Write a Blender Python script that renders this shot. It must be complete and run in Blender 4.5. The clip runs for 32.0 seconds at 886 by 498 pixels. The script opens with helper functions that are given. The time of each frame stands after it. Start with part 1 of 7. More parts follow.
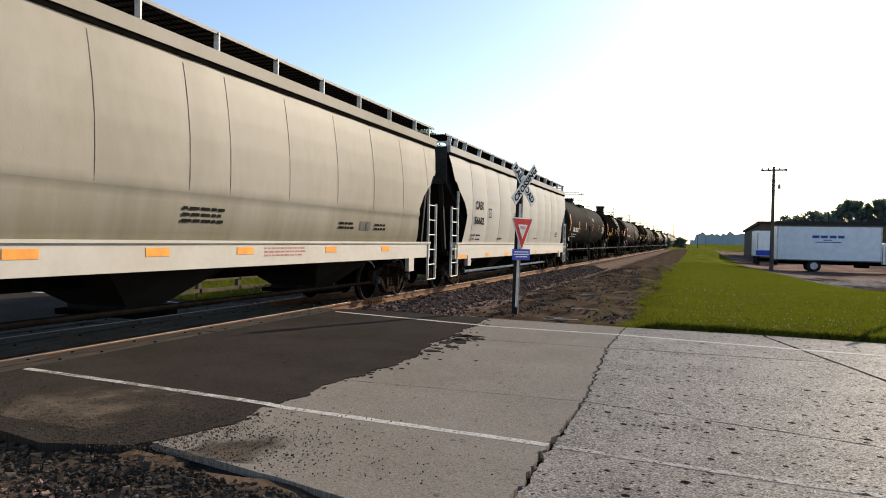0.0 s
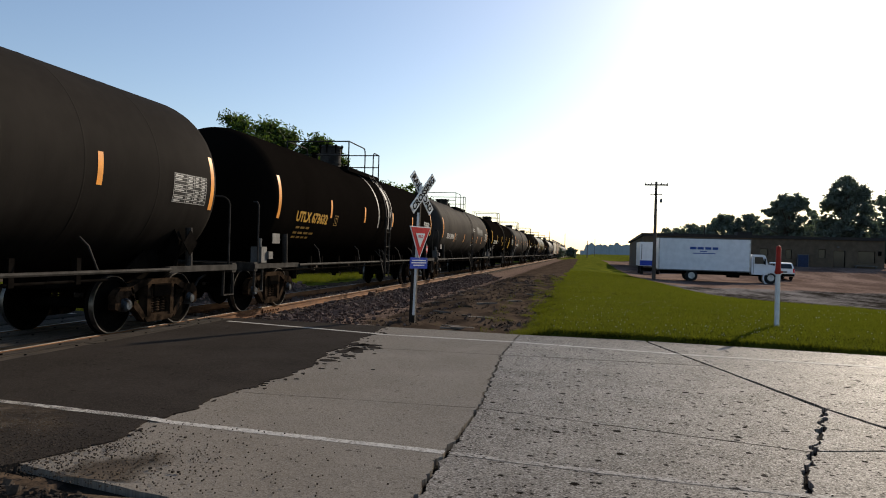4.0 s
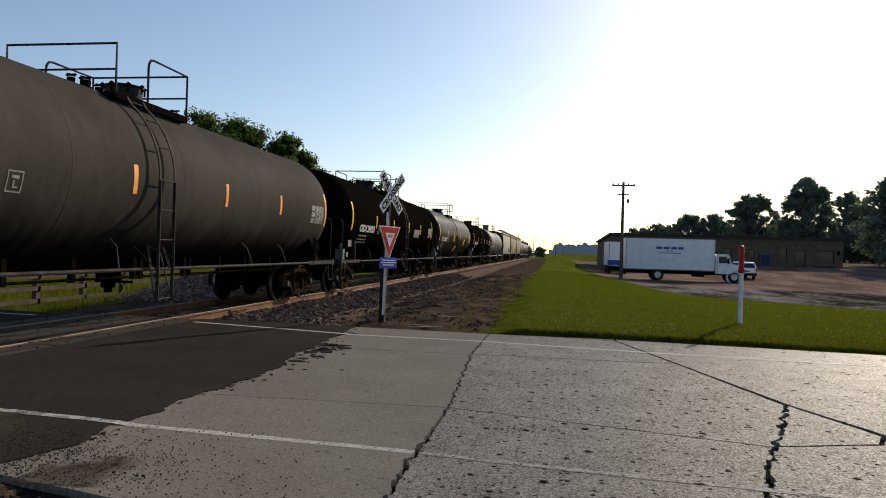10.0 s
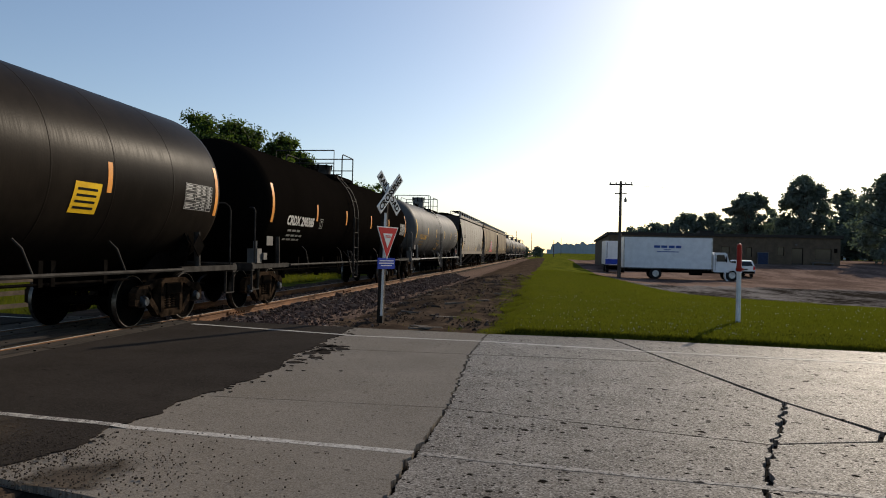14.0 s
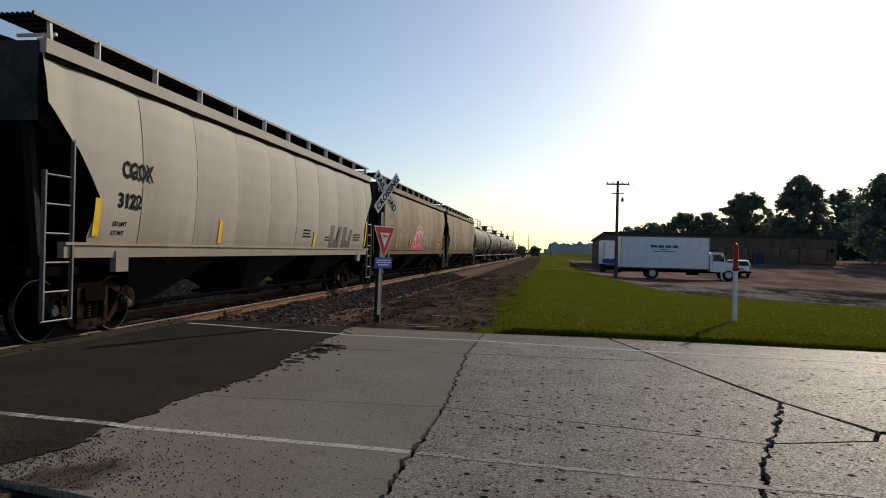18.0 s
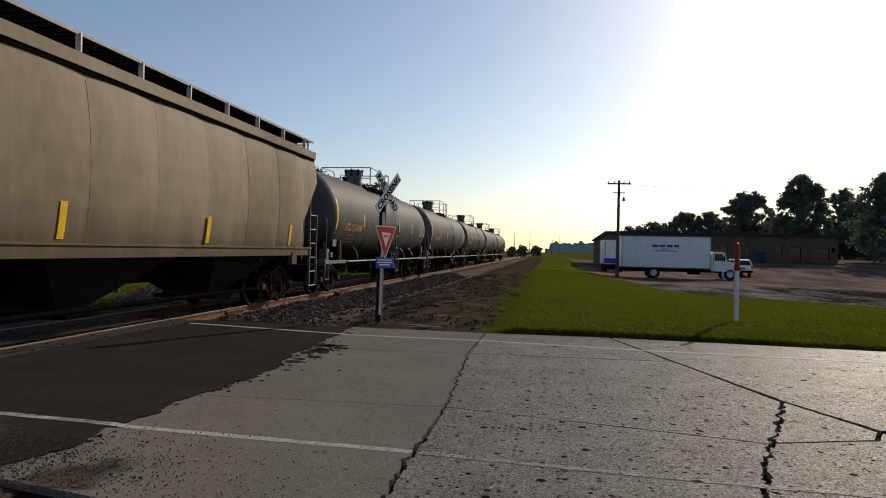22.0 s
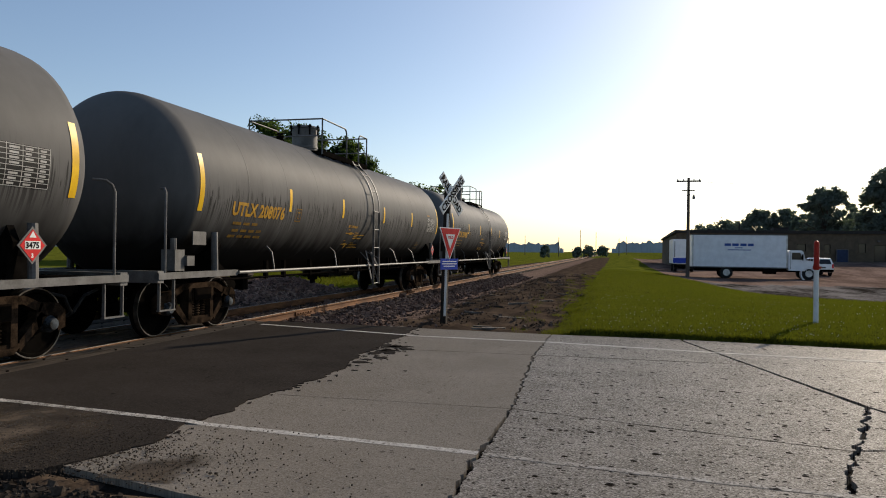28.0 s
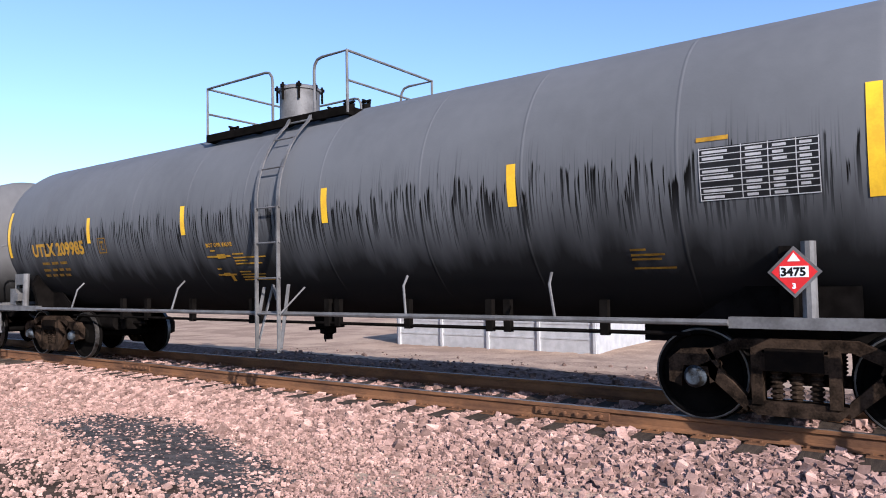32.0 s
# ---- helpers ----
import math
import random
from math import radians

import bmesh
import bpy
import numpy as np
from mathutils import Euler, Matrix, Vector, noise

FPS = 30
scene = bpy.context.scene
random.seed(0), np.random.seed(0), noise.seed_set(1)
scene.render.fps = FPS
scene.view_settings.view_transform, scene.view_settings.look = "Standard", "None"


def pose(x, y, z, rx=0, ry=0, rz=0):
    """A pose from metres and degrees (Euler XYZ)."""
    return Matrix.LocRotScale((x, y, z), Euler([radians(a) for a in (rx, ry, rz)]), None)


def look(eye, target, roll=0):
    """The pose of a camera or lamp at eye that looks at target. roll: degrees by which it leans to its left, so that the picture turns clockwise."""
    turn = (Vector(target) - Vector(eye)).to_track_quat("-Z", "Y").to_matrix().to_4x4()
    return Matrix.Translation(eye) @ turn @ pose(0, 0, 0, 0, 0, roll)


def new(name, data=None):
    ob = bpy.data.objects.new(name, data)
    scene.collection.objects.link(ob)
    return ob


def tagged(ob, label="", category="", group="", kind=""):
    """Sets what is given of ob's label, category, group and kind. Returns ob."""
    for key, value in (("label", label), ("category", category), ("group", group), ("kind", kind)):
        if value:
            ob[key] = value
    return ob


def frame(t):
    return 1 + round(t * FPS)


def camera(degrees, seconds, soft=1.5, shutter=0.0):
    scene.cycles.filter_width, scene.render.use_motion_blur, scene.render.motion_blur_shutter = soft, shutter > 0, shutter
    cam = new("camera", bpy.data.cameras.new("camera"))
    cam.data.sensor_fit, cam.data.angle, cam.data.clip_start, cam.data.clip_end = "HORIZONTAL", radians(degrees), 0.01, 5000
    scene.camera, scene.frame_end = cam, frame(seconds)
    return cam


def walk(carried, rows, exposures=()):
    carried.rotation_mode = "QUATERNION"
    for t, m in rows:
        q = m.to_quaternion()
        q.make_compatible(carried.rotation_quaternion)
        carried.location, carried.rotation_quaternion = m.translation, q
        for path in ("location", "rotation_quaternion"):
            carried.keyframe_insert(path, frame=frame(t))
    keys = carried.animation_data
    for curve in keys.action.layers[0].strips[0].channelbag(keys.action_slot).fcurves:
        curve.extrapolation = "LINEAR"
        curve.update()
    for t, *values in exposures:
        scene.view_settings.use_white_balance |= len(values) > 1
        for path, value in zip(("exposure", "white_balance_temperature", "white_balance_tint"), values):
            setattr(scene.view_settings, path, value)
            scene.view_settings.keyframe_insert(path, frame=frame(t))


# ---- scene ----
cam = camera(65.1, 32.0, soft=1.0, shutter=0.0)
EYE = (0.0, 0.0, 1.467)
# seconds, yaw, pitch, roll in degrees
PATH = [
    (0, 19.79, -0.83, -1.11), (0.5, 15.98, -0.77, -1.03), (1, 13.28, -0.75, -0.98), (1.5, 13.27, -0.71, -0.86), (2, 13.19, -0.50, -1.00),
    (2.5, 12.67, -0.48, -1.32), (3, 11.83, -0.35, -1.31), (3.5, 11.65, -0.14, -1.68), (4, 11.37, 0.06, -1.64), (4.5, 9.83, 0.29, -1.59),
    (6.5, 8.83, 0.32, -1.65), (7, 8.95, 0.33, -1.58), (7.5, 8.93, 0.32, -1.60), (8, 8.90, 0.29, -1.56), (8.5, 8.87, 0.28, -1.55),
    (9, 8.89, 0.24, -1.59), (9.5, 8.87, 0.20, -1.57), (10, 8.86, 0.11, -1.63), (10.5, 8.80, 0.12, -1.59), (11, 8.81, 0.12, -1.50),
    (11.5, 8.80, 0.11, -1.55), (12, 8.76, 0.13, -1.55), (12.5, 8.71, 0.18, -1.54), (13, 8.74, 0.27, -1.49), (13.5, 8.73, 0.25, -1.35),
    (14, 8.69, 0.13, -1.25), (14.5, 8.66, 0.10, -1.25), (16.5, 8.42, 0.09, -1.22), (17, 8.43, 0.09, -1.23), (17.5, 8.44, 0.09, -1.25),
    (18, 8.45, 0.09, -1.32), (18.5, 8.47, 0.09, -1.35), (19, 8.49, 0.09, -1.31), (19.5, 8.48, 0.07, -1.31), (20, 8.49, 0.07, -1.25),
    (20.5, 8.52, 0.07, -1.26), (21, 8.53, 0.07, -1.24), (21.5, 8.53, 0.07, -1.24), (22, 8.55, 0.07, -1.24), (22.5, 8.55, 0.07, -1.24),
    (23, 8.55, 0.07, -1.22), (23.5, 8.55, 0.07, -1.24), (24, 8.55, 0.07, -1.24), (24.5, 8.55, 0.06, -1.27), (25, 8.56, 0.06, -1.25),
    (25.5, 9.26, 0.03, -1.22), (27.5, 13.00, 0.06, -0.95), (28, 13.86, 0.08, -0.73), (28.5, 17.34, 0.11, -0.54), (29, 19.52, 0.04, -0.60),
    (29.5, 20.94, 0.04, -0.35), (30, 24.58, 0.03, -0.21), (30.4, 28.72, 0.07, -0.03), (30.5, 31.30, 0.10, 0.17), (30.6, 35.21, 0.17, 0.39),
    (30.7, 39.48, 0.17, 0.57), (30.8, 44.24, 0.30, 0.66), (30.9, 49.90, 0.46, 0.81), (31, 56.02, 0.61, 1.06), (31.1, 62.85, 0.85, 1.35),
    (31.2, 71.84, 1.11, 1.59), (31.3, 82.89, 1.32, 1.54), (31.4, 93.23, 1.59, 1.49), (31.5, 99.52, 1.81, 1.39), (31.6, 104.95, 1.97, 1.43),
    (31.7, 110.33, 2.18, 1.59), (31.8, 115.68, 2.32, 1.62), (31.9, 120.55, 2.39, 1.50), (32, 125.57, 2.39, 1.12),
]
# seconds, stops, kelvin, tint
EXPOSURE = [(t, e + 0.3, 6900 if t < 30.5 else 6800 if t < 31.2 else 5600, 11 if t < 30.5 else 12 if t < 31.2 else 19) for t, e in ((0.0, 0.52), (1.0, 0.3), (2.0, 0.1), (3.0, 0.02), (4.5, -0.05), (9.0, -0.12), (13.0, -0.2), (17.0, -0.42), (23.0, -0.55), (25.5, -0.5), (28.0, -0.15),
            (29.0, 0.18), (30.0, 0.5), (30.8, 0.45), (31.1, 0.45), (31.5, 0.45), (32.0, 0.6))]
walk(cam, [(t, pose(*EYE, 90 + p, r, y)) for t, y, p, r in PATH], EXPOSURE)

# ---- light: low morning sun ahead on the right, hazy clear sky ----
SUN_AZ, SUN_EL = 27.0, 25.0
world = bpy.data.worlds.new("sky")
world.use_nodes = True
scene.world = world
sky = world.node_tree.nodes.new("ShaderNodeTexSky")
sky.sky_type, sky.sun_disc = "NISHITA", False
sky.sun_elevation, sky.sun_rotation = radians(SUN_EL), radians(SUN_AZ)
sky.air_density, sky.dust_density, sky.ozone_density = 0.95, 0.9, 2.5
world.node_tree.links.new(sky.outputs[0], world.node_tree.nodes["Background"].inputs[0])
world.node_tree.nodes["Background"].inputs[1].default_value = 0.127
sun = new("sun", bpy.data.lights.new("sun", "SUN"))
sun.data.energy, sun.data.angle, sun.data.color = 4.6, radians(0.6), (1.0, 0.89, 0.74)
_a, _e = radians(SUN_AZ), radians(SUN_EL)
sun.matrix_world = look((math.sin(_a) * math.cos(_e) * 60, math.cos(_a) * math.cos(_e) * 60, math.sin(_e) * 60), (0, 0, 0))


# ---- materials ----
MATS = {}


def mat(name, color, rough=0.7, metal=0.0, color2=None, scale=8.0, detail=6.0, bump=0.0, bump_scale=40.0, stretch=(1, 1, 1), spread=(0.35, 0.65), island=0.0, obj=0.0, spec=0.12, dull=0.0):
    """Two-scale noise between two colours, with bump."""
    if name in MATS:
        return MATS[name]
    m = bpy.data.materials.new(name)
    m.use_nodes = True
    nt = m.node_tree
    n, l = nt.nodes, nt.links
    b = n["Principled BSDF"]
    b.inputs["Roughness"].default_value, b.inputs["Metallic"].default_value = rough, metal
    b.inputs["Specular IOR Level"].default_value, b.inputs["Diffuse Roughness"].default_value = spec, dull
    tc, mp = n.new("ShaderNodeTexCoord"), n.new("ShaderNodeMapping")
    mp.inputs["Scale"].default_value = stretch
    l.new(tc.outputs["Object"], mp.inputs[0])
    big, fine = n.new("ShaderNodeTexNoise"), n.new("ShaderNodeTexNoise")
    big.inputs["Scale"].default_value, big.inputs["Detail"].default_value = scale, detail
    fine.inputs["Scale"].default_value, fine.inputs["Detail"].default_value = scale * 9, 4
    l.new(mp.outputs[0], big.inputs["Vector"]), l.new(mp.outputs[0], fine.inputs["Vector"])
    mix = n.new("ShaderNodeMath")
    mix.operation, mix.inputs[1].default_value = "MULTIPLY_ADD", 0.35
    l.new(fine.outputs[0], mix.inputs[0]), l.new(big.outputs[0], mix.inputs[2])
    ramp = n.new("ShaderNodeMapRange")
    ramp.inputs[1].default_value, ramp.inputs[2].default_value = spread[0] + 0.17, spread[1] + 0.17
    l.new(mix.outputs[0], ramp.inputs[0])
    col = n.new("ShaderNodeMix")
    col.data_type = "RGBA"
    c2 = color2 or tuple(c * 0.7 for c in color)
    col.inputs[6].default_value, col.inputs[7].default_value = (*color, 1), (*c2, 1)
    l.new(ramp.outputs[0], col.inputs[0])
    out = col.outputs[2]
    if island or obj:
        src = n.new("ShaderNodeNewGeometry").outputs["Random Per Island"] if island else n.new("ShaderNodeObjectInfo").outputs["Random"]
        hsv, mr = n.new("ShaderNodeHueSaturation"), n.new("ShaderNodeMapRange")
        k = island or obj
        mr.inputs[3].default_value, mr.inputs[4].default_value = 1 - k, 1 + k
        l.new(src, mr.inputs[0]), l.new(mr.outputs[0], hsv.inputs["Value"]), l.new(out, hsv.inputs["Color"])
        out = hsv.outputs[0]
    l.new(out, b.inputs["Base Color"])
    if bump:
        bn, bt = n.new("ShaderNodeBump"), n.new("ShaderNodeTexNoise")
        bt.inputs["Scale"].default_value, bt.inputs["Detail"].default_value = bump_scale, 5
        bn.inputs["Strength"].default_value, bn.inputs["Distance"].default_value = bump, 0.02
        l.new(mp.outputs[0], bt.inputs["Vector"]), l.new(bt.outputs[0], bn.inputs["Height"]), l.new(bn.outputs[0], b.inputs["Normal"])
    MATS[name] = m
    return m


def paint(name, color, dirt, streak=0.0, top=2.6, rough=0.45, grime=0.35, low=1.15, spec=0.03):
    """Car-body paint with soft grime, rusty patches, dark runs that start at uneven heights, and low-side shade in the
    colour.
    """
    if name in MATS:
        return MATS[name]
    m = mat(name, color, rough, 0.0, spec=spec, color2=tuple(c * (1 - grime) + d * grime for c, d in zip(color, dirt)), scale=0.9, detail=8, bump=0.05, bump_scale=60, stretch=(1, 0.7, 0.35))
    nt = m.node_tree
    n, l = nt.nodes, nt.links
    b = n["Principled BSDF"]
    base = b.inputs["Base Color"].links[0].from_socket
    tc, sep = n.new("ShaderNodeTexCoord"), n.new("ShaderNodeSeparateXYZ")
    l.new(tc.outputs["Object"], sep.inputs[0])

    def noise_at(vec_scale, scale, detail=3):
        mp, t = n.new("ShaderNodeMapping"), n.new("ShaderNodeTexNoise")
        mp.inputs["Scale"].default_value = vec_scale
        t.inputs["Scale"].default_value, t.inputs["Detail"].default_value = scale, detail
        l.new(tc.outputs["Object"], mp.inputs[0]), l.new(mp.outputs[0], t.inputs["Vector"])
        return t.outputs[0]

    def math_node(op, a, b_):
        k = n.new("ShaderNodeMath")
        k.operation = op
        for i, v in enumerate((a, b_)):
            if isinstance(v, (int, float)):
                k.inputs[i].default_value = v
            else:
                l.new(v, k.inputs[i])
        return k.outputs[0]

    def rng(v, a, b_, c=0.0, d=1.0):
        k = n.new("ShaderNodeMapRange")
        for i, q in enumerate((a, b_, c, d)):
            k.inputs[i + 1].default_value = q
        l.new(v, k.inputs[0])
        return k.outputs[0]

    # grime and painted-in underside shade low on the side, with an uneven upper edge
    edge = math_node("ADD", sep.outputs[2], rng(noise_at((0.3, 1, 0.12), 3.2, 7), 0.2, 0.8, -0.3, 0.3))
    low_m = math_node("MULTIPLY", rng(edge, low + 0.9, low + 0.1), 0.9)
    mask = low_m
    if streak:
        height = math_node("ADD", sep.outputs[2], rng(noise_at((0.02, 1, 0.0), 11.0, 4), 0.25, 0.75, -0.3, 0.3))
        run = math_node("MULTIPLY", rng(noise_at((0.02, 1, 0.035), 33.0, 2), 0.49, 0.56), rng(height, top, top - 0.05))
        run = math_node("MULTIPLY", run, rng(height, top - 0.8, top - 0.1, 0.5, 1.0))
        run = math_node("MULTIPLY", run, rng(noise_at((0.02, 1.4, 0.4), 1.6, 3), 0.18, 0.42))
        thin = math_node("MULTIPLY", rng(noise_at((0.02, 1, 0.02), 52.0, 2), 0.54, 0.64), rng(height, top + 0.35, top - 0.15))
        fade = rng(math_node("ABSOLUTE", sep.outputs[1], 0.0), 7.75, 7.6)
        mask = math_node("MAXIMUM", mask, math_node("MULTIPLY", fade, math_node("MAXIMUM", math_node("MULTIPLY", run, streak), math_node("MULTIPLY", thin, streak * 0.5))))
    mx = n.new("ShaderNodeMix")
    mx.data_type = "RGBA"
    mx.inputs[7].default_value = (*dirt, 1)
    mask = rng(mask, 0, 1)
    l.new(mask, mx.inputs[0]), l.new(base, mx.inputs[6]), l.new(mx.outputs[2], b.inputs["Base Color"])
    rr = rng(mask, 0, 1, rough, min(rough + 0.25, 0.9))
    l.new(rr, b.inputs["Roughness"])
    return m


BLACKISH = (0.022, 0.02, 0.018)
M_STEEL = mat("dark_steel", (0.008, 0.007, 0.0062), 0.7, 0.0, (0.004, 0.0035, 0.0031), 6, spec=0.0)
M_IRON = mat("cast_iron", (0.006, 0.005, 0.0043), 0.8, 0.0, (0.01, 0.0075, 0.0057), 7, bump=0.15, spec=0.0)
M_RUST_CAST = mat("rusty_casting", (0.046, 0.031, 0.021), 0.85, 0.0, (0.008, 0.006, 0.0045), 6, bump=0.2, spec=0.0)
M_WHEEL = mat("wheel_steel", (0.0065, 0.0058, 0.005), 0.7, 0.0, (0.004, 0.0036, 0.0032), 5, spec=0.0)
M_TREAD = mat("polished_tread", (0.16, 0.15, 0.14), 0.42, 0.9, (0.08, 0.073, 0.066), 9)
M_HUB = mat("bearing_cap", (0.065, 0.08, 0.095), 0.5, 0.1, (0.01, 0.009, 0.008), 9, spec=0.1)
M_GREYPAINT = mat("grey_metal_paint", (0.13, 0.128, 0.124), 0.55, 0.0, (0.075, 0.072, 0.068), 4, spec=0.3)
M_WHITEPAINT = mat("white_metal_paint", (0.68, 0.67, 0.63), 0.5, 0.0, (0.42, 0.4, 0.36), 3)
M_YELLOW = mat("yellow_reflector", (0.75, 0.47, 0.02), 0.4, 0.0, (0.62, 0.36, 0.02), 5)
M_ORANGE = mat("orange_reflector", (0.8, 0.33, 0.06), 0.4, 0.0, (0.62, 0.25, 0.06), 5)
M_YTEXT = mat("yellow_lettering", (0.42, 0.23, 0.02), 0.6, 0.0, (0.26, 0.14, 0.015), 9)
M_WTEXT = mat("white_lettering", (0.56, 0.555, 0.53), 0.6, 0.0, (0.38, 0.37, 0.345), 9)
M_DIMWHITE = mat("faded_white_lettering", (0.26, 0.255, 0.24), 0.7, 0.0, (0.14, 0.135, 0.125), 9)
M_DIMYELLOW = mat("faded_yellow_lettering", (0.2, 0.11, 0.012), 0.7, 0.0, (0.1, 0.055, 0.008), 9)
M_BTEXT = mat("black_lettering", (0.008, 0.008, 0.008), 0.7, 0.0, (0.014, 0.014, 0.013), 9, spec=0.02)
M_DECAL_BLACK = mat("black_decal", (0.015, 0.015, 0.015), 0.5)
M_RED = mat("red_sign_face", (0.62, 0.03, 0.03), 0.4, 0.0, (0.5, 0.025, 0.025), 3)
M_SIGNWHITE = mat("white_sign_face", (0.78, 0.78, 0.76), 0.45, 0.0, (0.66, 0.66, 0.63), 5)
M_BLUE = mat("blue_sign_face", (0.02, 0.06, 0.42), 0.4, 0.0, (0.02, 0.05, 0.32), 4)
M_PINKTEXT = mat("faded_red_lettering", (0.36, 0.17, 0.145), 0.6)


def aggregate(name, pale, dark, chip, pit, cells=75.0, pits=7.0, share=0.35, size=0.13, rough=0.6, spec=0.2, relief=0.006, blotch=0.9, stain=None, dull=0.5):
    """Worn concrete or asphalt: blotches, single grains of aggregate, sparse holes, and the relief of all three."""
    m = bpy.data.materials.new(name)
    m.use_nodes = True
    n, l = m.node_tree.nodes, m.node_tree.links
    b = n["Principled BSDF"]
    b.inputs["Roughness"].default_value, b.inputs["Specular IOR Level"].default_value, b.inputs["Diffuse Roughness"].default_value = rough, spec, dull
    at = n.new("ShaderNodeTexCoord").outputs["Object"]

    def noise_of(scale, detail, rgh=0.6):
        t = n.new("ShaderNodeTexNoise")
        t.inputs["Scale"].default_value, t.inputs["Detail"].default_value, t.inputs["Roughness"].default_value = scale, detail, rgh
        l.new(at, t.inputs["Vector"])
        return t.outputs[0]

    def cells_of(scale):
        t = n.new("ShaderNodeTexVoronoi")
        t.voronoi_dimensions = "2D"
        t.inputs["Scale"].default_value = scale
        l.new(at, t.inputs["Vector"])
        sep = n.new("ShaderNodeSeparateColor")
        l.new(t.outputs["Color"], sep.inputs[0])
        return t.outputs["Distance"], sep.outputs[0], sep.outputs[1]

    def rng(v, a, b_, c=0.0, d=1.0):
        k = n.new("ShaderNodeMapRange")
        for i, q in enumerate((a, b_, c, d)):
            k.inputs[i + 1].default_value = q
        l.new(v, k.inputs[0])
        return k.outputs[0]

    def calc(op, a, b_, c=None):
        k = n.new("ShaderNodeMath")
        k.operation = op
        for i, v in enumerate((a, b_) if c is None else (a, b_, c)):
            if isinstance(v, (int, float)):
                k.inputs[i].default_value = v
            else:
                l.new(v, k.inputs[i])
        return k.outputs[0]

    def blend(f, a, c):
        k = n.new("ShaderNodeMix")
        k.data_type = "RGBA"
        l.new(f, k.inputs[0])
        for i, v in ((6, a), (7, c)):
            if isinstance(v, tuple):
                k.inputs[i].default_value = (*v, 1)
            else:
                l.new(v, k.inputs[i])
        return k.outputs[2]

    col = blend(rng(noise_of(blotch, 9), 0.36, 0.64), pale, dark)
    if stain:
        col = blend(rng(noise_of(0.55, 6), 0.52, 0.7, 0.0, 0.75), col, stain)
    _, grain, pick = cells_of(cells)
    col = blend(rng(grain, 0.0, 0.42, 0.72, 0.0), col, pit)
    col = blend(rng(grain, 0.72, 1.0, 0.0, 0.85), col, chip)
    dist, r1, r2 = cells_of(pits)
    wobble = calc("ADD", dist, rng(noise_of(pits * 5, 3), 0.2, 0.8, -0.07, 0.07))
    radius = calc("MULTIPLY", rng(r1, 1.0 - share, 1.0, 0.0, size), rng(r2, 0.0, 1.0, 0.45, 1.0))
    hole = rng(calc("SUBTRACT", wobble, radius), 0.02, -0.02)
    hole = calc("MULTIPLY", hole, rng(r1, 1.0 - share, 1.01 - share))
    d2, g2, h2 = cells_of(pits * 3.1)
    small = calc("MULTIPLY", rng(calc("SUBTRACT", d2, calc("MULTIPLY", rng(g2, 1.0 - 0.7 * share, 1.0, 0.05, 0.45), h2)), 0.03, -0.03), rng(g2, 1.0 - 0.7 * share, 1.01 - 0.7 * share))
    hole = calc("MAXIMUM", hole, calc("MULTIPLY", small, 0.85))
    col = blend(hole, col, pit)
    l.new(col, b.inputs["Base Color"])
    h = calc("MULTIPLY_ADD", noise_of(cells * 0.55, 5, 0.7), 1.0, calc("MULTIPLY", grain, 0.35))
    h = calc("SUBTRACT", h, calc("MULTIPLY", hole, 1.2))
    bn = n.new("ShaderNodeBump")
    bn.inputs["Strength"].default_value, bn.inputs["Distance"].default_value = 1.0, relief
    l.new(h, bn.inputs["Height"]), l.new(bn.outputs[0], b.inputs["Normal"])
    l.new(rng(grain, 0.0, 1.0, min(rough + 0.2, 1.0), max(rough - 0.15, 0.2)), b.inputs["Roughness"])
    l.new(rng(hole, 0.0, 0.6, spec, 0.0), b.inputs["Specular IOR Level"])
    MATS[name] = m
    return m


M_CONCRETE = aggregate("worn_concrete", (0.258, 0.224, 0.184), (0.21, 0.181, 0.147), (0.295, 0.261, 0.219), (0.11, 0.094, 0.077), 120, 6, 0.1, 0.12, 0.75, 0.015, 0.003, stain=(0.21, 0.178, 0.14))
M_OLDCONC = aggregate("pitted_old_concrete", (0.262, 0.23, 0.195), (0.175, 0.152, 0.128), (0.42, 0.38, 0.33), (0.02, 0.017, 0.014), 90, 6.2, 0.4, 0.24, 0.55, 0.04, 0.007, 1.6, stain=(0.15, 0.13, 0.108))
M_ASPHALT = aggregate("smooth_asphalt", (0.045, 0.037, 0.031), (0.031, 0.0255, 0.021), (0.062, 0.052, 0.044), (0.02, 0.017, 0.0145), 130, 5, 0.05, 0.1, 0.9, 0.008, 0.003, stain=(0.062, 0.051, 0.041))
M_ROADLINE = aggregate("worn_road_paint", (0.56, 0.52, 0.46), (0.42, 0.385, 0.34), (0.62, 0.58, 0.52), (0.2, 0.175, 0.15), 70, 9, 0.3, 0.16, 0.62, 0.04, 0.002, 6.0)
M_FADEDLINE = aggregate("faded_road_paint", (0.44, 0.4, 0.35), (0.28, 0.25, 0.215), (0.5, 0.46, 0.41), (0.07, 0.061, 0.052), 75, 8, 0.5, 0.26, 0.62, 0.035, 0.005, 5.0)
M_TIMBER = mat("weathered_timber", (0.0912, 0.0669, 0.0471), 0.9, 0.0, (0.038, 0.0274, 0.0198), 3, 9, 0.5, 30, (6, 0.6, 6), obj=0.15, dull=1.0)
M_TIE = mat("creosote_tie", (0.076, 0.057, 0.0418), 0.9, 0.0, (0.0342, 0.0258, 0.0205), 3, 8, 0.5, 25, (0.6, 5, 5), obj=0.2)
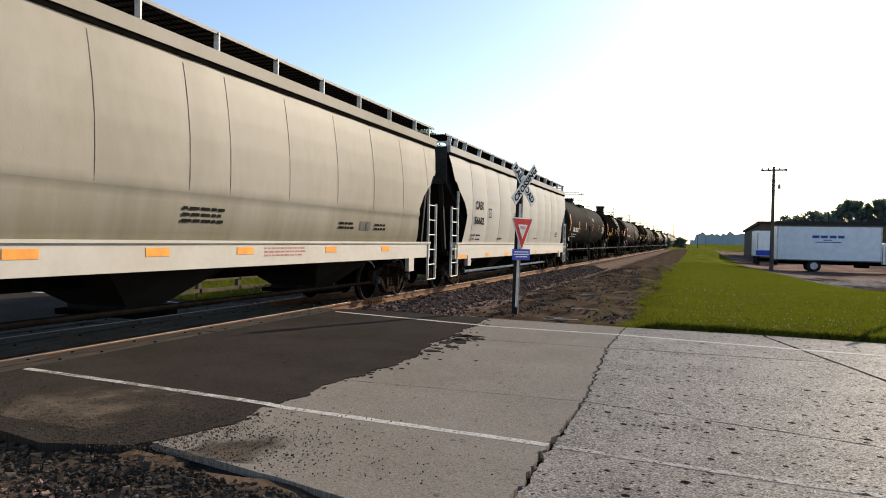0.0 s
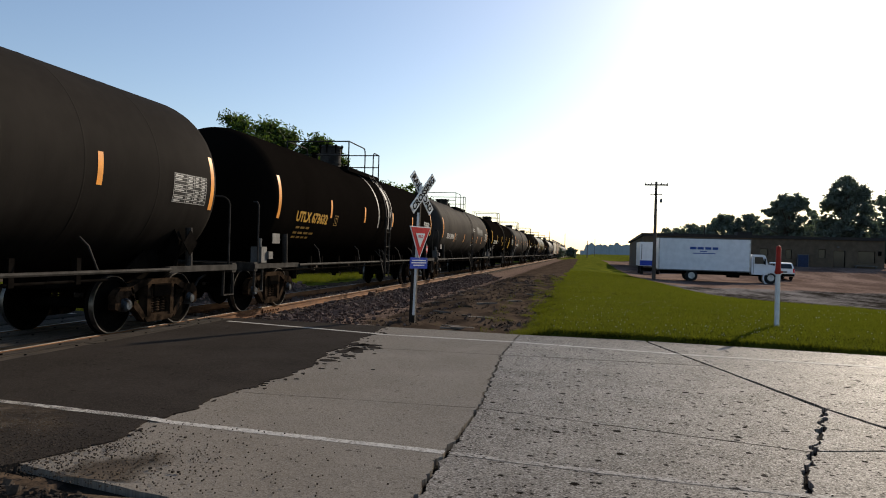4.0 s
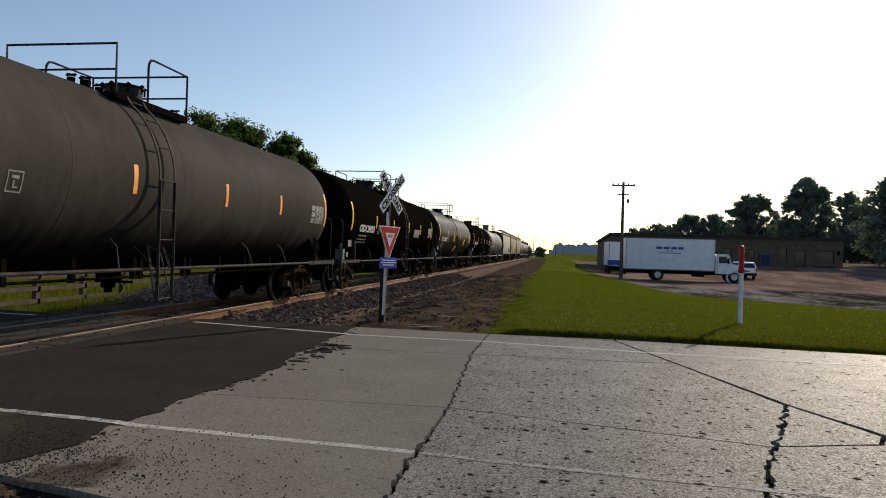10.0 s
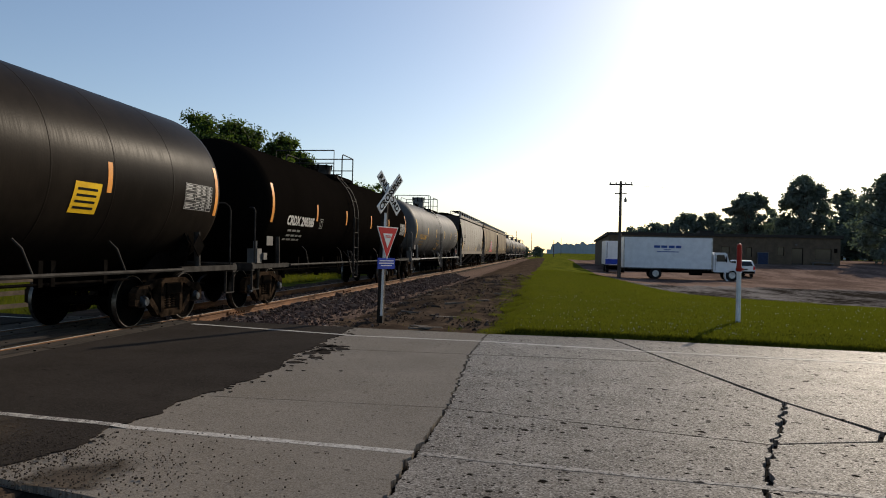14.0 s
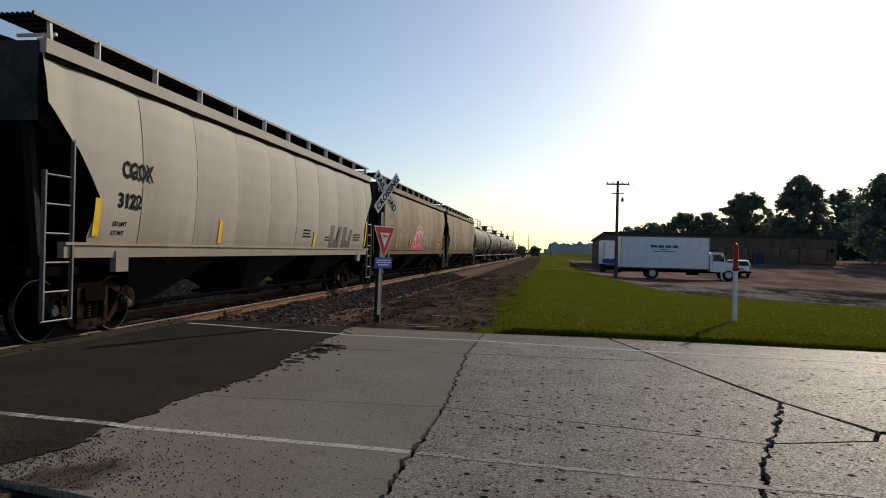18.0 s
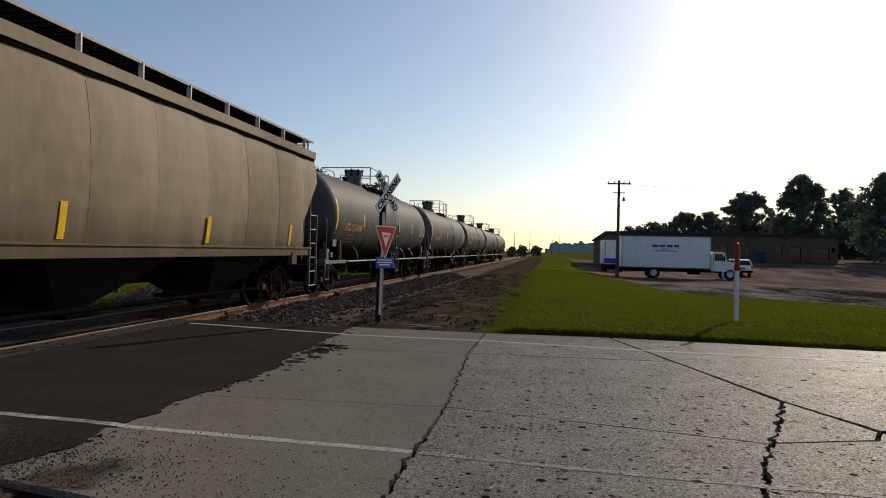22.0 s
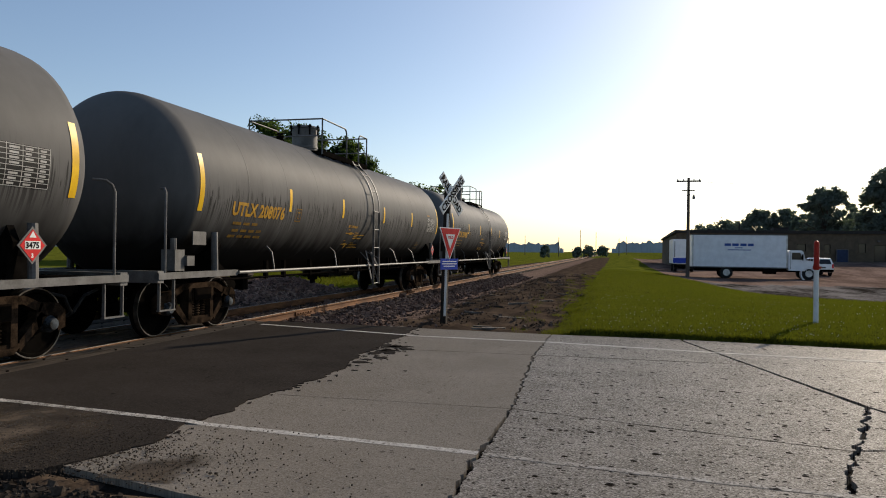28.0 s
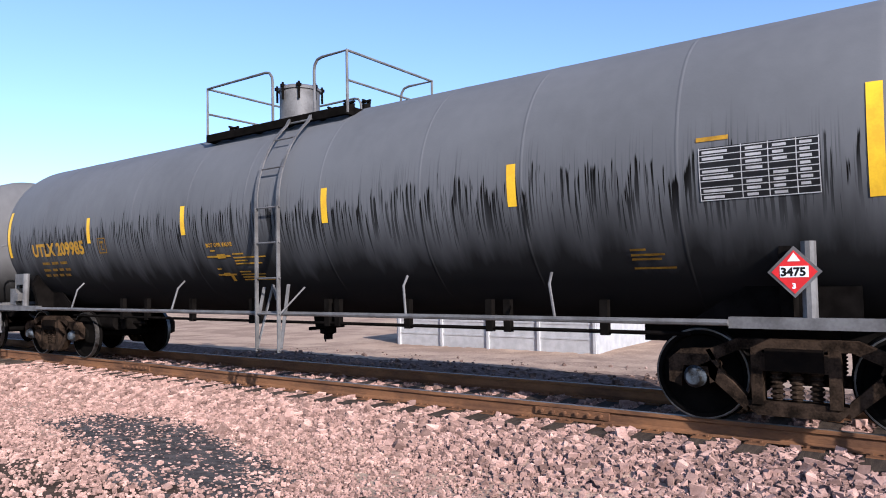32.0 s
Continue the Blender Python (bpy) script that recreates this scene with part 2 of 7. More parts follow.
M_RAIL = mat("rusty_rail_side", (0.189, 0.091, 0.042), 0.8, 0.0, (0.098, 0.049, 0.0266), 4, 8, 0.3, 50, (1, 0.4, 1))
M_RAILTOP = mat("polished_rail_head", (0.17, 0.145, 0.125), 0.5, 0.5, (0.1, 0.08, 0.065), 3, 6, 0.0, 40, (1, 0.2, 1))
M_STONE = mat("pink_ballast_stone", (0.34, 0.222, 0.18), 0.85, 0.0, (0.2, 0.124, 0.1), 6, 5, 0.3, 60, island=0.5, spec=0.02, dull=1.0)
M_STONE_GREY = mat("grey_gravel_stone", (0.0912, 0.0699, 0.0532), 0.9, 0.0, (0.038, 0.0289, 0.022), 6, 5, 0.3, 60, island=0.45, spec=0.02, dull=1.0)
# darker stone; beyond the far rail it carries the train's painted shade
M_STONE_DARK = mat("dark_ballast_stone", (0.205, 0.144, 0.118), 0.9, 0.0, (0.0988, 0.0684, 0.057), 6, 5, 0.3, 60, island=0.45, spec=0.02, dull=1.0)
M_GRASSBLADE = mat("grass_blade", (0.052, 0.066, 0.008), 0.6, 0.0, (0.085, 0.085, 0.0145), 0.55, 6, island=0.6, spec=0.02)
M_LEAF = mat("tree_leaf", (0.04, 0.07, 0.016), 0.65, 0.0, (0.022, 0.042, 0.011), 0.5, 5, island=0.4)
# far leaves paled grey-green: distance haze put into their colour
M_LEAF_FAR = mat("hazed_far_leaf", (0.18, 0.21, 0.175), 0.75, 0.0, (0.125, 0.155, 0.135), 0.3, 5, island=0.35)
M_BARK = mat("tree_bark", (0.1, 0.075, 0.055), 0.9, 0.0, (0.05, 0.038, 0.03), 6, 8, 0.6, 20, (2, 2, 0.4))
M_POLEWOOD = mat("pole_wood", (0.13, 0.1, 0.08), 0.9, 0.0, (0.07, 0.055, 0.045), 5, 8, 0.3, 20, (3, 3, 0.3))
M_GALV = mat("galvanised_steel", (0.496, 0.496, 0.488), 0.55, 0.35, (0.4, 0.4, 0.392), 4)
M_TRUCKWHITE = mat("white_box_panel", (0.78, 0.79, 0.8), 0.4, 0.0, (0.68, 0.69, 0.7), 2)
M_TYRE = mat("tyre_rubber", (0.025, 0.025, 0.025), 0.8)
M_GLASS = mat("dark_window_glass", (0.015, 0.018, 0.02), 0.08, 0.0, (0.02, 0.022, 0.025), 2, spec=0.5)
M_BRICK = mat("tan_brick_wall", (0.115, 0.088, 0.062), 0.9, 0.0, (0.08, 0.06, 0.042), 1.6, 9, 0.3, 60)
M_ROOFDARK = mat("dark_roof_edge", (0.04, 0.036, 0.034), 0.8)
M_SHEDWALL = mat("pale_blue_siding", (0.3, 0.36, 0.42), 0.6, 0.0, (0.24, 0.29, 0.345), 1.5)
M_SHEDROOF = mat("blue_grey_roof", (0.2, 0.26, 0.33), 0.45, 0.0, (0.15, 0.2, 0.26), 1.5)
M_CARPAINT = mat("white_car_paint", (0.75, 0.75, 0.74), 0.3, 0.0, (0.7, 0.7, 0.69), 1, spec=0.5)
M_MACHINE = mat("yellow_machine_paint", (0.7, 0.38, 0.03), 0.5, 0.0, (0.5, 0.27, 0.03), 2)
M_OLDTIE = mat("old_tie_ends", (0.05, 0.036, 0.026), 0.9, 0.0, (0.016, 0.012, 0.009), 3, 8, 0.5, 20, obj=0.6)
M_OLDPATCH = mat("old_asphalt_patch", (0.11, 0.097, 0.087), 0.95, 0.0, (0.05, 0.044, 0.04), 5, 9, 0.8, 60, spec=0.02)
M_FENCE = mat("dark_fence_wood", (0.09, 0.07, 0.055), 0.9, 0.0, (0.05, 0.04, 0.03), 4)
M_ASPHALT_ROUGH = mat("broken_asphalt", (0.03, 0.025, 0.02), 0.95, 0.0, (0.012, 0.01, 0.008), 4, 8, 0.9, 40, spec=0.02, dull=1.0)


# ---- mesh building ----
class MB:
    """Collects vertices and faces of one mesh."""

    def __init__(self):
        self.v, self.f = [], []

    def add(self, vs, fs):
        k = len(self.v)
        self.v += [tuple(p) for p in vs]
        self.f += [tuple(i + k for i in q) for q in fs]
        return self

    def box(self, x0, x1, y0, y1, z0, z1, m=None):
        vs = [Vector((x, y, z)) for z in (z0, z1) for y in (y0, y1) for x in (x0, x1)]
        if m is not None:
            vs = [m @ p for p in vs]
        return self.add(vs, [(0, 2, 3, 1), (4, 5, 7, 6), (0, 1, 5, 4), (2, 6, 7, 3), (0, 4, 6, 2), (1, 3, 7, 5)])

    def bar(self, a, b, w, h=None):
        """A rectangular bar from a to b."""
        a, b = Vector(a), Vector(b)
        d = b - a
        q = d.to_track_quat("Y", "Z").to_matrix().to_4x4()
        h = h or w
        return self.box(-w / 2, w / 2, 0, d.length, -h / 2, h / 2, Matrix.Translation(a) @ q)

    def tube(self, path, r, n=8, caps=True, radii=None):
        pts = [Vector(p) for p in path]
        vs, fs = [], []
        side = None
        for i, p in enumerate(pts):
            d = (pts[min(i + 1, len(pts) - 1)] - pts[max(i - 1, 0)]).normalized()
            ref = Vector((0, 0, 1)) if abs(d.z) < 0.9 else Vector((1, 0, 0))
            s = d.cross(ref).normalized() if side is None else (side - d * side.dot(d)).normalized()
            side = s
            u = s.cross(d)
            rr = radii[i] if radii else r
            vs += [p + (s * math.cos(2 * math.pi * k / n) + u * math.sin(2 * math.pi * k / n)) * rr for k in range(n)]
        for i in range(len(pts) - 1):
            for k in range(n):
                a, b = i * n + k, i * n + (k + 1) % n
                fs.append((a, b, b + n, a + n))
        if caps:
            fs += [tuple(range(n - 1, -1, -1)), tuple(range((len(pts) - 1) * n, len(pts) * n))]
        return self.add(vs, fs)

    def lathe(self, profile, axis="y", at=(0, 0, 0), n=32, caps=True):
        """profile: (along, radius). Closed where the radius is 0."""
        vs, fs = [], []
        for s, r in profile:
            for k in range(n):
                a = 2 * math.pi * k / n
                c, d = r * math.cos(a), r * math.sin(a)
                p = {"y": (c, s, d), "x": (s, c, d), "z": (c, d, s)}[axis]
                vs.append((p[0] + at[0], p[1] + at[1], p[2] + at[2]))
        for i in range(len(profile) - 1):
            for k in range(n):
                a, b = i * n + k, i * n + (k + 1) % n
                fs.append((a, a + n, b + n, b))
        for i in (0, len(profile) - 1):
            if caps and profile[i][1] > 1e-6:
                ring = tuple(range(i * n, i * n + n))
                fs.append(ring if i == 0 else ring[::-1])
        return self.add(vs, fs)

    def prism(self, poly, a0, a1, axis="x"):
        """A polygon (two coordinates) drawn out along an axis."""
        n = len(poly)
        put = {"x": lambda p, a: (a, p[0], p[1]), "y": lambda p, a: (p[0], a, p[1]), "z": lambda p, a: (p[0], p[1], a)}[axis]
        vs = [put(p, a0) for p in poly] + [put(p, a1) for p in poly]
        fs = [tuple(range(n)), tuple(range(2 * n - 1, n - 1, -1))] + [(i, i + n, (i + 1) % n + n, (i + 1) % n) for i in range(n)]
        return self.add(vs, fs)

    def grid(self, rows):
        """A sheet from rows of points."""
        n = len(rows[0])
        vs = [p for r in rows for p in r]
        fs = [(i * n + j, i * n + j + 1, (i + 1) * n + j + 1, (i + 1) * n + j) for i in range(len(rows) - 1) for j in range(n - 1)]
        return self.add(vs, fs)


def mesh_of(name, mb, material, angle=35.0, fix=True):
    me = bpy.data.meshes.new(name)
    me.from_pydata(mb.v, [], mb.f)
    if fix:
        bm = bmesh.new()
        bm.from_mesh(me)
        bmesh.ops.recalc_face_normals(bm, faces=bm.faces)
        bm.to_mesh(me)
        bm.free()
    me.materials.append(material)
    if angle:
        me.shade_smooth()
        me.set_sharp_from_angle(angle=radians(angle))
    return me


def part(name, mb, material, parent, label="", m=None, angle=35.0, fix=True):
    """One mesh object under a thing or part. mb: an MB or a ready mesh."""
    ob = new(name, mesh_of(name, mb, material, angle, fix) if isinstance(mb, MB) else mb)
    ob.parent = parent
    if m is not None:
        ob.matrix_local = m
    if label:
        ob["label"] = label
    return ob


CACHE = {}


def shared(key, material, build, angle=35.0):
    """The mesh that build(MB) makes, made once for each key and material."""
    k = (key, material.name)
    if k not in CACHE:
        mb = MB()
        build(mb)
        CACHE[k] = mesh_of(key, mb, material, angle)
    return CACHE[k]


def thing(name, label, category, m=None, group="", kind=""):
    ob = new(name)
    if m is not None:
        ob.matrix_world = m
    return tagged(ob, label, category, group, kind)


def text_mesh(txt, size):
    """Flat lettering from the built-in font: vertices (x, y) and faces, its left lower corner at 0, 0."""
    k = ("text", txt, size)
    if k not in CACHE:
        cu = bpy.data.curves.new("lettering", "FONT")
        cu.body, cu.size, cu.resolution_u, cu.offset = txt, size, 2, size * 0.04
        ob = new("lettering", cu)
        ev = ob.evaluated_get(bpy.context.evaluated_depsgraph_get())
        me = ev.to_mesh()
        CACHE[k] = ([(p.co.x, p.co.y) for p in me.vertices], [tuple(p.vertices) for p in me.polygons])
        ev.to_mesh_clear()
        bpy.data.objects.remove(ob)
        bpy.data.curves.remove(cu)
    return CACHE[k]


# ---- ground ----
def smooth(a, b, x):
    t = np.clip((x - a) / (b - a), 0, 1)
    return t * t * (3 - 2 * t)


TRACK_X = -8.05


def road_edge(x):
    """Where the concrete ends and the turf begins."""
    return np.interp(x, [-4, 1.1, 9, 70], [12.5, 12.45, 11.68, 7.1])


def ground_z(x, y):
    """Height of the ground sheet; the rail heads lie at 0."""
    x, y = np.asarray(x, float), np.asarray(y, float)
    d = np.abs(x - TRACK_X)
    base = -0.38 + 0.0 * x
    right = smooth(-5.5, -3.0, x)
    ahead = smooth(11.5, 13.5, y)
    base = base + right * (0.22 + 0.1 * ahead)
    base = base - 0.55 * smooth(0.0, 8.0, x) * smooth(15, 40, y) + 1.35 * smooth(8, 20, x) * smooth(66, 98, y) + 0.5 * smooth(-2, 6, x) * smooth(80, 130, y)
    bed = -0.215 - 0.26 * smooth(1.55, 2.9, d)
    z = np.where(d < 3.4, np.maximum(base, bed), base)
    near = (y < 3.6)
    z = np.where((d < 3.4) & near & (x > TRACK_X), np.maximum(-0.215 - 0.2 * smooth(1.3, 2.6, d), base), z)
    edge = road_edge(x)
    turf = 0.17 * smooth(edge + 0.02, edge + 0.14, y) * smooth(-1.2, -0.4, x) * smooth(45, 20, y)
    road = smooth(3.3, 3.75, y) * smooth(edge + 0.1, edge - 0.1, y)
    z = z * (1 - road) + np.minimum(z, -0.17) * road
    foot = np.interp(x, [-7.0, -5.6, -4.7, -3.6, 1.0], [3.42, 3.36, 3.05, 1.9, 0.9])
    rim = np.interp(x, [-6.7, -5.8, -5.0, -4.2, -3.6, -2.2, -0.95, 1.0], [3.84, 3.88, 3.76, 3.6, 3.7, 3.56, 3.2, 2.25])
    rise = np.clip((y - foot) / (rim - foot), 0, 1) * smooth(-7.0, -6.75, x) * smooth(1.4, 0.6, x) * (y < rim + 0.12)
    clods = 0.03 * np.sin(x * 5.3 + y * 2.2) * np.sin(y * 6.1 - x * 3.0) + 0.02 * np.sin(x * 13.0 - y * 7.0)
    z = z * (1 - rise) + -0.03 * rise + clods * rise * (1 - rise) * 2
    z = z + turf - 0.35 * smooth(-11, -18, x) * smooth(28, 16, y)
    verge = smooth(-6.2, -5.0, x) * smooth(0.2, -1.2, x) * smooth(12.6, 13.4, y)
    z = z + verge * (0.045 * np.sin(x * 2.7 + y * 1.3) * np.sin(y * 2.1 - x) + 0.03 * np.sin(x * 6.1 - y * 3.7) * np.sin(y * 5.2 + x * 2.0) + 0.06 * np.sin(y * 0.43) * np.sin(x * 1.9))
    hump = np.exp(-((x + 12.2) / 1.6) ** 2 - ((y - 23.5) / 3.2) ** 2)
    z = z + 0.75 * hump
    z = z + 0.1 * np.exp(-((x + 11.6) / 0.9) ** 2) * (0.6 + 0.4 * np.sin(y * 1.3)) * (y < 3.2)
    return z


def axis_lines(fine0, fine1, step, lo, hi, grow=1.13):
    a = list(np.arange(fine0, fine1 + 1e-6, step))
    s, p = step, fine0
    left = []
    while p > lo:
        s *= grow
        p -= s
        left.append(max(p, lo))
    s, p = step, fine1
    right = []
    while p < hi:
        s *= grow
        p += s
        right.append(min(p, hi))
    return np.array(left[::-1] + a + right)


def ground():
    xs, ys = axis_lines(-16, 9, 0.14, -1800, 1800), axis_lines(-14, 34, 0.16, -900, 3500)
    X, Y = np.meshgrid(xs, ys)
    Z = ground_z(X, Y)
    rough = np.random.default_rng(77).normal(0, 1, X.shape)
    fine = (np.abs(X) < 40) & (Y > -40) & (Y < 80)
    Z = Z + np.where(fine, 0.012 * rough, 0) * (np.abs(X - TRACK_X) > 1.2)
    nx, ny = len(xs), len(ys)
    me = bpy.data.meshes.new("ground")
    i = np.arange(nx * ny).reshape(ny, nx)
    quads = np.stack([i[:-1, :-1], i[:-1, 1:], i[1:, 1:], i[1:, :-1]], -1).reshape(-1, 4)
    me.from_pydata(np.stack([X, Y, Z], -1).reshape(-1, 3).tolist(), [], quads.tolist())
    # what covers the ground: grass, pink gravel, dirt, parking lot
    wob = 0.5 * np.sin(X * 1.1 + Y * 0.7) * np.sin(Y * 0.45 - X * 0.3) + 0.25 * np.sin(X * 2.9 - Y * 2.1)
    dirt_edge = -1.05 + 0.25 * wob
    lot_x = np.interp(Y, [13, 19, 24, 30, 38, 50, 60, 400], [26, 12.0, 9.6, 7.5, 6.6, 5.4, 4.0, 4.0]) + 0.3 * wob
    lot = smooth(0, 0.5, X - lot_x) * smooth(13, 15, Y) * smooth(180, 150, Y)
    grass = smooth(-0.2, 0.3, X - dirt_edge) * smooth(0.0, 0.1, Y - road_edge(X)) * (1 - lot)
    far = smooth(95, 140, Y) * smooth(-5, -9, X)
    west = smooth(-11.8, -13.0, X + 0.8 * wob) * smooth(12.5, 13.5, Y)
    grass = np.maximum(grass, np.maximum(far, west))
    grass = np.maximum(grass, smooth(140, 260, Y))
    d = np.abs(X - TRACK_X)
    # beyond the far rail this darker cover also paints in the train's shade
    bed = smooth(3.3, 2.7, d + 0.3 * wob) * np.maximum(smooth(8, 10, Y), (X < -9.0) * 1.0)
    bed = np.maximum(bed, smooth(-9.0, -9.3, X) * smooth(-12.6, -11.6, X + 0.5 * wob) * smooth(3.0, 1.5, Y))
    pink = smooth(3.3, 2.7, d + 0.3 * wob) * smooth(10, 8, Y) * (X > -9.0)
    pink = np.maximum(pink, smooth(-3.2, -5.2, X + 0.6 * wob) * smooth(3.4, 2.8, Y) * np.maximum(smooth(-30, -22, X) * smooth(-12.2, -13.2, X), smooth(-9.4, -9.0, X)))
    pink = np.maximum(pink, np.exp(-((X + 12.2) / 1.8) ** 2 - ((Y - 23.5) / 3.6) ** 2) * 1.3)
    pink = np.clip(pink, 0, 1)
    sand = smooth(-11.9, -12.7, X + 0.5 * wob) * smooth(3.0, 1.5, Y)
    sand = np.maximum(sand, np.exp(-((X + 4.2 + 0.6 * wob) / 0.9) ** 2) * smooth(0.5, -1.5, Y) * 0.62)
    for nm, val in (("grass", grass), ("bed", bed), ("pink", pink), ("lot", lot), ("sand", sand), ("soil", grass * smooth(62, 50, Y) * smooth(-3, -1, X)), ("tar", lot * smooth(53, 48, Y + 3 * wob))):
        at = me.attributes.new(nm, "FLOAT", "POINT")
        at.data.foreach_set("value", np.clip(val, 0, 1).astype(np.float32).ravel())
    me.shade_smooth()
    m = mat("ground_cover", (0.085, 0.062, 0.045), 0.95, 0.0, (0.034, 0.025, 0.019), 1.3, 10, 0.9, 16, spec=0.0)
    n, l = m.node_tree.nodes, m.node_tree.links
    b = n["Principled BSDF"]
    cur = b.inputs["Base Color"].links[0].from_socket
    tc = n.new("ShaderNodeTexCoord")
    for nm, c1, c2, s1 in (("bed", (0.16, 0.115, 0.095), (0.08, 0.058, 0.048), 9), ("pink", (0.44, 0.31, 0.225), (0.29, 0.2, 0.145), 9), ("sand", (0.4, 0.295, 0.21), (0.26, 0.185, 0.135), 0.7), ("grass", (0.11, 0.118, 0.016), (0.05, 0.062, 0.0095), 0.6), ("soil", (0.075, 0.082, 0.012), (0.016, 0.022, 0.0045), 1.1),
                           ("lot", (0.2, 0.142, 0.116), (0.1, 0.07, 0.057), 1.0), ("tar", (0.17, 0.158, 0.152), (0.022, 0.019, 0.016), 1.0)):
        at, tx, tf, c, mx = n.new("ShaderNodeAttribute"), n.new("ShaderNodeTexNoise"), n.new("ShaderNodeTexNoise"), n.new("ShaderNodeMix"), n.new("ShaderNodeMix")
        at.attribute_name = nm
        c.data_type = mx.data_type = "RGBA"
        tx.inputs["Scale"].default_value, tx.inputs["Detail"].default_value = s1, 9
        tf.inputs["Scale"].default_value, tf.inputs["Detail"].default_value = 7.0, 6
        if nm in ("lot", "tar"):
            drawn = n.new("ShaderNodeMapping")
            drawn.inputs["Scale"].default_value = (0.4, 0.13, 1)
            l.new(tc.outputs["Object"], drawn.inputs[0]), l.new(drawn.outputs[0], tx.inputs["Vector"])
        else:
            l.new(tc.outputs["Object"], tx.inputs["Vector"])
        l.new(tc.outputs["Object"], tf.inputs["Vector"])
        r = n.new("ShaderNodeMapRange")
        r.inputs[1].default_value, r.inputs[2].default_value = 0.68, 0.92
        fn, sm = n.new("ShaderNodeTexNoise"), n.new("ShaderNodeMath")
        fn.inputs["Scale"].default_value, fn.inputs["Detail"].default_value = 3.0 if nm in ("lot", "tar") else 22.0, 5
        sm.operation, sm.inputs[1].default_value = "MULTIPLY_ADD", 0.6
        l.new(tc.outputs["Object"], fn.inputs["Vector"]), l.new(fn.outputs[0], sm.inputs[0]), l.new(tx.outputs[0], sm.inputs[2])
        l.new(sm.outputs[0], r.inputs[0]), l.new(r.outputs[0], c.inputs[0])
        c.inputs[6].default_value, c.inputs[7].default_value = (*c1, 1), (*c2, 1)
        # ragged transition
        ad, rr = n.new("ShaderNodeMath"), n.new("ShaderNodeMapRange")
        ad.operation = "ADD"
        l.new(at.outputs["Fac"], ad.inputs[0]), l.new(tf.outputs[0], ad.inputs[1])
        rr.inputs[1].default_value, rr.inputs[2].default_value = 0.9, 1.05
        l.new(ad.outputs[0], rr.inputs[0]), l.new(rr.outputs[0], mx.inputs[0])
        l.new(cur, mx.inputs[6]), l.new(c.outputs[2], mx.inputs[7])
        cur = mx.outputs[2]
    l.new(cur, b.inputs["Base Color"])
    me.materials.append(m)
    tagged(new("ground", me), "level ground of dirt, gravel, mown grass and worn parking lot", "ground", kind="structure")


ground()


# ---- road: asphalt by the track, concrete slabs beyond, cracked ----
CRACK = [(1.03, 2.2), (1.38, 4.635), (1.55, 5.205), (1.78, 5.78), (1.97, 6.265), (2.38, 7.45)]


def near_crack(p):
    """Whether a point lies on the wandering crack across the slabs."""
    for (x0, y0), (x1, y1) in zip(CRACK, CRACK[1:]):
        dx, dy = x1 - x0, y1 - y0
        t = max(0.0, min(1.0, ((p[0] - x0) * dx + (p[1] - y0) * dy) / (dx * dx + dy * dy)))
        if math.hypot(p[0] - x0 - t * dx, p[1] - y0 - t * dy) < 0.075:
            return True
    return False


def ragged(poly, step=0.12, amp=0.02, seed=0):
    """The outline with its edges broken up; along the crack both sides wander together."""
    rnd = random.Random(seed)
    out = []
    for (x0, y0), (x1, y1) in zip(poly, poly[1:] + poly[:1]):
        crack = near_crack((x0, y0)) and near_crack((x1, y1))
        seam = max(abs(x0 + 0.98), abs(x1 + 0.98)) < 0.14
        n = max(1, int(math.hypot(x1 - x0, y1 - y0) / (0.03 if crack or seam else step)))
        for k in range(n):
            t = k / n
            x, y = x0 + (x1 - x0) * t, y0 + (y1 - y0) * t
            j = amp if k else amp * 0.3
            if seam and k:
                x += 0.05 * noise.noise((3, y * 5, 2)) + 0.03 * noise.noise((8, y * 17, 2))
                j = 0.008
            if crack:
                w = min(1.0, 6 * t, 6 * (1 - t))
                x += w * (0.075 * noise.noise((x * 4.5, y * 4.5, 5)) + 0.04 * noise.noise((x * 15, y * 15, 9)))
                y += w * 0.05 * noise.noise((x * 9, y * 9, 7))
                j = 0.008
            out.append((x + rnd.uniform(-j, j), y + rnd.uniform(-j, j)))
    return out


ROAD_A = [[(-3.6, 3.9), (-2.2, 3.58), (-0.95, 3.25), (-0.95, 4.97), (-0.92, 6.42), (-3.6, 6.338)], [(-3.6, 6.35), (-0.92, 6.432), (-1.1, 9.82), (-3.6, 9.74)],
          [(-3.6, 9.76), (-1.1, 9.84), (-1.07, 12.36), (-3.55, 12.5)]]
ROAD_B = [[(-0.925, 2.2), (1.0, 2.2), (1.36, 4.64), (1.53, 5.21), (1.75, 5.77), (-0.895, 6.42)], [(-0.895, 6.434), (1.765, 5.79), (1.95, 6.27), (2.36, 7.46), (1.73, 9.9), (-1.07, 9.83)],
          [(-1.07, 9.855), (1.72, 9.925), (1.12, 12.15), (1.1, 12.42), (-1.045, 12.36)], [(1.03, 2.2), (9, 2.2), (9, 4.9), (2.83, 6.34), (2.69, 6.07), (1.83, 5.8), (1.79, 5.75), (1.57, 5.2), (1.4, 4.63)],
          [(1.83, 5.83), (2.66, 6.1), (2.8, 6.37), (2.40, 7.44), (1.99, 6.26)], [(2.43, 7.5), (2.87, 6.42), (9, 4.98), (9, 11.6), (1.15, 12.4), (1.16, 12.17), (1.79, 9.87)], [(9.02, 2.2), (70, -2), (70, 7), (9.02, 11.6)]]


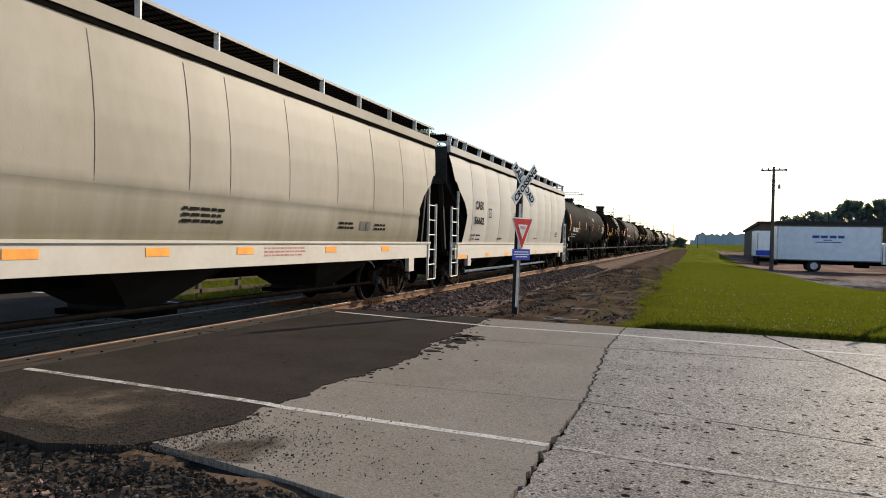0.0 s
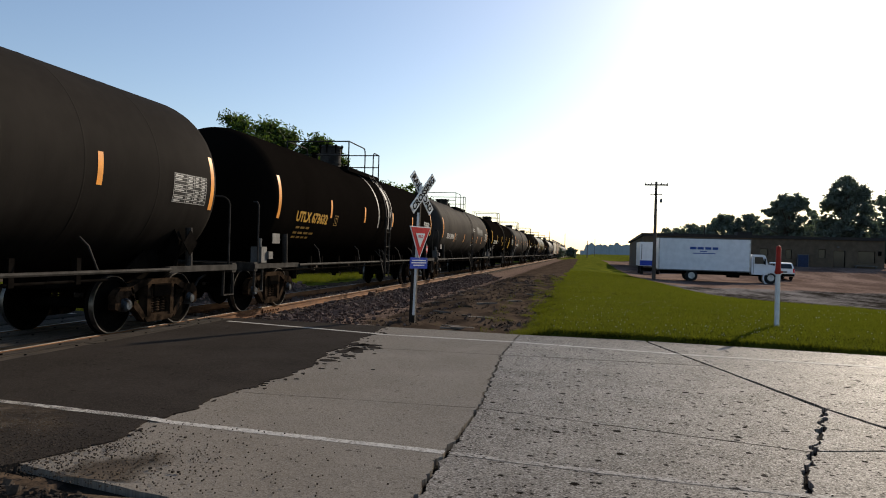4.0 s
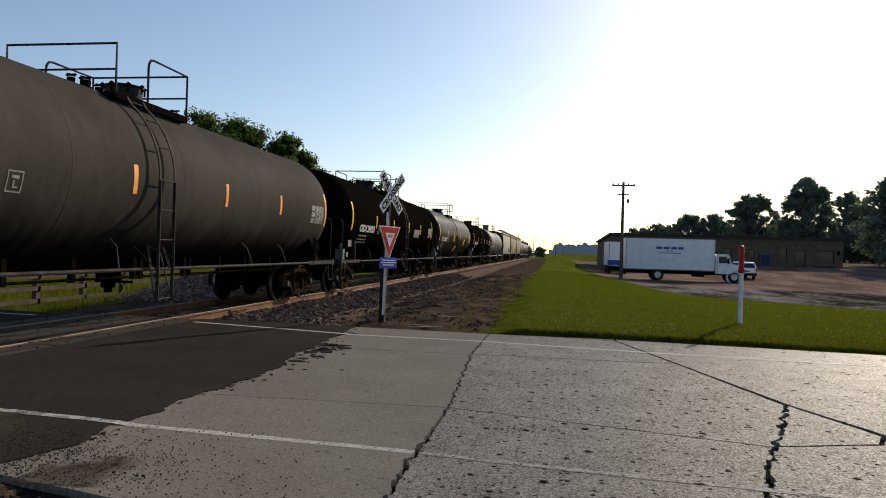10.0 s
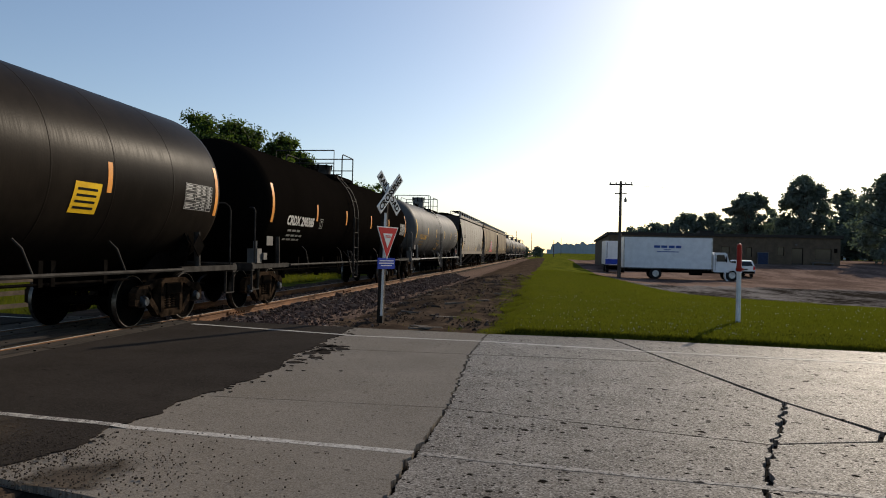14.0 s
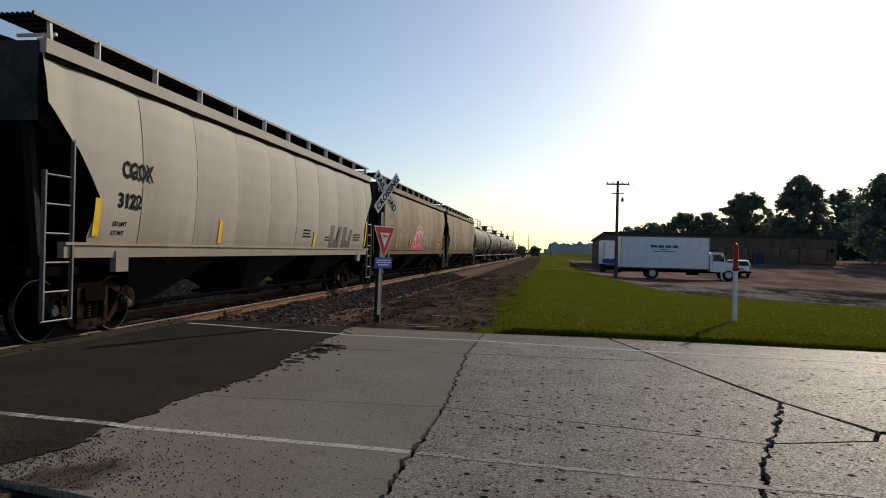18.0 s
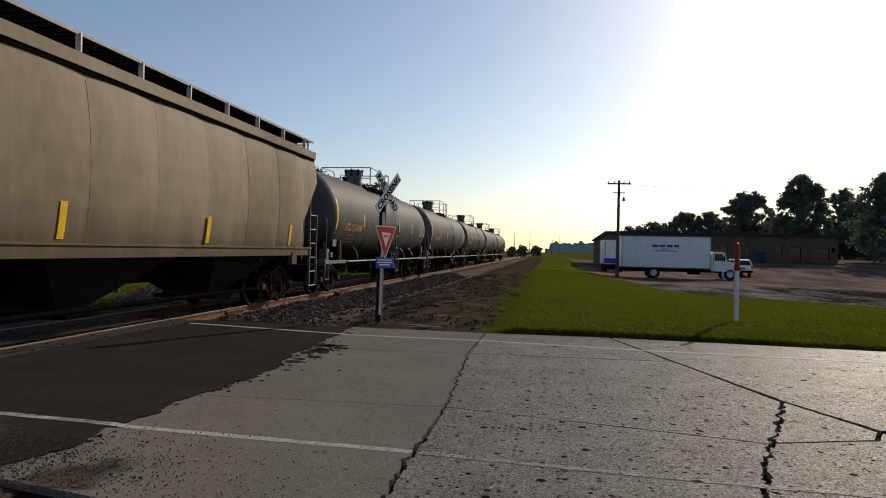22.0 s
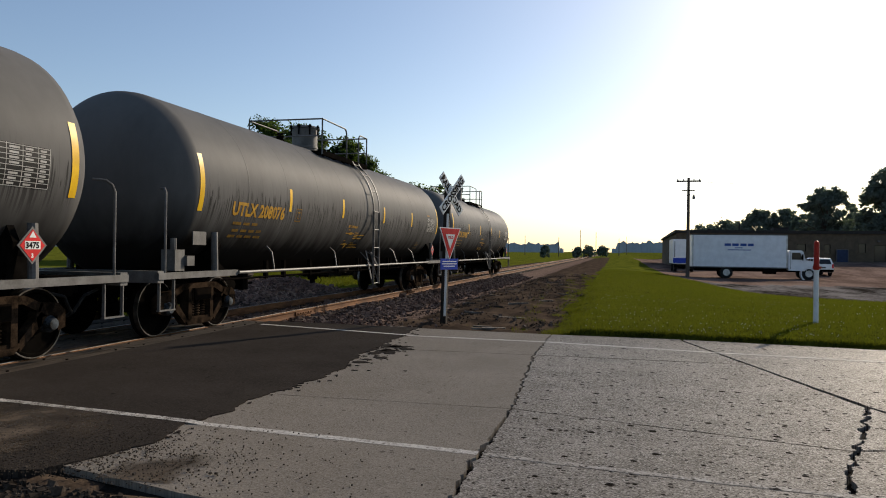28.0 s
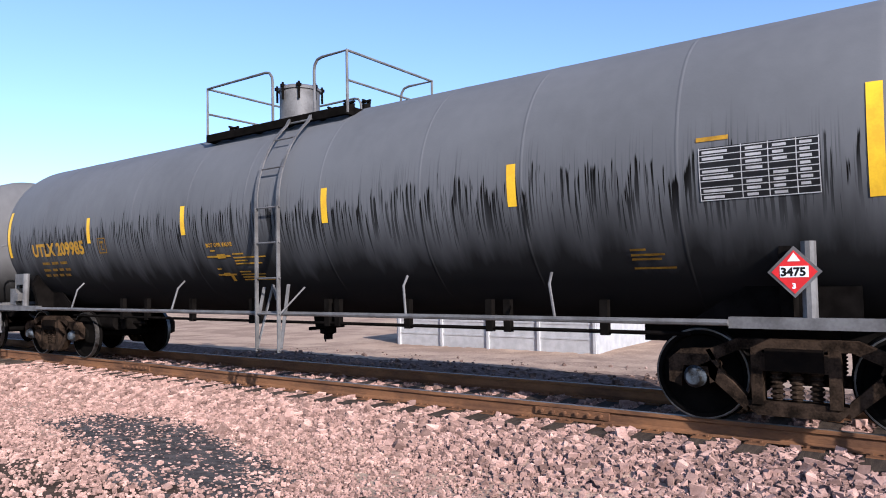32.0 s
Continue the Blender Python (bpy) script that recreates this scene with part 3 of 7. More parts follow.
def road():
    road_ob = tagged(thing("road", "cracked two-lane concrete road meeting asphalt at a rail crossing", "road", kind="structure"))
    mb = MB()
    mb.prism([(-3.7, 3.7), (-0.9, 3.1), (1, 2.3), (70, -1.9), (70, 6.9), (1, 12.35), (-3.7, 12.45)], -0.2, -0.05, "z")
    part("road_base", mb, M_ASPHALT_ROUGH, road_ob)
    for k, poly in enumerate(ROAD_A):
        mb = MB().prism(ragged(poly, 0.15, 0.008, k), -0.16, 0.0, "z")
        part("concrete_slab", mb, M_CONCRETE, road_ob, "smooth pale concrete slab", angle=20)
    for k, poly in enumerate(ROAD_B):
        mb = MB().prism(ragged(poly, 0.09, 0.007, 10 + k) if k < 6 else poly, -0.16, -0.001, "z")
        part("concrete_slab", mb, M_OLDCONC, road_ob, "pitted and cracked concrete slab", angle=20)
    # asphalt apron, ragged where it thins out over the concrete
    rnd = random.Random(5)
    edge = [(-3.55, 12.5), (-3.46, 11.17), (-3.39, 9.03), (-3.2, 7.9), (-3.18, 7.28), (-3.35, 6.29), (-3.35, 5.3), (-3.42, 5.1), (-3.31, 4.5), (-3.45, 4.1)]
    fine = []
    for (x0, y0), (x1, y1) in zip(edge, edge[1:]):
        n = int(math.hypot(x1 - x0, y1 - y0) / 0.05)
        fine += [(x0 + (x1 - x0) * k / n + 0.1 * noise.noise((y0 * 3 + k * 0.12, 1, 0)) + rnd.uniform(-0.025, 0.025), y0 + (y1 - y0) * k / n) for k in range(n)]
    poly = fine + [(-3.6, 3.75), (-4.2, 3.55), (-5.0, 3.72), (-5.8, 3.85), (-6.66, 3.78), (-6.66, 12.6)]
    part("asphalt_apron", MB().prism(poly, -0.12, 0.011, "z"), M_ASPHALT, road_ob, "smooth black asphalt with a ragged edge", angle=20)
    # the far approach
    part("asphalt_far", MB().prism([(-9.46, 4.2), (-9.46, 12.4), (-14, 13.0), (-60, 16), (-60, 5), (-24, 3.2), (-16, 2.5), (-13.2, 3.4)], -0.45, 0.004, "z"), M_ASPHALT, road_ob, "grey asphalt approach beyond the track", angle=20)
    for pts, w, paint_m in (([(-6.6, 5.4), (-4.75, 5.25), (-3.43, 5.13), (-0.94, 4.94)], 0.09, M_ROADLINE), ([(-0.9, 4.935), (0.5, 4.77), (1.37, 4.7), (4.5, 4.5), (30, 2.9)], 0.075, M_FADEDLINE),
                            ([(-6.5, 12.0), (-3.46, 11.35), (-1.0, 11.3), (1.51, 10.92), (3.85, 10.73), (30, 9.2)], 0.11, M_ROADLINE),
                            ([(-9.7, 5.95), (-12.0, 5.75), (-15, 5.2), (-22, 4.9)], 0.11, M_ROADLINE), ([(-9.7, 11.9), (-14, 12.2), (-30, 13.5)], 0.11, M_ROADLINE)):
        up, dn = [], []
        cuts = []
        for (x0, y0), (x1, y1) in zip(pts, pts[1:]):
            n = max(1, int(abs(x1 - x0) / 0.15))
            cuts += [(x0 + (x1 - x0) * k / n, y0 + (y1 - y0) * k / n) for k in range(n)]
        cuts.append(pts[-1])
        for x, y in cuts:
            z = 0.0135 if x < -3.38 else 0.0018
            up.append((x, y + w / 2 + rnd.uniform(-0.008, 0.008), z)), dn.append((x, y - w / 2 + rnd.uniform(-0.008, 0.008), z))
        part("edge_line", MB().grid([dn, up]), paint_m, road_ob, "worn white painted line" if paint_m is M_ROADLINE else "painted line worn almost away", fix=False)
    # loose grit drifted over the apron
    M_GRIT = mat("brown_grit", (0.075, 0.057, 0.042), 0.95, 0.0, (0.038, 0.029, 0.022), 6, island=0.6, spec=0.1, dull=1.0)
    mb = MB()
    for k in range(6000):
        x, y = rnd.gauss(-4.3, 0.95), rnd.gauss(4.15, 0.42)
        if y < 3.6 or x < -6.4:
            continue
        s = rnd.uniform(0.0015, 0.0045) * (2.0 if rnd.random() < 0.02 else 1)
        z = 0.012
        mb.box(x - s, x + s, y - s, y + s * rnd.uniform(0.6, 1.4), z - 0.004, z + s * 0.9, None)
    g = part("grit", mb, M_GRIT, road_ob, "loose grit and clods", angle=0, fix=False)
    g["kind"] = "stuff"
    rows = [[(x + 0.1 * rnd.random(), y + 0.05 * rnd.random(), 0.0135) for x in np.linspace(-6.4, -3.5, 30)] for y in np.linspace(3.9, 5.5, 16)]
    dust = mat("tan_dust", (0.17, 0.125, 0.085), 0.95, 0.0, (0.085, 0.065, 0.048), 2.5, 9, 0.6, 70, spec=0.05, dull=1.0)
    n, l = dust.node_tree.nodes, dust.node_tree.links
    tc, tx, sp = n.new("ShaderNodeTexCoord"), n.new("ShaderNodeTexNoise"), n.new("ShaderNodeVectorMath")
    sp.operation = "DISTANCE"
    sp.inputs[1].default_value = (-4.75, 4.4, 0)
    tx.inputs["Scale"].default_value, tx.inputs["Detail"].default_value = 2.2, 8
    mr, sub = n.new("ShaderNodeMapRange"), n.new("ShaderNodeMath")
    sub.operation = "MULTIPLY_ADD"
    sub.inputs[1].default_value = -0.5
    l.new(tc.outputs["Object"], tx.inputs["Vector"]), l.new(tc.outputs["Object"], sp.inputs[0])
    l.new(sp.outputs["Value"], sub.inputs[0]), l.new(tx.outputs[0], sub.inputs[2])
    mr.inputs[1].default_value, mr.inputs[2].default_value = 0.05, 0.4
    l.new(sub.outputs[0], mr.inputs[0]), l.new(mr.outputs[0], n["Principled BSDF"].inputs["Alpha"])
    part("dust_drift", MB().grid(rows), dust, road_ob, "tan dust blown over the asphalt")
    rows = [[(x, y, 0.0032) for x in np.linspace(-3.2, -1.2, 20)] for y in np.linspace(3.75, 4.75, 12)]
    dirt = dust.copy()
    dirt.name = "brown_dirt"
    for node in dirt.node_tree.nodes:
        if node.bl_idname == "ShaderNodeVectorMath":
            node.inputs[1].default_value = (-2.9, 3.9, 0)
        if node.bl_idname == "ShaderNodeMath" and node.inputs[1].default_value < -0.45:
            node.inputs[1].default_value = -1.15
    part("dirt_drift", MB().grid(rows), dirt, road_ob, "brown dirt washed over the concrete corner")
    # flakes of asphalt left beyond its ragged edge, thick where a tongue of it has broken up
    for k in range(130):
        y = rnd.uniform(4.3, 12.2) if k < 60 else rnd.gauss(9.35, 0.55)
        x = float(np.interp(y, [4.1, 5.1, 6.3, 7.3, 7.9, 9.0, 11.2, 12.5], [-3.45, -3.42, -3.35, -3.18, -3.2, -3.39, -3.46, -3.55])) + abs(rnd.gauss(0.03, 0.09 if k < 60 else 0.32))
        r = rnd.uniform(0.006, 0.03) if k < 110 else rnd.uniform(0.05, 0.13)
        lean = rnd.uniform(0.5, 1.5)
        poly = [(x + r * lean * rnd.uniform(0.45, 1.3) * math.cos(a), y + r / lean * rnd.uniform(0.45, 1.3) * math.sin(a)) for a in np.linspace(0, 6.28, 12)[:-1]]
        part("asphalt_flake", MB().prism(poly, -0.01, 0.0075, "z"), M_ASPHALT, road_ob, angle=20)


road()


# ---- track ----
GAUGE = 1.435
RAIL_X = (TRACK_X + GAUGE / 2 + 0.035, TRACK_X - GAUGE / 2 - 0.035)


def stone_heap(name, label, area, count, size, material, lift=0.0, seed=1, keep=None, parent=None):
    """Broken stones strewn over the ground, in one mesh."""
    rng = np.random.default_rng(seed)
    x0, x1, y0, y1 = area
    p = np.stack([rng.uniform(x0, x1, count), rng.uniform(y0, y1, count)], 1)
    if keep is not None:
        p = p[keep(p[:, 0], p[:, 1], rng)]
    n = len(p)
    cube = np.array([(x, y, z) for z in (-1, 1) for y in (-1, 1) for x in (-1, 1)], float)
    s = size * np.exp(rng.normal(0, 0.33, n))
    v = cube[None] * (1 + rng.uniform(-0.42, 0.42, (n, 8, 3)))
    v *= s[:, None, None] * rng.uniform(0.55, 1.15, (n, 1, 3)) * 0.5
    a, b = rng.uniform(0, 6.28, n), rng.uniform(-0.7, 0.7, n)
    ca, sa, cb, sb = np.cos(a)[:, None], np.sin(a)[:, None], np.cos(b)[:, None], np.sin(b)[:, None]
    x, y, z = v[..., 0], v[..., 1] * cb - v[..., 2] * sb, v[..., 1] * sb + v[..., 2] * cb
    v = np.stack([x * ca - y * sa, x * sa + y * ca, z], -1)
    v += np.concatenate([p, (ground_z(p[:, 0], p[:, 1]) + lift + s * 0.22)[:, None]], 1)[:, None, :]
    f = np.array([(0, 2, 3, 1), (4, 5, 7, 6), (0, 1, 5, 4), (2, 6, 7, 3), (0, 4, 6, 2), (1, 3, 7, 5)])
    f = (f[None] + (np.arange(n) * 8)[:, None, None]).reshape(-1, 4)
    me = bpy.data.meshes.new(name)
    me.from_pydata(v.reshape(-1, 3).tolist(), [], f.tolist())
    me.materials.append(material)
    ob = new(name, me)
    if parent:
        ob.parent = parent
        ob["label"], ob["kind"] = label, "stuff"
        return ob
    return tagged(ob, label, "gravel", kind="stuff")


def track():
    tr = thing("railway_track", "single railway track with rusty rails on pink ballast", "railway track", kind="structure")
    prof = [(-0.035, 0.0), (-0.036, -0.012), (-0.034, -0.038), (-0.010, -0.05), (-0.0085, -0.135), (-0.03, -0.15), (-0.07, -0.158), (-0.07, -0.168)]
    prof = prof + [(-a, b) for a, b in prof[::-1]]
    for x in RAIL_X:
        r = part("rail", MB().prism([(x + a, b) for a, b in prof], -260, 700, "y"), M_RAIL, tr, "rusty steel rail with a worn bright head", angle=25)
        part("rail_head", MB().prism([(x - 0.03, -0.004), (x - 0.027, 0.0025), (x + 0.027, 0.0025), (x + 0.03, -0.004)], -260, 700, "y"), M_RAILTOP, r, "polished running surface")
    tie = MB().box(-1.3, 1.3, -0.115, 0.115, -0.18, 0)
    me = mesh_of("tie", tie, M_TIE, 30)
    rnd = random.Random(9)
    plates = MB()
    rest = MB()
    y = -60.0
    while y < 330:
        at = pose(TRACK_X + rnd.uniform(-0.06, 0.06), y + rnd.uniform(-0.02, 0.02), -0.175, rnd.uniform(-0.5, 0.5), 0, rnd.uniform(-1.2, 1.2))
        inside = 3.9 < y < 12.7
        if -22 < y < 45 and not inside:
            part("tie", me, M_TIE, tr, m=at)
        elif not inside:
            rest.box(-1.3, 1.3, -0.115, 0.115, -0.18, 0, at)
        if -22 < y < 24 and not inside:
            for x in RAIL_X:
                plates.box(x - 0.18, x + 0.18, y - 0.09, y + 0.09, -0.178, -0.166)
                for sx in (-0.095, 0.095):
                    for sy in (-0.05, 0.05):
                        plates.box(x + sx - 0.012, x + sx + 0.012, y + sy - 0.012, y + sy + 0.012, -0.168, -0.145)
        y += 0.5
    part("far_ties", rest, M_TIE, tr)["kind"] = "stuff"
    part("tie_plates", plates, M_RAIL, tr, "rusty tie plates with spikes")["kind"] = "stuff"
    # joint bars with bolts
    for y in (-3.45, -12.3, 15.5, 24.6):
        x = RAIL_X[0]
        j = part("joint_bar", MB().box(x + 0.012, x + 0.042, y - 0.45, y + 0.45, -0.128, -0.046), M_RAIL, tr, "bolted rusty joint bar")
        for k in range(6):
            part("bolt", MB().lathe([(0, 0.0), (0.0, 0.022), (0.03, 0.022), (0.035, 0.0)], "x", (x + 0.04, y - 0.36 + 0.144 * k, -0.088), 8), M_RAIL, j)
    # timber crossing panels
    for x0, x1 in ((-7.23, -6.95), (-6.94, -6.67), (-8.68, -8.32), (-8.31, -7.95), (-7.94, -7.47), (-9.45, -9.16), (-9.15, -8.88)):
        y = 3.75 + rnd.uniform(-0.05, 0.05)
        while y < 12.5:
            ln = min(rnd.choice((2.4, 2.5, 2.6)), 12.65 - y)
            pl = part("crossing_plank", MB().box(x0 + 0.006, x1 - 0.006, y + 0.006, y + ln - 0.006, -0.2, rnd.uniform(-0.012, 0.006)), M_TIMBER, tr, "weathered bolted crossing timber")
            for k in range(3):
                yy = y + 0.3 + k * (ln - 0.6) / 2
                part("lag_bolt", MB().lathe([(0, 0.018), (0.012, 0.018), (0.012, 0.0)], "z", ((x0 + x1) / 2, yy, -0.004), 6), M_STEEL, pl)
            y += ln

    def bed(x, y, rng):
        d = np.abs(x - TRACK_X)
        ok = ~((y > 3.55) & (y < 12.65))
        for rx in RAIL_X:
            ok &= np.abs(x - rx) > 0.085
        tie_gap = np.abs((y + 60) % 0.5 - 0.25) < 0.13
        ok &= (d > 1.32) | tie_gap
        return ok & (rng.random(len(x)) < np.where(d > 1.9, 1.0 - 0.9 * np.clip((d - 1.6) / 0.9, 0, 1), 1))

    stone_heap("ballast_near", "pink crushed-stone ballast", (-8.9, -5.2, -16, 3.9), 92000, 0.04, M_STONE, 0.0, 3, bed, tr)
    # shoulder stones darkened: the train's shade is put into their colour
    stone_heap("ballast_shoulder", "dusty crushed-stone ballast", (-10.3, -8.9, -16, 3.9), 22000, 0.04, M_STONE_DARK, 0.0, 5, bed, tr)
    stone_heap("ballast_far", "pink crushed-stone ballast", (-10.6, -5.4, 12.4, 48), 56000, 0.058, M_STONE_DARK, 0.0, 4, bed, tr)


track()
PATCH = [(-4.2, -9.9), (-5.2, -10.1), (-5.7, -9.3), (-5.75, -8.4), (-5.3, -6.9), (-4.75, -5.6), (-4.1, -4.4), (-3.3, -4.0), (-3.0, -5.3), (-3.6, -7.2)]


def in_patch(x, y):
    r = np.zeros(len(x), bool)
    for (x0, y0), (x1, y1) in zip(PATCH, PATCH[1:] + PATCH[:1]):
        r ^= ((y0 > y) != (y1 > y)) & (x < (x1 - x0) * (y - y0) / (y1 - y0) + x0)
    return r


stone_heap("gravel", "fine pinkish gravel beside the track", (-6.6, -1.2, -13, 3.2), 52000, 0.02, M_STONE, 0.0, 6, lambda x, y, r: (r.random(len(x)) < np.clip((-x - 1.2) / 2.0, 0.15, 1)) & ~(in_patch(x + r.normal(0, 0.13, len(x)), y + r.normal(0, 0.13, len(x))) & (r.random(len(x)) < 0.9)))
stone_heap("gravel", "brownish gravel and clods at the edge of the crossing", (-6.7, -0.9, 0.8, 3.75), 34000, 0.021, M_STONE_GREY, 0.0, 7, lambda x, y, r: (r.random(len(x)) < np.clip((y - 0.8) / 1.2, 0, 1)) & (y < np.interp(x, [-6.7, -5.8, -5.0, -4.2, -3.6, -2.2, -0.95], [3.8, 3.84, 3.7, 3.52, 3.62, 3.5, 3.15])))
stone_heap("gravel", "scattered stones and clods on bare dirt", (-5.9, -0.5, 12.6, 46), 30000, 0.02, M_STONE_GREY, 0.0, 8, lambda x, y, r: r.random(len(x)) < np.clip(0.25 + np.sin(x * 1.7 + y * 0.9) * np.sin(y * 1.1 - x), 0.04, 0.75))
stone_heap("gravel", "larger broken stones strewn over the dirt", (-5.9, -0.9, 12.8, 46), 1100, 0.05, M_STONE_DARK, 0.0, 9, lambda x, y, r: r.random(len(x)) < np.clip((-x - 0.4) / 4.5, 0.05, 1))


def debris():
    """Broken boards and bars left on the dirt between track and turf."""
    rnd = random.Random(41)
    wood = mat("grey_broken_board", (0.19, 0.165, 0.14), 0.9, 0.0, (0.06, 0.05, 0.042), 4, 8, 0.4, 30, (1, 6, 6), obj=0.5)
    for k in range(34):
        x, y = rnd.uniform(-5.2, -1.6), 13.1 + 22 * rnd.random() ** 1.4
        ln, w = rnd.uniform(0.15, 0.7), rnd.uniform(0.04, 0.11)
        board = new("broken_board", mesh_of("broken_board", MB().prism([(-ln / 2, -w / 2), (ln * 0.44, -w * 0.42), (ln / 2, w * 0.1), (ln * 0.4, w / 2), (-ln * 0.46, w * 0.45)], -0.015, 0.02, "z"), wood, 25))
        board.matrix_world = pose(x, y, float(ground_z(x, y)) + 0.012, rnd.uniform(-7, 7), rnd.uniform(-7, 7), rnd.uniform(-35, 35))
        tagged(board, "weathered broken board lying on bare dirt", "board", "boards on the dirt")


debris()
stone_heap("gravel", "stones across the gravel yard beyond the track", (-15, -10.4, -16, 3.0), 6000, 0.04, M_STONE_DARK, 0.0, 11, lambda x, y, r: r.random(len(x)) < np.clip((x + 12) / 1.5, 0.03, 1))
stone_heap("gravel", "pile of reddish crushed stone", (-15, -9.9, 19, 28), 14000, 0.06, M_STONE, 0.0, 12, lambda x, y, r: r.random(len(x)) < np.exp(-((x + 12.2) / 1.7) ** 2 - ((y - 23.5) / 3.3) ** 2))


def asphalt_patch():
    rnd = random.Random(3)
    poly = ragged(PATCH, 0.12, 0.09, 2)
    c = (-4.5, -7.2)
    mb = MB()
    rows = []
    for s in (0.02, 0.2, 0.35, 0.5, 0.65, 0.8, 0.92, 1.0):
        ring = [(c[0] + (x - c[0]) * s, c[1] + (y - c[1]) * s) for x, y in poly]
        ring = [(x, y, float(ground_z(x, y)) + 0.03 - 0.03 * s ** 6 + rnd.uniform(-0.003, 0.003)) for x, y in ring]
        rows.append(ring + ring[:1])
    part_ob = tagged(new("asphalt_patch", mesh_of("asphalt_patch", mb.grid(rows), M_OLDPATCH)), "old broken asphalt patch sunk in the gravel", "asphalt", kind="structure")
    return part_ob


asphalt_patch()
stone_heap("gravel", "pebbles strewn on the broken asphalt", (-6.0, -2.9, -10.4, -3.8), 9500, 0.02, M_STONE, 0.012, 14)


# ---- grass ----
def grass_patch(name, label, area, count, h, seed, keep):
    rng = np.random.default_rng(seed)
    x0, x1, y0, y1 = area
    p = np.stack([rng.uniform(x0, x1, count), rng.uniform(y0, y1, count)], 1)
    p = p[keep(p[:, 0], p[:, 1], rng)]
    n = len(p)
    a = rng.uniform(0, 6.28, n)
    hh = h * rng.uniform(0.5, 1.3, n)
    w = h * 0.035 + 0.0025 + 0.00012 * np.clip(p[:, 1] - 14, 0, 60)
    z = ground_z(p[:, 0], p[:, 1])
    dx, dy = np.cos(a) * w, np.sin(a) * w
    lx, ly = rng.normal(0, 0.55, n) * hh, rng.normal(0, 0.55, n) * hh
    v = np.stack([np.stack([p[:, 0] - dx, p[:, 1] - dy, z - 0.01], 1), np.stack([p[:, 0] + dx, p[:, 1] + dy, z - 0.01], 1), np.stack([p[:, 0] + lx, p[:, 1] + ly, z + hh], 1)], 1)
    me = bpy.data.meshes.new(name)
    me.from_pydata(v.reshape(-1, 3).tolist(), [], np.arange(n * 3).reshape(n, 3).tolist())
    me.materials.append(M_GRASSBLADE)
    tagged(new(name, me), label, "grass", kind="stuff")


def lot_edge(y):
    return np.interp(y, [13, 19, 24, 30, 38, 50, 60, 400], [26, 12.0, 9.6, 7.5, 6.6, 5.4, 4.0, 4.0])


grass_patch("grass", "mown green grass beside the road", (-1.3, 14, 11.5, 24), 420000, 0.06, 21, lambda x, y, r: (y > road_edge(x) + 0.03) & (x > -1.05 + 0.5 * np.sin(y * 0.9) * r.random(len(x))) & (x < lot_edge(y)))
grass_patch("grass", "mown green grass beside the railway", (-1.3, 9, 24, 60), 150000, 0.1, 22, lambda x, y, r: (x > -1.0 + 0.5 * np.sin(y * 0.7) * r.random(len(x))) & (x < lot_edge(y)))
grass_patch("grass", "rough grass at the edge of the concrete", (-1.2, 14, 11.2, 12.8), 70000, 0.085, 23, lambda x, y, r: np.abs(y - road_edge(x) - 0.1) < 0.13 + 0.08 * np.sin(x * 3.1) * np.sin(x * 1.3))
grass_patch("grass", "tufts of weeds on bare dirt", (-3.2, -0.4, 12.6, 46), 60000, 0.07, 24, lambda x, y, r: (np.sin(x * 4.3 + y * 2.1) * np.sin(y * 1.7 - x * 2.2) + 0.6 * np.sin(x * 9.1 - y * 5.3) > 1.05 - 0.75 * np.clip(x + 2.2, 0, 2)) & (r.random(len(x)) < np.clip((x + 3.0) / 2.2, 0.02, 1)))
grass_patch("grass", "tall rough grass beyond the track", (-26, -12.6, 13, 46), 60000, 0.22, 25, lambda x, y, r: x < -12.6 - 0.5 * np.sin(y))
grass_patch("grass", "weeds at the edge of the far approach", (-17.5, -13.5, 1.6, 3.2), 500, 0.22, 26, lambda x, y, r: np.sin(x * 4) > 0.3)


def clover():
    """White flower heads in the turf."""
    rng = np.random.default_rng(31)
    b = MB()
    for k in range(900):
        y = 12.6 + 9.5 * rng.random() ** 1.5
        x = rng.uniform(-0.5, 12)
        if y < float(road_edge(x)) + 0.1 or x > float(lot_edge(y)) or noise.noise((x * 0.5, y * 0.5, 3)) < -0.1:
            continue
        z = float(ground_z(x, y)) + rng.uniform(0.03, 0.07)
        b.lathe([(z - 0.01, 0.0), (z, 0.008), (z + 0.009, 0.006), (z + 0.012, 0.0)], "z", (x, y, 0), 5)
    tagged(new("clover", mesh_of("clover", b, mat("white_clover", (0.6, 0.6, 0.55), 0.8))), "white clover heads scattered in the grass", "flowers", kind="stuff")


clover()


# ---- train ----
M_TABLEINK = mat("white_table_print", (0.42, 0.415, 0.4), 0.7, 0.0, (0.3, 0.295, 0.28), 9)
TANK_R, TANK_Z = 1.555, 2.495
CAR_GROUP = "cars of the freight train"


def on_tank(y, z, off=0.004):
    """A point of the tank's near side; z is measured along the shell from its mid height."""
    a = (z - TANK_Z) / TANK_R
    return ((TANK_R + off) * math.cos(a), y, TANK_Z + (TANK_R + off) * math.sin(a))


def tank_patch(mb, y0, y1, z0, z1, off=0.004, n=6):
    return mb.grid([[on_tank(y0 + (y1 - y0) * j / 2, z0 + (z1 - z0) * i / n, off) for j in range(3)] for i in range(n + 1)])


def tank_text(mb, txt, size, y, z, off=0.005):
    vs, fs = text_mesh(txt, size)
    return mb.add([on_tank(y + a, z + b, off) for a, b in vs], fs)


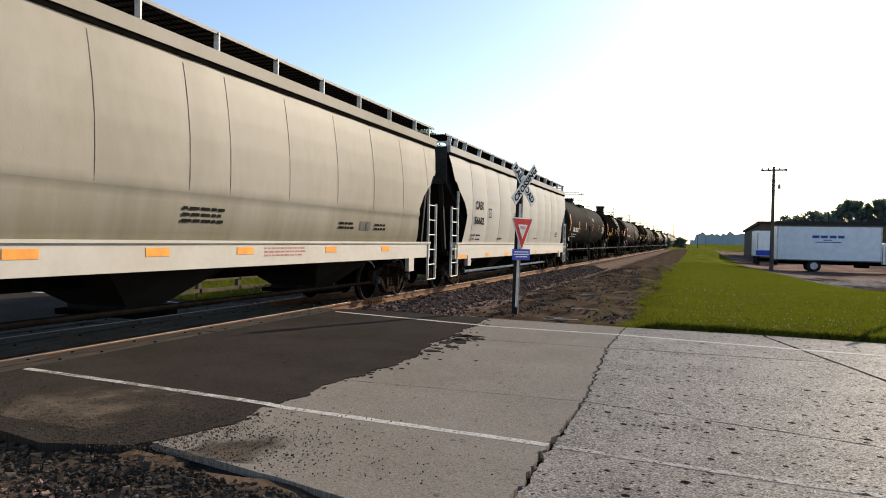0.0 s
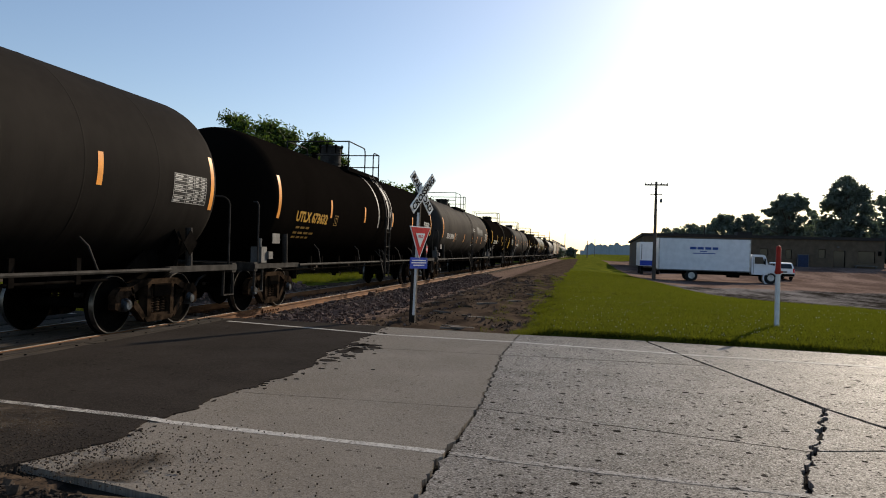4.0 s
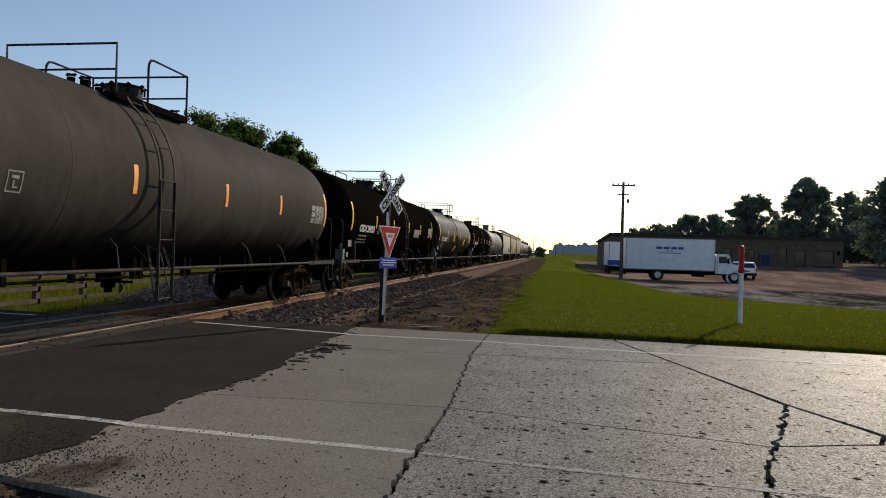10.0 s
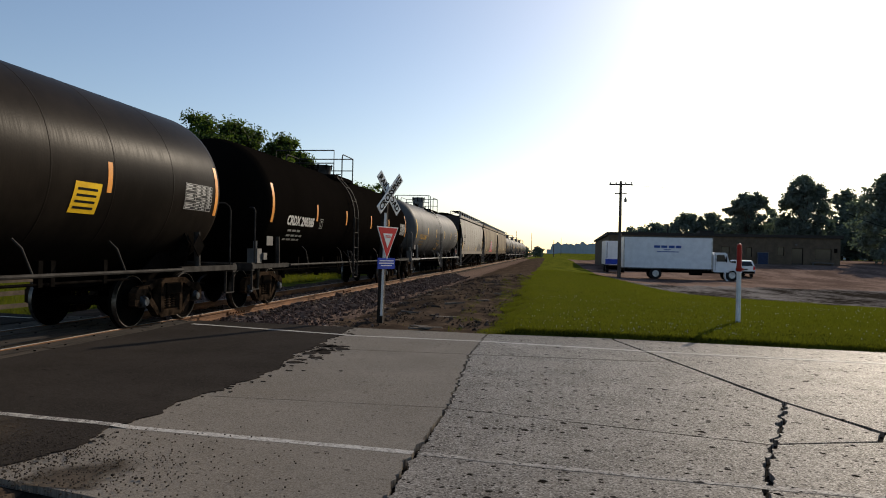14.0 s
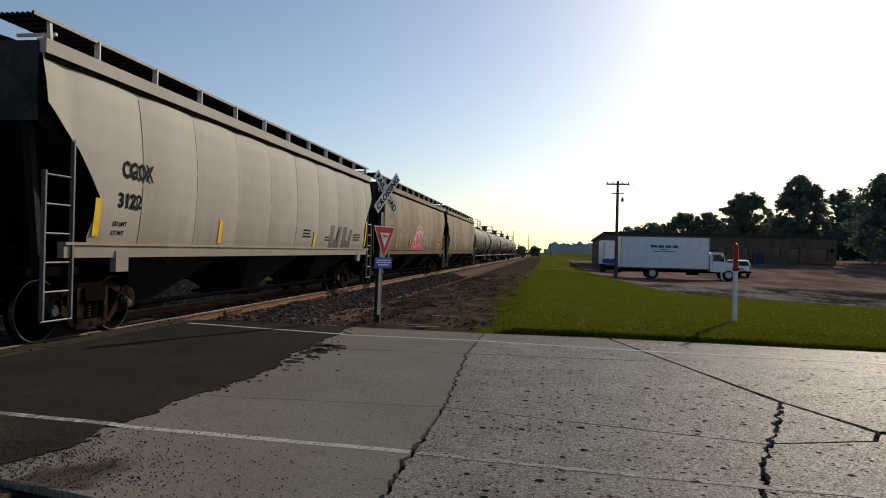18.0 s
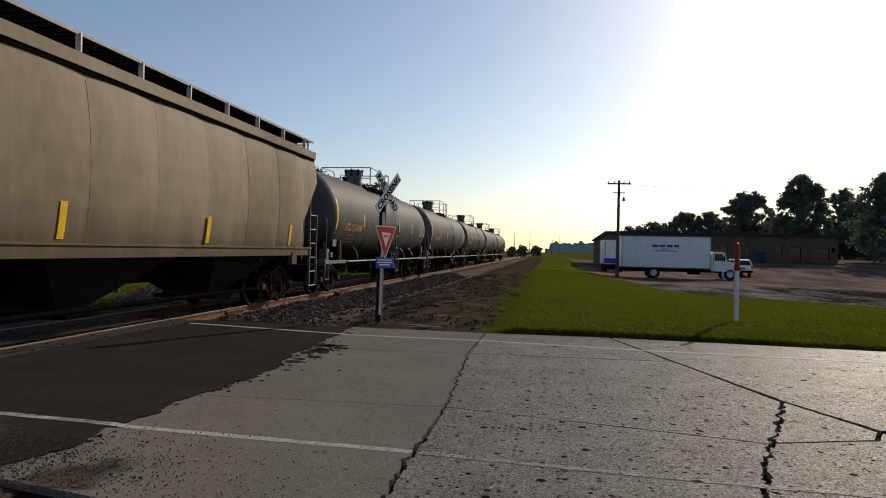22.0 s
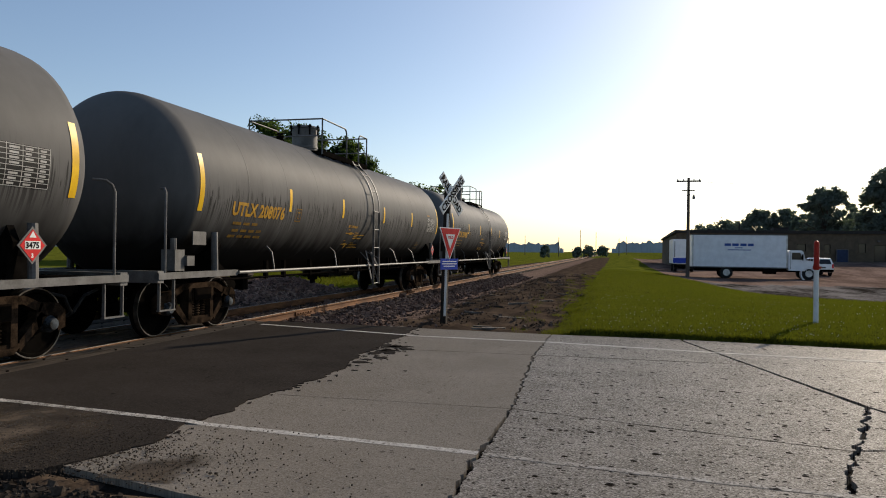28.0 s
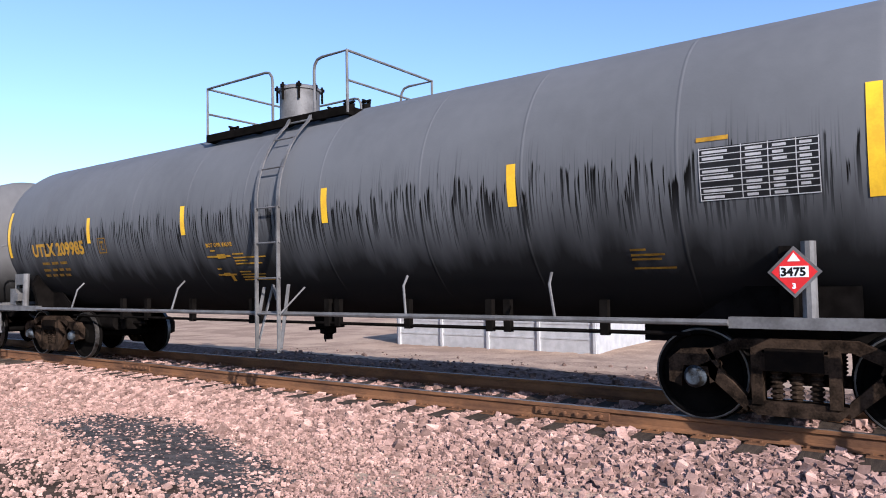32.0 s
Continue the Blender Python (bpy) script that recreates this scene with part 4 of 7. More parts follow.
def fit_text(txt, y0, y1, z0, z1, put):
    """Lettering stretched into a box of the side; put(y, z) gives the surface point."""
    vs, fs = text_mesh(txt, 0.36)
    a0, a1 = min(v[0] for v in vs), max(v[0] for v in vs)
    b0, b1 = min(v[1] for v in vs), max(v[1] for v in vs)
    return MB().add([put(y0 + (a - a0) / (a1 - a0) * (y1 - y0), z0 + (b - b0) / (b1 - b0) * (z1 - z0)) for a, b in vs], fs)


def tank_shell(mb):
    prof = [(-8.5, 0.0), (-8.49, 0.25), (-8.44, 0.55), (-8.36, 0.85), (-8.24, 1.12), (-8.08, 1.34), (-7.95, 1.45), (-7.82, TANK_R - 0.015), (-7.7, TANK_R)]
    mid = [(y, TANK_R) for y in np.linspace(-6, 6, 13)]
    mb.lathe(prof + mid + [(-y, r) for y, r in prof[::-1]], "y", (0, 0, TANK_Z), 64)


def wheel_mesh(mb):
    for s in (-1, 1):
        x = s * (GAUGE / 2)
        prof = [(-0.03, 0.0), (-0.03, 0.12), (0.0, 0.15), (0.03, 0.3), (0.0, 0.37), (-0.03, 0.39), (-0.03, 0.47), (-0.01, 0.484), (0.012, 0.478), (0.03, 0.46), (0.1, 0.452), (0.108, 0.44), (0.108, 0.40),
                (0.07, 0.38), (0.075, 0.3), (0.09, 0.16), (0.12, 0.13), (0.13, 0.0)]
        if s == 1:
            mb.lathe([(x + a, r) for a, r in prof], "x", (0, 0, 0), 40)


def side_frame(mb, s=1):
    x0, x1 = 0.93 * s, 1.06 * s
    lo, hi = min(x0, x1), max(x0, x1)
    mb.prism([(-0.78, 0.72), (-0.5, 0.84), (0.5, 0.84), (0.78, 0.72), (0.72, 0.62), (0.46, 0.74), (-0.46, 0.74), (-0.72, 0.62)], lo, hi)
    mb.prism([(-0.42, 0.22), (-0.34, 0.14), (0.34, 0.14), (0.42, 0.22), (0.42, 0.27), (-0.42, 0.27)], lo, hi)
    for k in (-1, 1):
        mb.prism([(k * 0.42, 0.16), (k * 0.42, 0.3), (k * 0.74, 0.62), (k * 0.86, 0.56)], lo, hi)
        mb.prism([(k * 0.27, 0.24), (k * 0.37, 0.24), (k * 0.37, 0.76), (k * 0.27, 0.76)], lo - 0.02, hi + 0.02)
        mb.prism([(k * 0.66, 0.58), (k * 0.74, 0.74), (k * 1.02, 0.72), (k * 1.14, 0.62), (k * 1.14, 0.4), (k * 1.02, 0.36), (k * 1.0, 0.56), (k * 0.76, 0.56), (k * 0.75, 0.4), (k * 0.7, 0.42)], lo, hi)


def coil(mb, y, x):
    prof = []
    for i in range(25):
        z = 0.285 + 0.26 * i / 24
        prof.append((z, 0.062 if (i // 2) % 2 else 0.044))
    mb.lathe(prof, "z", (x, y, 0), 10)


def bogie(car, y, spin):
    """Two-axle truck under a car: side frames, bolster, springs, wheelsets."""
    m = pose(0, y, 0)
    bol = part("bolster", shared("bolster", M_IRON, lambda b: b.box(-1.12, 1.12, -0.24, 0.24, 0.56, 0.76).box(-0.35, 0.35, -0.3, 0.3, 0.7, 0.92)), M_IRON, car, "cast steel bolster", m)
    for s in (1, -1):
        fr = part("side_frame", shared("side_frame%d" % s, M_RUST_CAST, lambda b: side_frame(b, s)), M_RUST_CAST, car, "cast steel truck side frame, rusty brown", m)
        for k in (-1, 0, 1):
            part("coil_spring", shared("coil%d%d" % (s, k), M_RUST_CAST, lambda b: coil(b, 0.165 * k, 0.98 * s)), M_RUST_CAST, fr)
        part("bolster_end", shared("bolster_end%d" % s, M_RUST_CAST, lambda b: [b.box(0.99 * s - 0.1, 0.99 * s + 0.1, -0.27, 0.27, 0.68, 0.72), b.box(0.99 * s - 0.1, 0.99 * s + 0.1, -0.27, 0.27, 0.55, 0.585), b.box(0.99 * s - 0.1, 0.99 * s + 0.1, -0.02, 0.02, 0.57, 0.7),
                    b.box(0.99 * s - 0.1, 0.99 * s + 0.1, -0.27, -0.23, 0.57, 0.7), b.box(0.99 * s - 0.1, 0.99 * s + 0.1, 0.23, 0.27, 0.57, 0.7)]), M_RUST_CAST, fr)
        for k in (-1, 1):
            cap = part("bearing_cap", shared("bearing%d%d" % (s, k), M_HUB, lambda b: b.lathe([(0.9 * s, 0.0), (0.9 * s, 0.11), (1.06 * s, 0.11), (1.1 * s, 0.085), (1.125 * s, 0.07), (1.13 * s, 0.0)], "x", (0, 0.889 * k, 0.457), 20)), M_HUB, fr, "roller bearing end cap")
    sets = []
    for k in (-1, 1):
        at = pose(0, y + 0.889 * k, 0.457)
        ax = part("wheelset", shared("axle", M_WHEEL, lambda b: b.lathe([(-1.0, 0.0), (-1.0, 0.07), (-0.7, 0.085), (0.7, 0.085), (1.0, 0.07), (1.0, 0.0)], "x", (0, 0, 0), 14)), M_WHEEL, car, "axle with two steel wheels", at)
        wm = shared("wheel", M_WHEEL, wheel_mesh)
        part("wheel", wm, M_WHEEL, ax, "dark steel wheel with a bright rim")
        part("wheel", wm, M_WHEEL, ax, m=pose(0, 0, 0, 0, 0, 180))
        for s in (1, -1):
            part("rim", shared("rim%d" % s, M_TREAD, lambda b: b.lathe([(s * (GAUGE / 2 + 0.035), 0.4615), (s * (GAUGE / 2 + 0.1085), 0.4545), (s * (GAUGE / 2 + 0.1095), 0.446), (s * (GAUGE / 2 + 0.1085), 0.437)], "x", (0, 0, 0), 40, False)), M_TREAD, ax)
        sets.append((ax, at))
    spin += sets


def coupler(car, s, half):
    def build(b):
        b.box(-0.1, 0.1, s * (half - 0.95), s * (half - 0.12), 0.74, 0.94)
        b.prism([(-0.16, s * (half - 0.2)), (-0.2, s * (half + 0.02)), (-0.02, s * (half + 0.1)), (0.02, s * (half - 0.04)), (0.16, s * (half + 0.04)), (0.18, s * (half - 0.14))], 0.7, 0.98, "z")
    part("coupler", shared("coupler%g%g" % (s, half), M_IRON, build), M_IRON, car, "cast knuckle coupler")

    def hose(b):
        b.tube([(0.32, s * (half - 0.5), 0.8), (0.34, s * (half - 0.2), 0.72), (0.3, s * (half - 0.02), 0.48), (0.2, s * (half + 0.02), 0.42)], 0.025, 8)
    part("air_hose", shared("hose%g%g" % (s, half), M_TYRE, hose), M_TYRE, car, "black rubber brake hose")


def arc_pts(n, a0, a1, r):
    return [(r * math.cos(a0 + (a1 - a0) * i / n), TANK_Z + r * math.sin(a0 + (a1 - a0) * i / n)) for i in range(n + 1)]


# ladder, deck ends, handrails, manway along the car, for three makes of tank
DECKS = {"long": (0.5, (-1.73, 1.43), ((-1.73, -0.12), (1.43, 0.78)), -0.6), "short": (-0.9, (-1.4, 0.8), ((0.8, -0.5),), 0.3), "turned": (-0.5, (-1.43, 1.73), ((1.73, 0.12), (-1.43, -0.78)), 0.6)}


def ladder_stile(mb, y):
    pts = [(1.66, 0.5), (1.66, 2.5)] + arc_pts(10, 0.12, 0.86, TANK_R + 0.11) + [(1.0, 3.9)]
    for (x0, z0), (x1, z1) in zip(pts, pts[1:]):
        mb.bar((x0, y, z0), (x1, y, z1), 0.055, 0.02)


def tank_car(st, spin):
    """A tank car built about its own middle, its rails at 0; the side with +x is seen."""
    car = thing("tank_car", st["label"], "tank car", group=CAR_GROUP)
    P = st["paint"]
    shell = part("tank", shared("tank_shell", P, tank_shell, 30), P, car, "long cylindrical tank with domed ends")
    for y in (-6.2, -4.65, -3.1, -1.54, -0.14, 1.4, 3.08, 4.45, 6.1):
        part("weld_seam", shared("seam%g" % y, P, lambda b: b.lathe([(y - 0.022, TANK_R - 0.001), (y - 0.008, TANK_R + 0.0035), (y + 0.008, TANK_R + 0.0035), (y + 0.022, TANK_R - 0.001)], "y", (0, 0, TANK_Z), 64, False)), P, shell)
    mk = st.get("mark", M_YELLOW)
    for y, z0, z1, w in [(y, *st.get("mark_z", (2.22, 2.68)), 0.11) for y in st.get("marks", (-4.5, -1.63, 1.5, 4.33))]:
        if abs(y) < 7:
            part("reflector", shared("reflector%g%g" % (y, z0), mk, lambda b: tank_patch(b, y - w / 2, y + w / 2, z0, z1)), mk, shell, "bright reflective strip")
    for s in (-1, 1):
        def rim_strip(b):
            rows = []
            for i in range(9):
                a = (2.05 + 0.95 * i / 8 - TANK_Z) / TANK_R
                rows.append([((r + 0.006) * math.cos(a), s * yy, TANK_Z + (r + 0.006) * math.sin(a)) for yy, r in ((7.62, TANK_R), (7.74, TANK_R - 0.005))])
            b.grid(rows)
        part("reflector", shared("rim_reflector%d" % s, mk, rim_strip), mk, shell, "bright reflective strip")
    # lettering
    tm = st["ink"]
    part("lettering", fit_text(st["mark_text"], *st.get("text_box", (-6.7, -4.72, 2.02, 2.29)), lambda y, z: on_tank(y, z, 0.006)), tm, shell, "reporting mark and number", angle=0, fix=False)
    for txt, *box in st.get("texts", ()):
        part("lettering", fit_text(txt, *box, lambda y, z: on_tank(y, z, 0.006)), tm, shell, "small painted lettering", angle=0, fix=False)
    for y0, y1, z0, z1 in st.get("patches", ()):
        part("paint_patch", MB().grid([[on_tank(y0 + (y1 - y0) * j / 3, z0 + (z1 - z0) * i / 4, 0.004) for j in range(4)] for i in range(5)]), st.get("patch_m", M_PATCH), shell, "overpainted rectangular patch", angle=0)
    if st.get("reservoir"):
        part("air_reservoir", shared("air_reservoir", M_GREYPAINT, lambda q: q.lathe([(7.95, 0.0), (7.97, 0.13), (8.02, 0.17), (8.58, 0.17), (8.63, 0.13), (8.65, 0.0)], "y", (1.22, 0, 1.28), 16)), M_GREYPAINT, car, "cylindrical air reservoir")
    b = MB()
    rnd = random.Random(st["seed"])
    for z, n, w in () if st.get("texts") else ((1.86, 3, 0.3), (1.72, 4, 0.25), (1.6, 4, 0.25)):
        y = -6.6 + rnd.uniform(0, 0.2)
        for k in range(n):
            ww = w * rnd.uniform(0.6, 1.1)
            tank_patch(b, y, y + ww, z, z + 0.055, 0.005, 1)
            y += ww + 0.08
    part("small_print", b, M_DIMWHITE if tm is M_WTEXT else M_DIMYELLOW, shell, "lines of small lettering", angle=0, fix=False)["kind"] = "stuff"
    b = MB()
    for y0, y1, z0, z1 in ((-4.22, -4.2, 2.02, 2.3), (-3.98, -3.96, 2.02, 2.3), (-4.22, -3.96, 2.02, 2.04), (-4.22, -3.96, 2.28, 2.3), (-4.15, -4.03, 2.2, 2.24), (-4.12, -4.09, 2.08, 2.18), (-4.12, -4.03, 2.08, 2.1)):
        tank_patch(b, y0, y1, z0, z1, 0.005, 2)
    part("plate_mark", b, M_DIMWHITE if tm is M_WTEXT else M_DIMYELLOW, shell, "small square stencil", angle=0, fix=False)
    # data table
    slide = 0.2 if tm is M_WTEXT else 0.0
    if st.get("table", True):
        part("data_panel", shared("data_panel", M_DECAL_BLACK, lambda q: tank_patch(q, 6.3, 7.28, 2.12, 2.6, 0.004)), M_DECAL_BLACK, shell, "black stencilled data table", pose(0, slide, 0))
        def table(q):
            for k in range(9):
                tank_patch(q, 6.3, 7.28, 2.118 + 0.058 * k, 2.126 + 0.058 * k, 0.0065, 1)
            for y in (6.3, 6.66, 6.88, 7.1, 7.272):
                tank_patch(q, y, y + 0.008, 2.12, 2.6, 0.0065, 4)
            r2 = random.Random(4)
            for k in range(8):
                for y, w in ((6.33, 0.28), (6.7, 0.14), (6.92, 0.14), (7.13, 0.11)):
                    if r2.random() < 0.85:
                        tank_patch(q, y, y + w * r2.uniform(0.6, 1), 2.138 + 0.058 * k, 2.162 + 0.058 * k, 0.0065, 1)
        part("table_print", shared("table_print", M_TABLEINK, table), M_TABLEINK, shell, "white rows of small figures", pose(0, slide, 0))
    # valve notice
    if st.get("notice"):
        def notice(q):
            for y0, y1, z0, z1 in ((-1.17, -0.6, 1.83, 1.86), (-0.92, -0.72, 1.81, 1.88), (-1.1, -0.66, 1.51, 1.54), (-0.82, -0.75, 1.4, 1.54), (-0.95, -0.8, 1.5, 1.56)):
                tank_patch(q, y0, y1, z0, z1, 0.006, 1)
            for k, (z, w) in enumerate(((1.86, 0.3), (1.8, 0.85), (1.75, 0.35), (1.7, 0.7), (1.56, 0.3), (1.51, 0.65), (1.46, 0.6), (1.41, 0.8), (1.93, 0.14), (1.62, 0.12))):
                y = -0.55 if k < 8 else -1.05
                tank_patch(q, y, y + w * 0.85, z, z + 0.022, 0.006, 1)
        part("notice", shared("notice_bars", M_YTEXT, notice), M_YTEXT, shell, "valve instructions in small yellow print")["kind"] = "stuff"
        part("table_heading", shared("table_heading", M_YTEXT, lambda q: tank_patch(q, 6.28, 6.56, 2.66, 2.7, 0.006, 1)), M_YTEXT, shell)
        part("test_print", shared("test_print", M_DIMYELLOW, lambda q: [tank_patch(q, 5.55, 5.55 + w, z, z + 0.025, 0.006, 1) for z, w in ((1.66, 0.16), (1.6, 0.34), (1.55, 0.3), (1.44, 0.42))]), M_DIMYELLOW, shell, "faded test stencil")["kind"] = "stuff"
        part("notice_title", MB_text("BOT OPR VALVE", 0.085, -1.12, 2.0), M_YTEXT, shell, "valve notice heading", angle=0, fix=False)
    for y, z, w, h, tilt in st.get("stickers", ()):
        part("sticker", MB().grid([[on_tank(y + w * (j / 2 - 0.5) + tilt * (i / 4 - 0.5), z + h * (i / 4 - 0.5), 0.006) for j in range(3)] for i in range(5)]), M_YELLOW, shell, "yellow notice sticker", angle=0)
        b = MB()
        for k in range(4):
            tank_patch(b, y - w * 0.38 + tilt * (k / 4 - 0.4), y + w * 0.36 + tilt * (k / 4 - 0.4), z - h * 0.36 + h * 0.2 * k, z - h * 0.28 + h * 0.2 * k, 0.008, 1)
        part("sticker_print", b, M_BTEXT, shell, "lines of small print", angle=0, fix=False)
    for y, w, mname in st.get("bands", ()):
        part("band", MB().grid([[((TANK_R + 0.005) * math.cos(a), yy, TANK_Z + (TANK_R + 0.005) * math.sin(a)) for yy in (y, y + w)] for a in np.linspace(-0.25, 1.3, 14)]), mname, shell, "pale spilled streak down the shell")
    # ladder with rungs and legs
    G = st["fit"]
    make = st.get("deck", "long")
    LY, (d0, d1), rails, my = DECKS[make]
    lad = part("ladder", shared("ladder" + make, G, lambda q: [ladder_stile(q, LY + s * 0.225) for s in (-1, 1)]), G, car, "bent steel side ladder")
    arc = [((TANK_R + 0.11) * math.cos(q), TANK_Z + (TANK_R + 0.11) * math.sin(q)) for q in (0.34, 0.65, 0.9)]
    for x, z in [(1.66, 0.53 + 0.49 * k) for k in range(5)] + arc:
        part("rung", shared("rung%g%g" % (x, z) + make, G, lambda q: q.tube([(x, LY - 0.26, z), (x, LY + 0.26, z)], 0.014, 6)), G, lad)

    def legs(q):
        for s in (-1, 1):
            q.bar((1.64, LY + s * 0.24, 0.55), (1.42, LY + s * 0.16, 1.42), 0.045, 0.02)
            q.bar((1.64, LY + s * 0.2, 1.0), (1.36, LY + s * 0.42, 1.38), 0.045, 0.02)
        q.bar((1.42, LY - 0.16, 1.4), (1.66, LY + 0.2, 1.22), 0.04, 0.02)
    part("ladder_leg", shared("ladder_legs" + make, G, legs), G, lad)
    # top platform, manway, valves
    deck = part("platform", shared("platform" + make, M_STEEL, lambda q: q.box(0.96, 1.03, d0, d1, 3.78, 3.9)), M_STEEL, car, "steel grating platform on the tank top")
    for key, x0, x1, y0, y1 in (("far", -1.03, -0.96, d0, d1), ("lead", -0.955, 0.955, d0, d0 + 0.06), ("trail", -0.955, 0.955, d1 - 0.06, d1)):
        part("platform_beam", shared("platform_beam" + key + make, M_STEEL, lambda q: q.box(x0, x1, y0, y1, 3.78, 3.9)), M_STEEL, deck)
    part("grating", shared("grating" + make, M_STEEL, lambda q: [q.box(x, x + 0.012, d0 + 0.06, d1 - 0.06, 3.87, 3.895) for x in list(np.arange(0.5, 0.95, 0.035)) + list(np.arange(-0.95, -0.5, 0.035))]), M_STEEL, deck)["kind"] = "stuff"
    for y in np.arange(d0 + 0.4, d1 - 0.2, 0.7):
        part("platform_bearer", shared("platform_bearer%g" % y, M_STEEL, lambda q: q.box(-0.96, 0.96, y, y + 0.04, 3.8, 3.865)), M_STEEL, deck)
    for s in (1, -1):
        for y0, y1 in rails:
            k = 1 if y1 > y0 else -1
            part("handrail", shared("handrail%d%g" % (s, y0) + make, G, lambda q: q.tube([(1.0 * s, y0, 3.8), (1.0 * s, y0, 4.68), (1.0 * s, y1 - k * 0.16, 4.68), (1.0 * s, y1 - k * 0.07, 4.66), (1.0 * s, y1 - k * 0.015, 4.59), (1.0 * s, y1, 4.5), (1.0 * s, y1, 3.8)], 0.021, 8)), G, deck)
    for y in (d0, d1):
        part("end_rail", shared("end_rail%g" % y, G, lambda q: q.tube([(1.0, y, 3.85), (1.0, y, 4.68), (-1.0, y, 4.68), (-1.0, y, 3.85)], 0.021, 8)), G, deck)
        part("brace_rail", shared("brace_rail%g" % y, G, lambda q: q.tube([(1.0, y, 4.26), (-1.0, y, 4.26)], 0.018, 8)), G, deck)
    mh = 0.6 if st["ink"] is M_WTEXT else 1.0
    man = part("manway", shared("manway%g" % mh + make, G, lambda q: q.lathe([(3.92 + (h - 3.92) * mh, r) for h, r in ((3.92, 0.0), (3.92, 0.33), (4.1, 0.33), (4.11, 0.35), (4.16, 0.35), (4.17, 0.33), (4.62, 0.335), (4.63, 0.36), (4.67, 0.36), (4.7, 0.32), (4.73, 0.1), (4.73, 0.0))], "z", (0, my, 0), 28)), G, car, "bolted manway dome")
    for k in range(8):
        a = k * math.pi / 4
        part("eye_bolt", shared("eye_bolt%d%g" % (k, mh) + make, M_STEEL, lambda q: q.tube([(0.37 * math.cos(a), my + 0.37 * math.sin(a), 3.92 + 0.53 * mh), (0.37 * math.cos(a), my + 0.37 * math.sin(a), 3.92 + 0.81 * mh)], 0.02, 6).box(0.37 * math.cos(a) - 0.04, 0.37 * math.cos(a) + 0.04, my + 0.37 * math.sin(a) - 0.02, my + 0.37 * math.sin(a) + 0.02, 3.92 + 0.73 * mh, 3.92 + 0.78 * mh)), M_STEEL, man)
    fl = -1 if my > 0 else 1
    for y, r, h in ((my + fl * 0.85, 0.1, 0.16), (my + fl * 1.22, 0.12, 0.2), (my + fl * 1.58, 0.09, 0.16), (my - fl * 1.6, 0.12, 0.2)):
        v = part("valve", shared("valve%g" % y, M_STEEL, lambda q: q.lathe([(3.95, 0.0), (3.95, r), (4.0 + h * 0.4, r), (4.0 + h * 0.5, r * 0.7), (4.0 + h, r * 0.75), (4.02 + h, 0.0)], "z", (0.1, y, 0), 14)), M_STEEL, car, "capped top valve")
        part("hand_wheel", shared("handwheel%g" % y, M_STEEL, lambda q: q.bar((0.1 - r, y, 4.04 + h), (0.1 + r, y, 4.05 + h), 0.03).bar((0.1, y - r, 4.04 + h), (0.1, y + r, 4.05 + h), 0.03)), M_STEEL, v)
    # underframe
    half = 8.72
    for s in (-1, 1):
        part("stub_sill", shared("stub_sill%d" % s, M_STEEL, lambda q: q.box(-0.28, 0.28, min(s * 5.3, s * half), max(s * 5.3, s * half), 0.72, 1.0)), M_STEEL, car)
        part("saddle", shared("saddle%d" % s, M_STEEL, lambda q: [q.prism([(-1.3, 0.98), (1.3, 0.98), (1.42, 1.5), (1.3, 1.75), (0.9, 1.3), (0, 1.0), (-0.9, 1.3), (-1.3, 1.75), (-1.42, 1.5)], s * 6.95 - 0.05, s * 6.95 + 0.05, "y"),
                    q.prism([(s * 6.0, 0.98), (s * 7.5, 0.98), (s * 7.5, 1.75), (s * 7.2, 1.75)], 1.0, 1.03, "x"), q.prism([(s * 6.0, 0.98), (s * 7.5, 0.98), (s * 7.5, 1.75), (s * 7.2, 1.75)], -1.03, -1.0, "x")]), M_STEEL, car, "tank saddle plates")
        part("end_beam", shared("end_beam%d" % s, G, lambda q: q.box(-1.5, 1.5, min(s * 8.58, s * half), max(s * 8.58, s * half), 0.92, 1.1)), G, car, "painted end beam")
        for k in (1, -1):
            part("side_beam", shared("side_beam%d%d" % (s, k), G, lambda q: q.box(min(k * 1.44, k * 1.52), max(k * 1.44, k * 1.52), min(s * 6.5, s * half), max(s * 6.5, s * half), 0.97, 1.07)), G, car)

            def hoop(q):
                q.tube([(k * 1.46, s * 8.5, 1.05), (k * 1.46, s * 8.5, 2.2), (k * 1.44, s * 8.47, 2.29), (k * 1.38, s * 8.42, 2.35), (k * 1.25, s * 8.32, 2.36)], 0.019, 8)
            part("grab_rail", shared("hoop%d%d" % (s, k), G, hoop), G, car, "bent end grab rail")
            part("step", shared("step%d%d" % (s, k), G, lambda q: [q.bar((k * 1.47, s * 8.3, 0.97), (k * 1.47, s * 8.3, 0.5), 0.045, 0.02), q.bar((k * 1.47, s * 8.65, 0.97), (k * 1.47, s * 8.65, 0.5), 0.045, 0.02), q.bar((k * 1.47, s * 8.28, 0.5), (k * 1.47, s * 8.67, 0.5), 0.06, 0.02)]), G, car, "sill step")
            part("post", shared("stay_post%d%d" % (s, k), G, lambda q: q.tube([(k * 1.46, s * 7.15, 1.05), (k * 1.44, s * 7.15, 1.72)], 0.06, 10)), G, car)
        part("deck", shared("end_deck%d" % s, M_STEEL, lambda q: [q.box(-1.42, 1.42, min(s * 8.1, s * 8.56), max(s * 8.1, s * 8.56), 1.03, 1.05)]), M_STEEL, car)
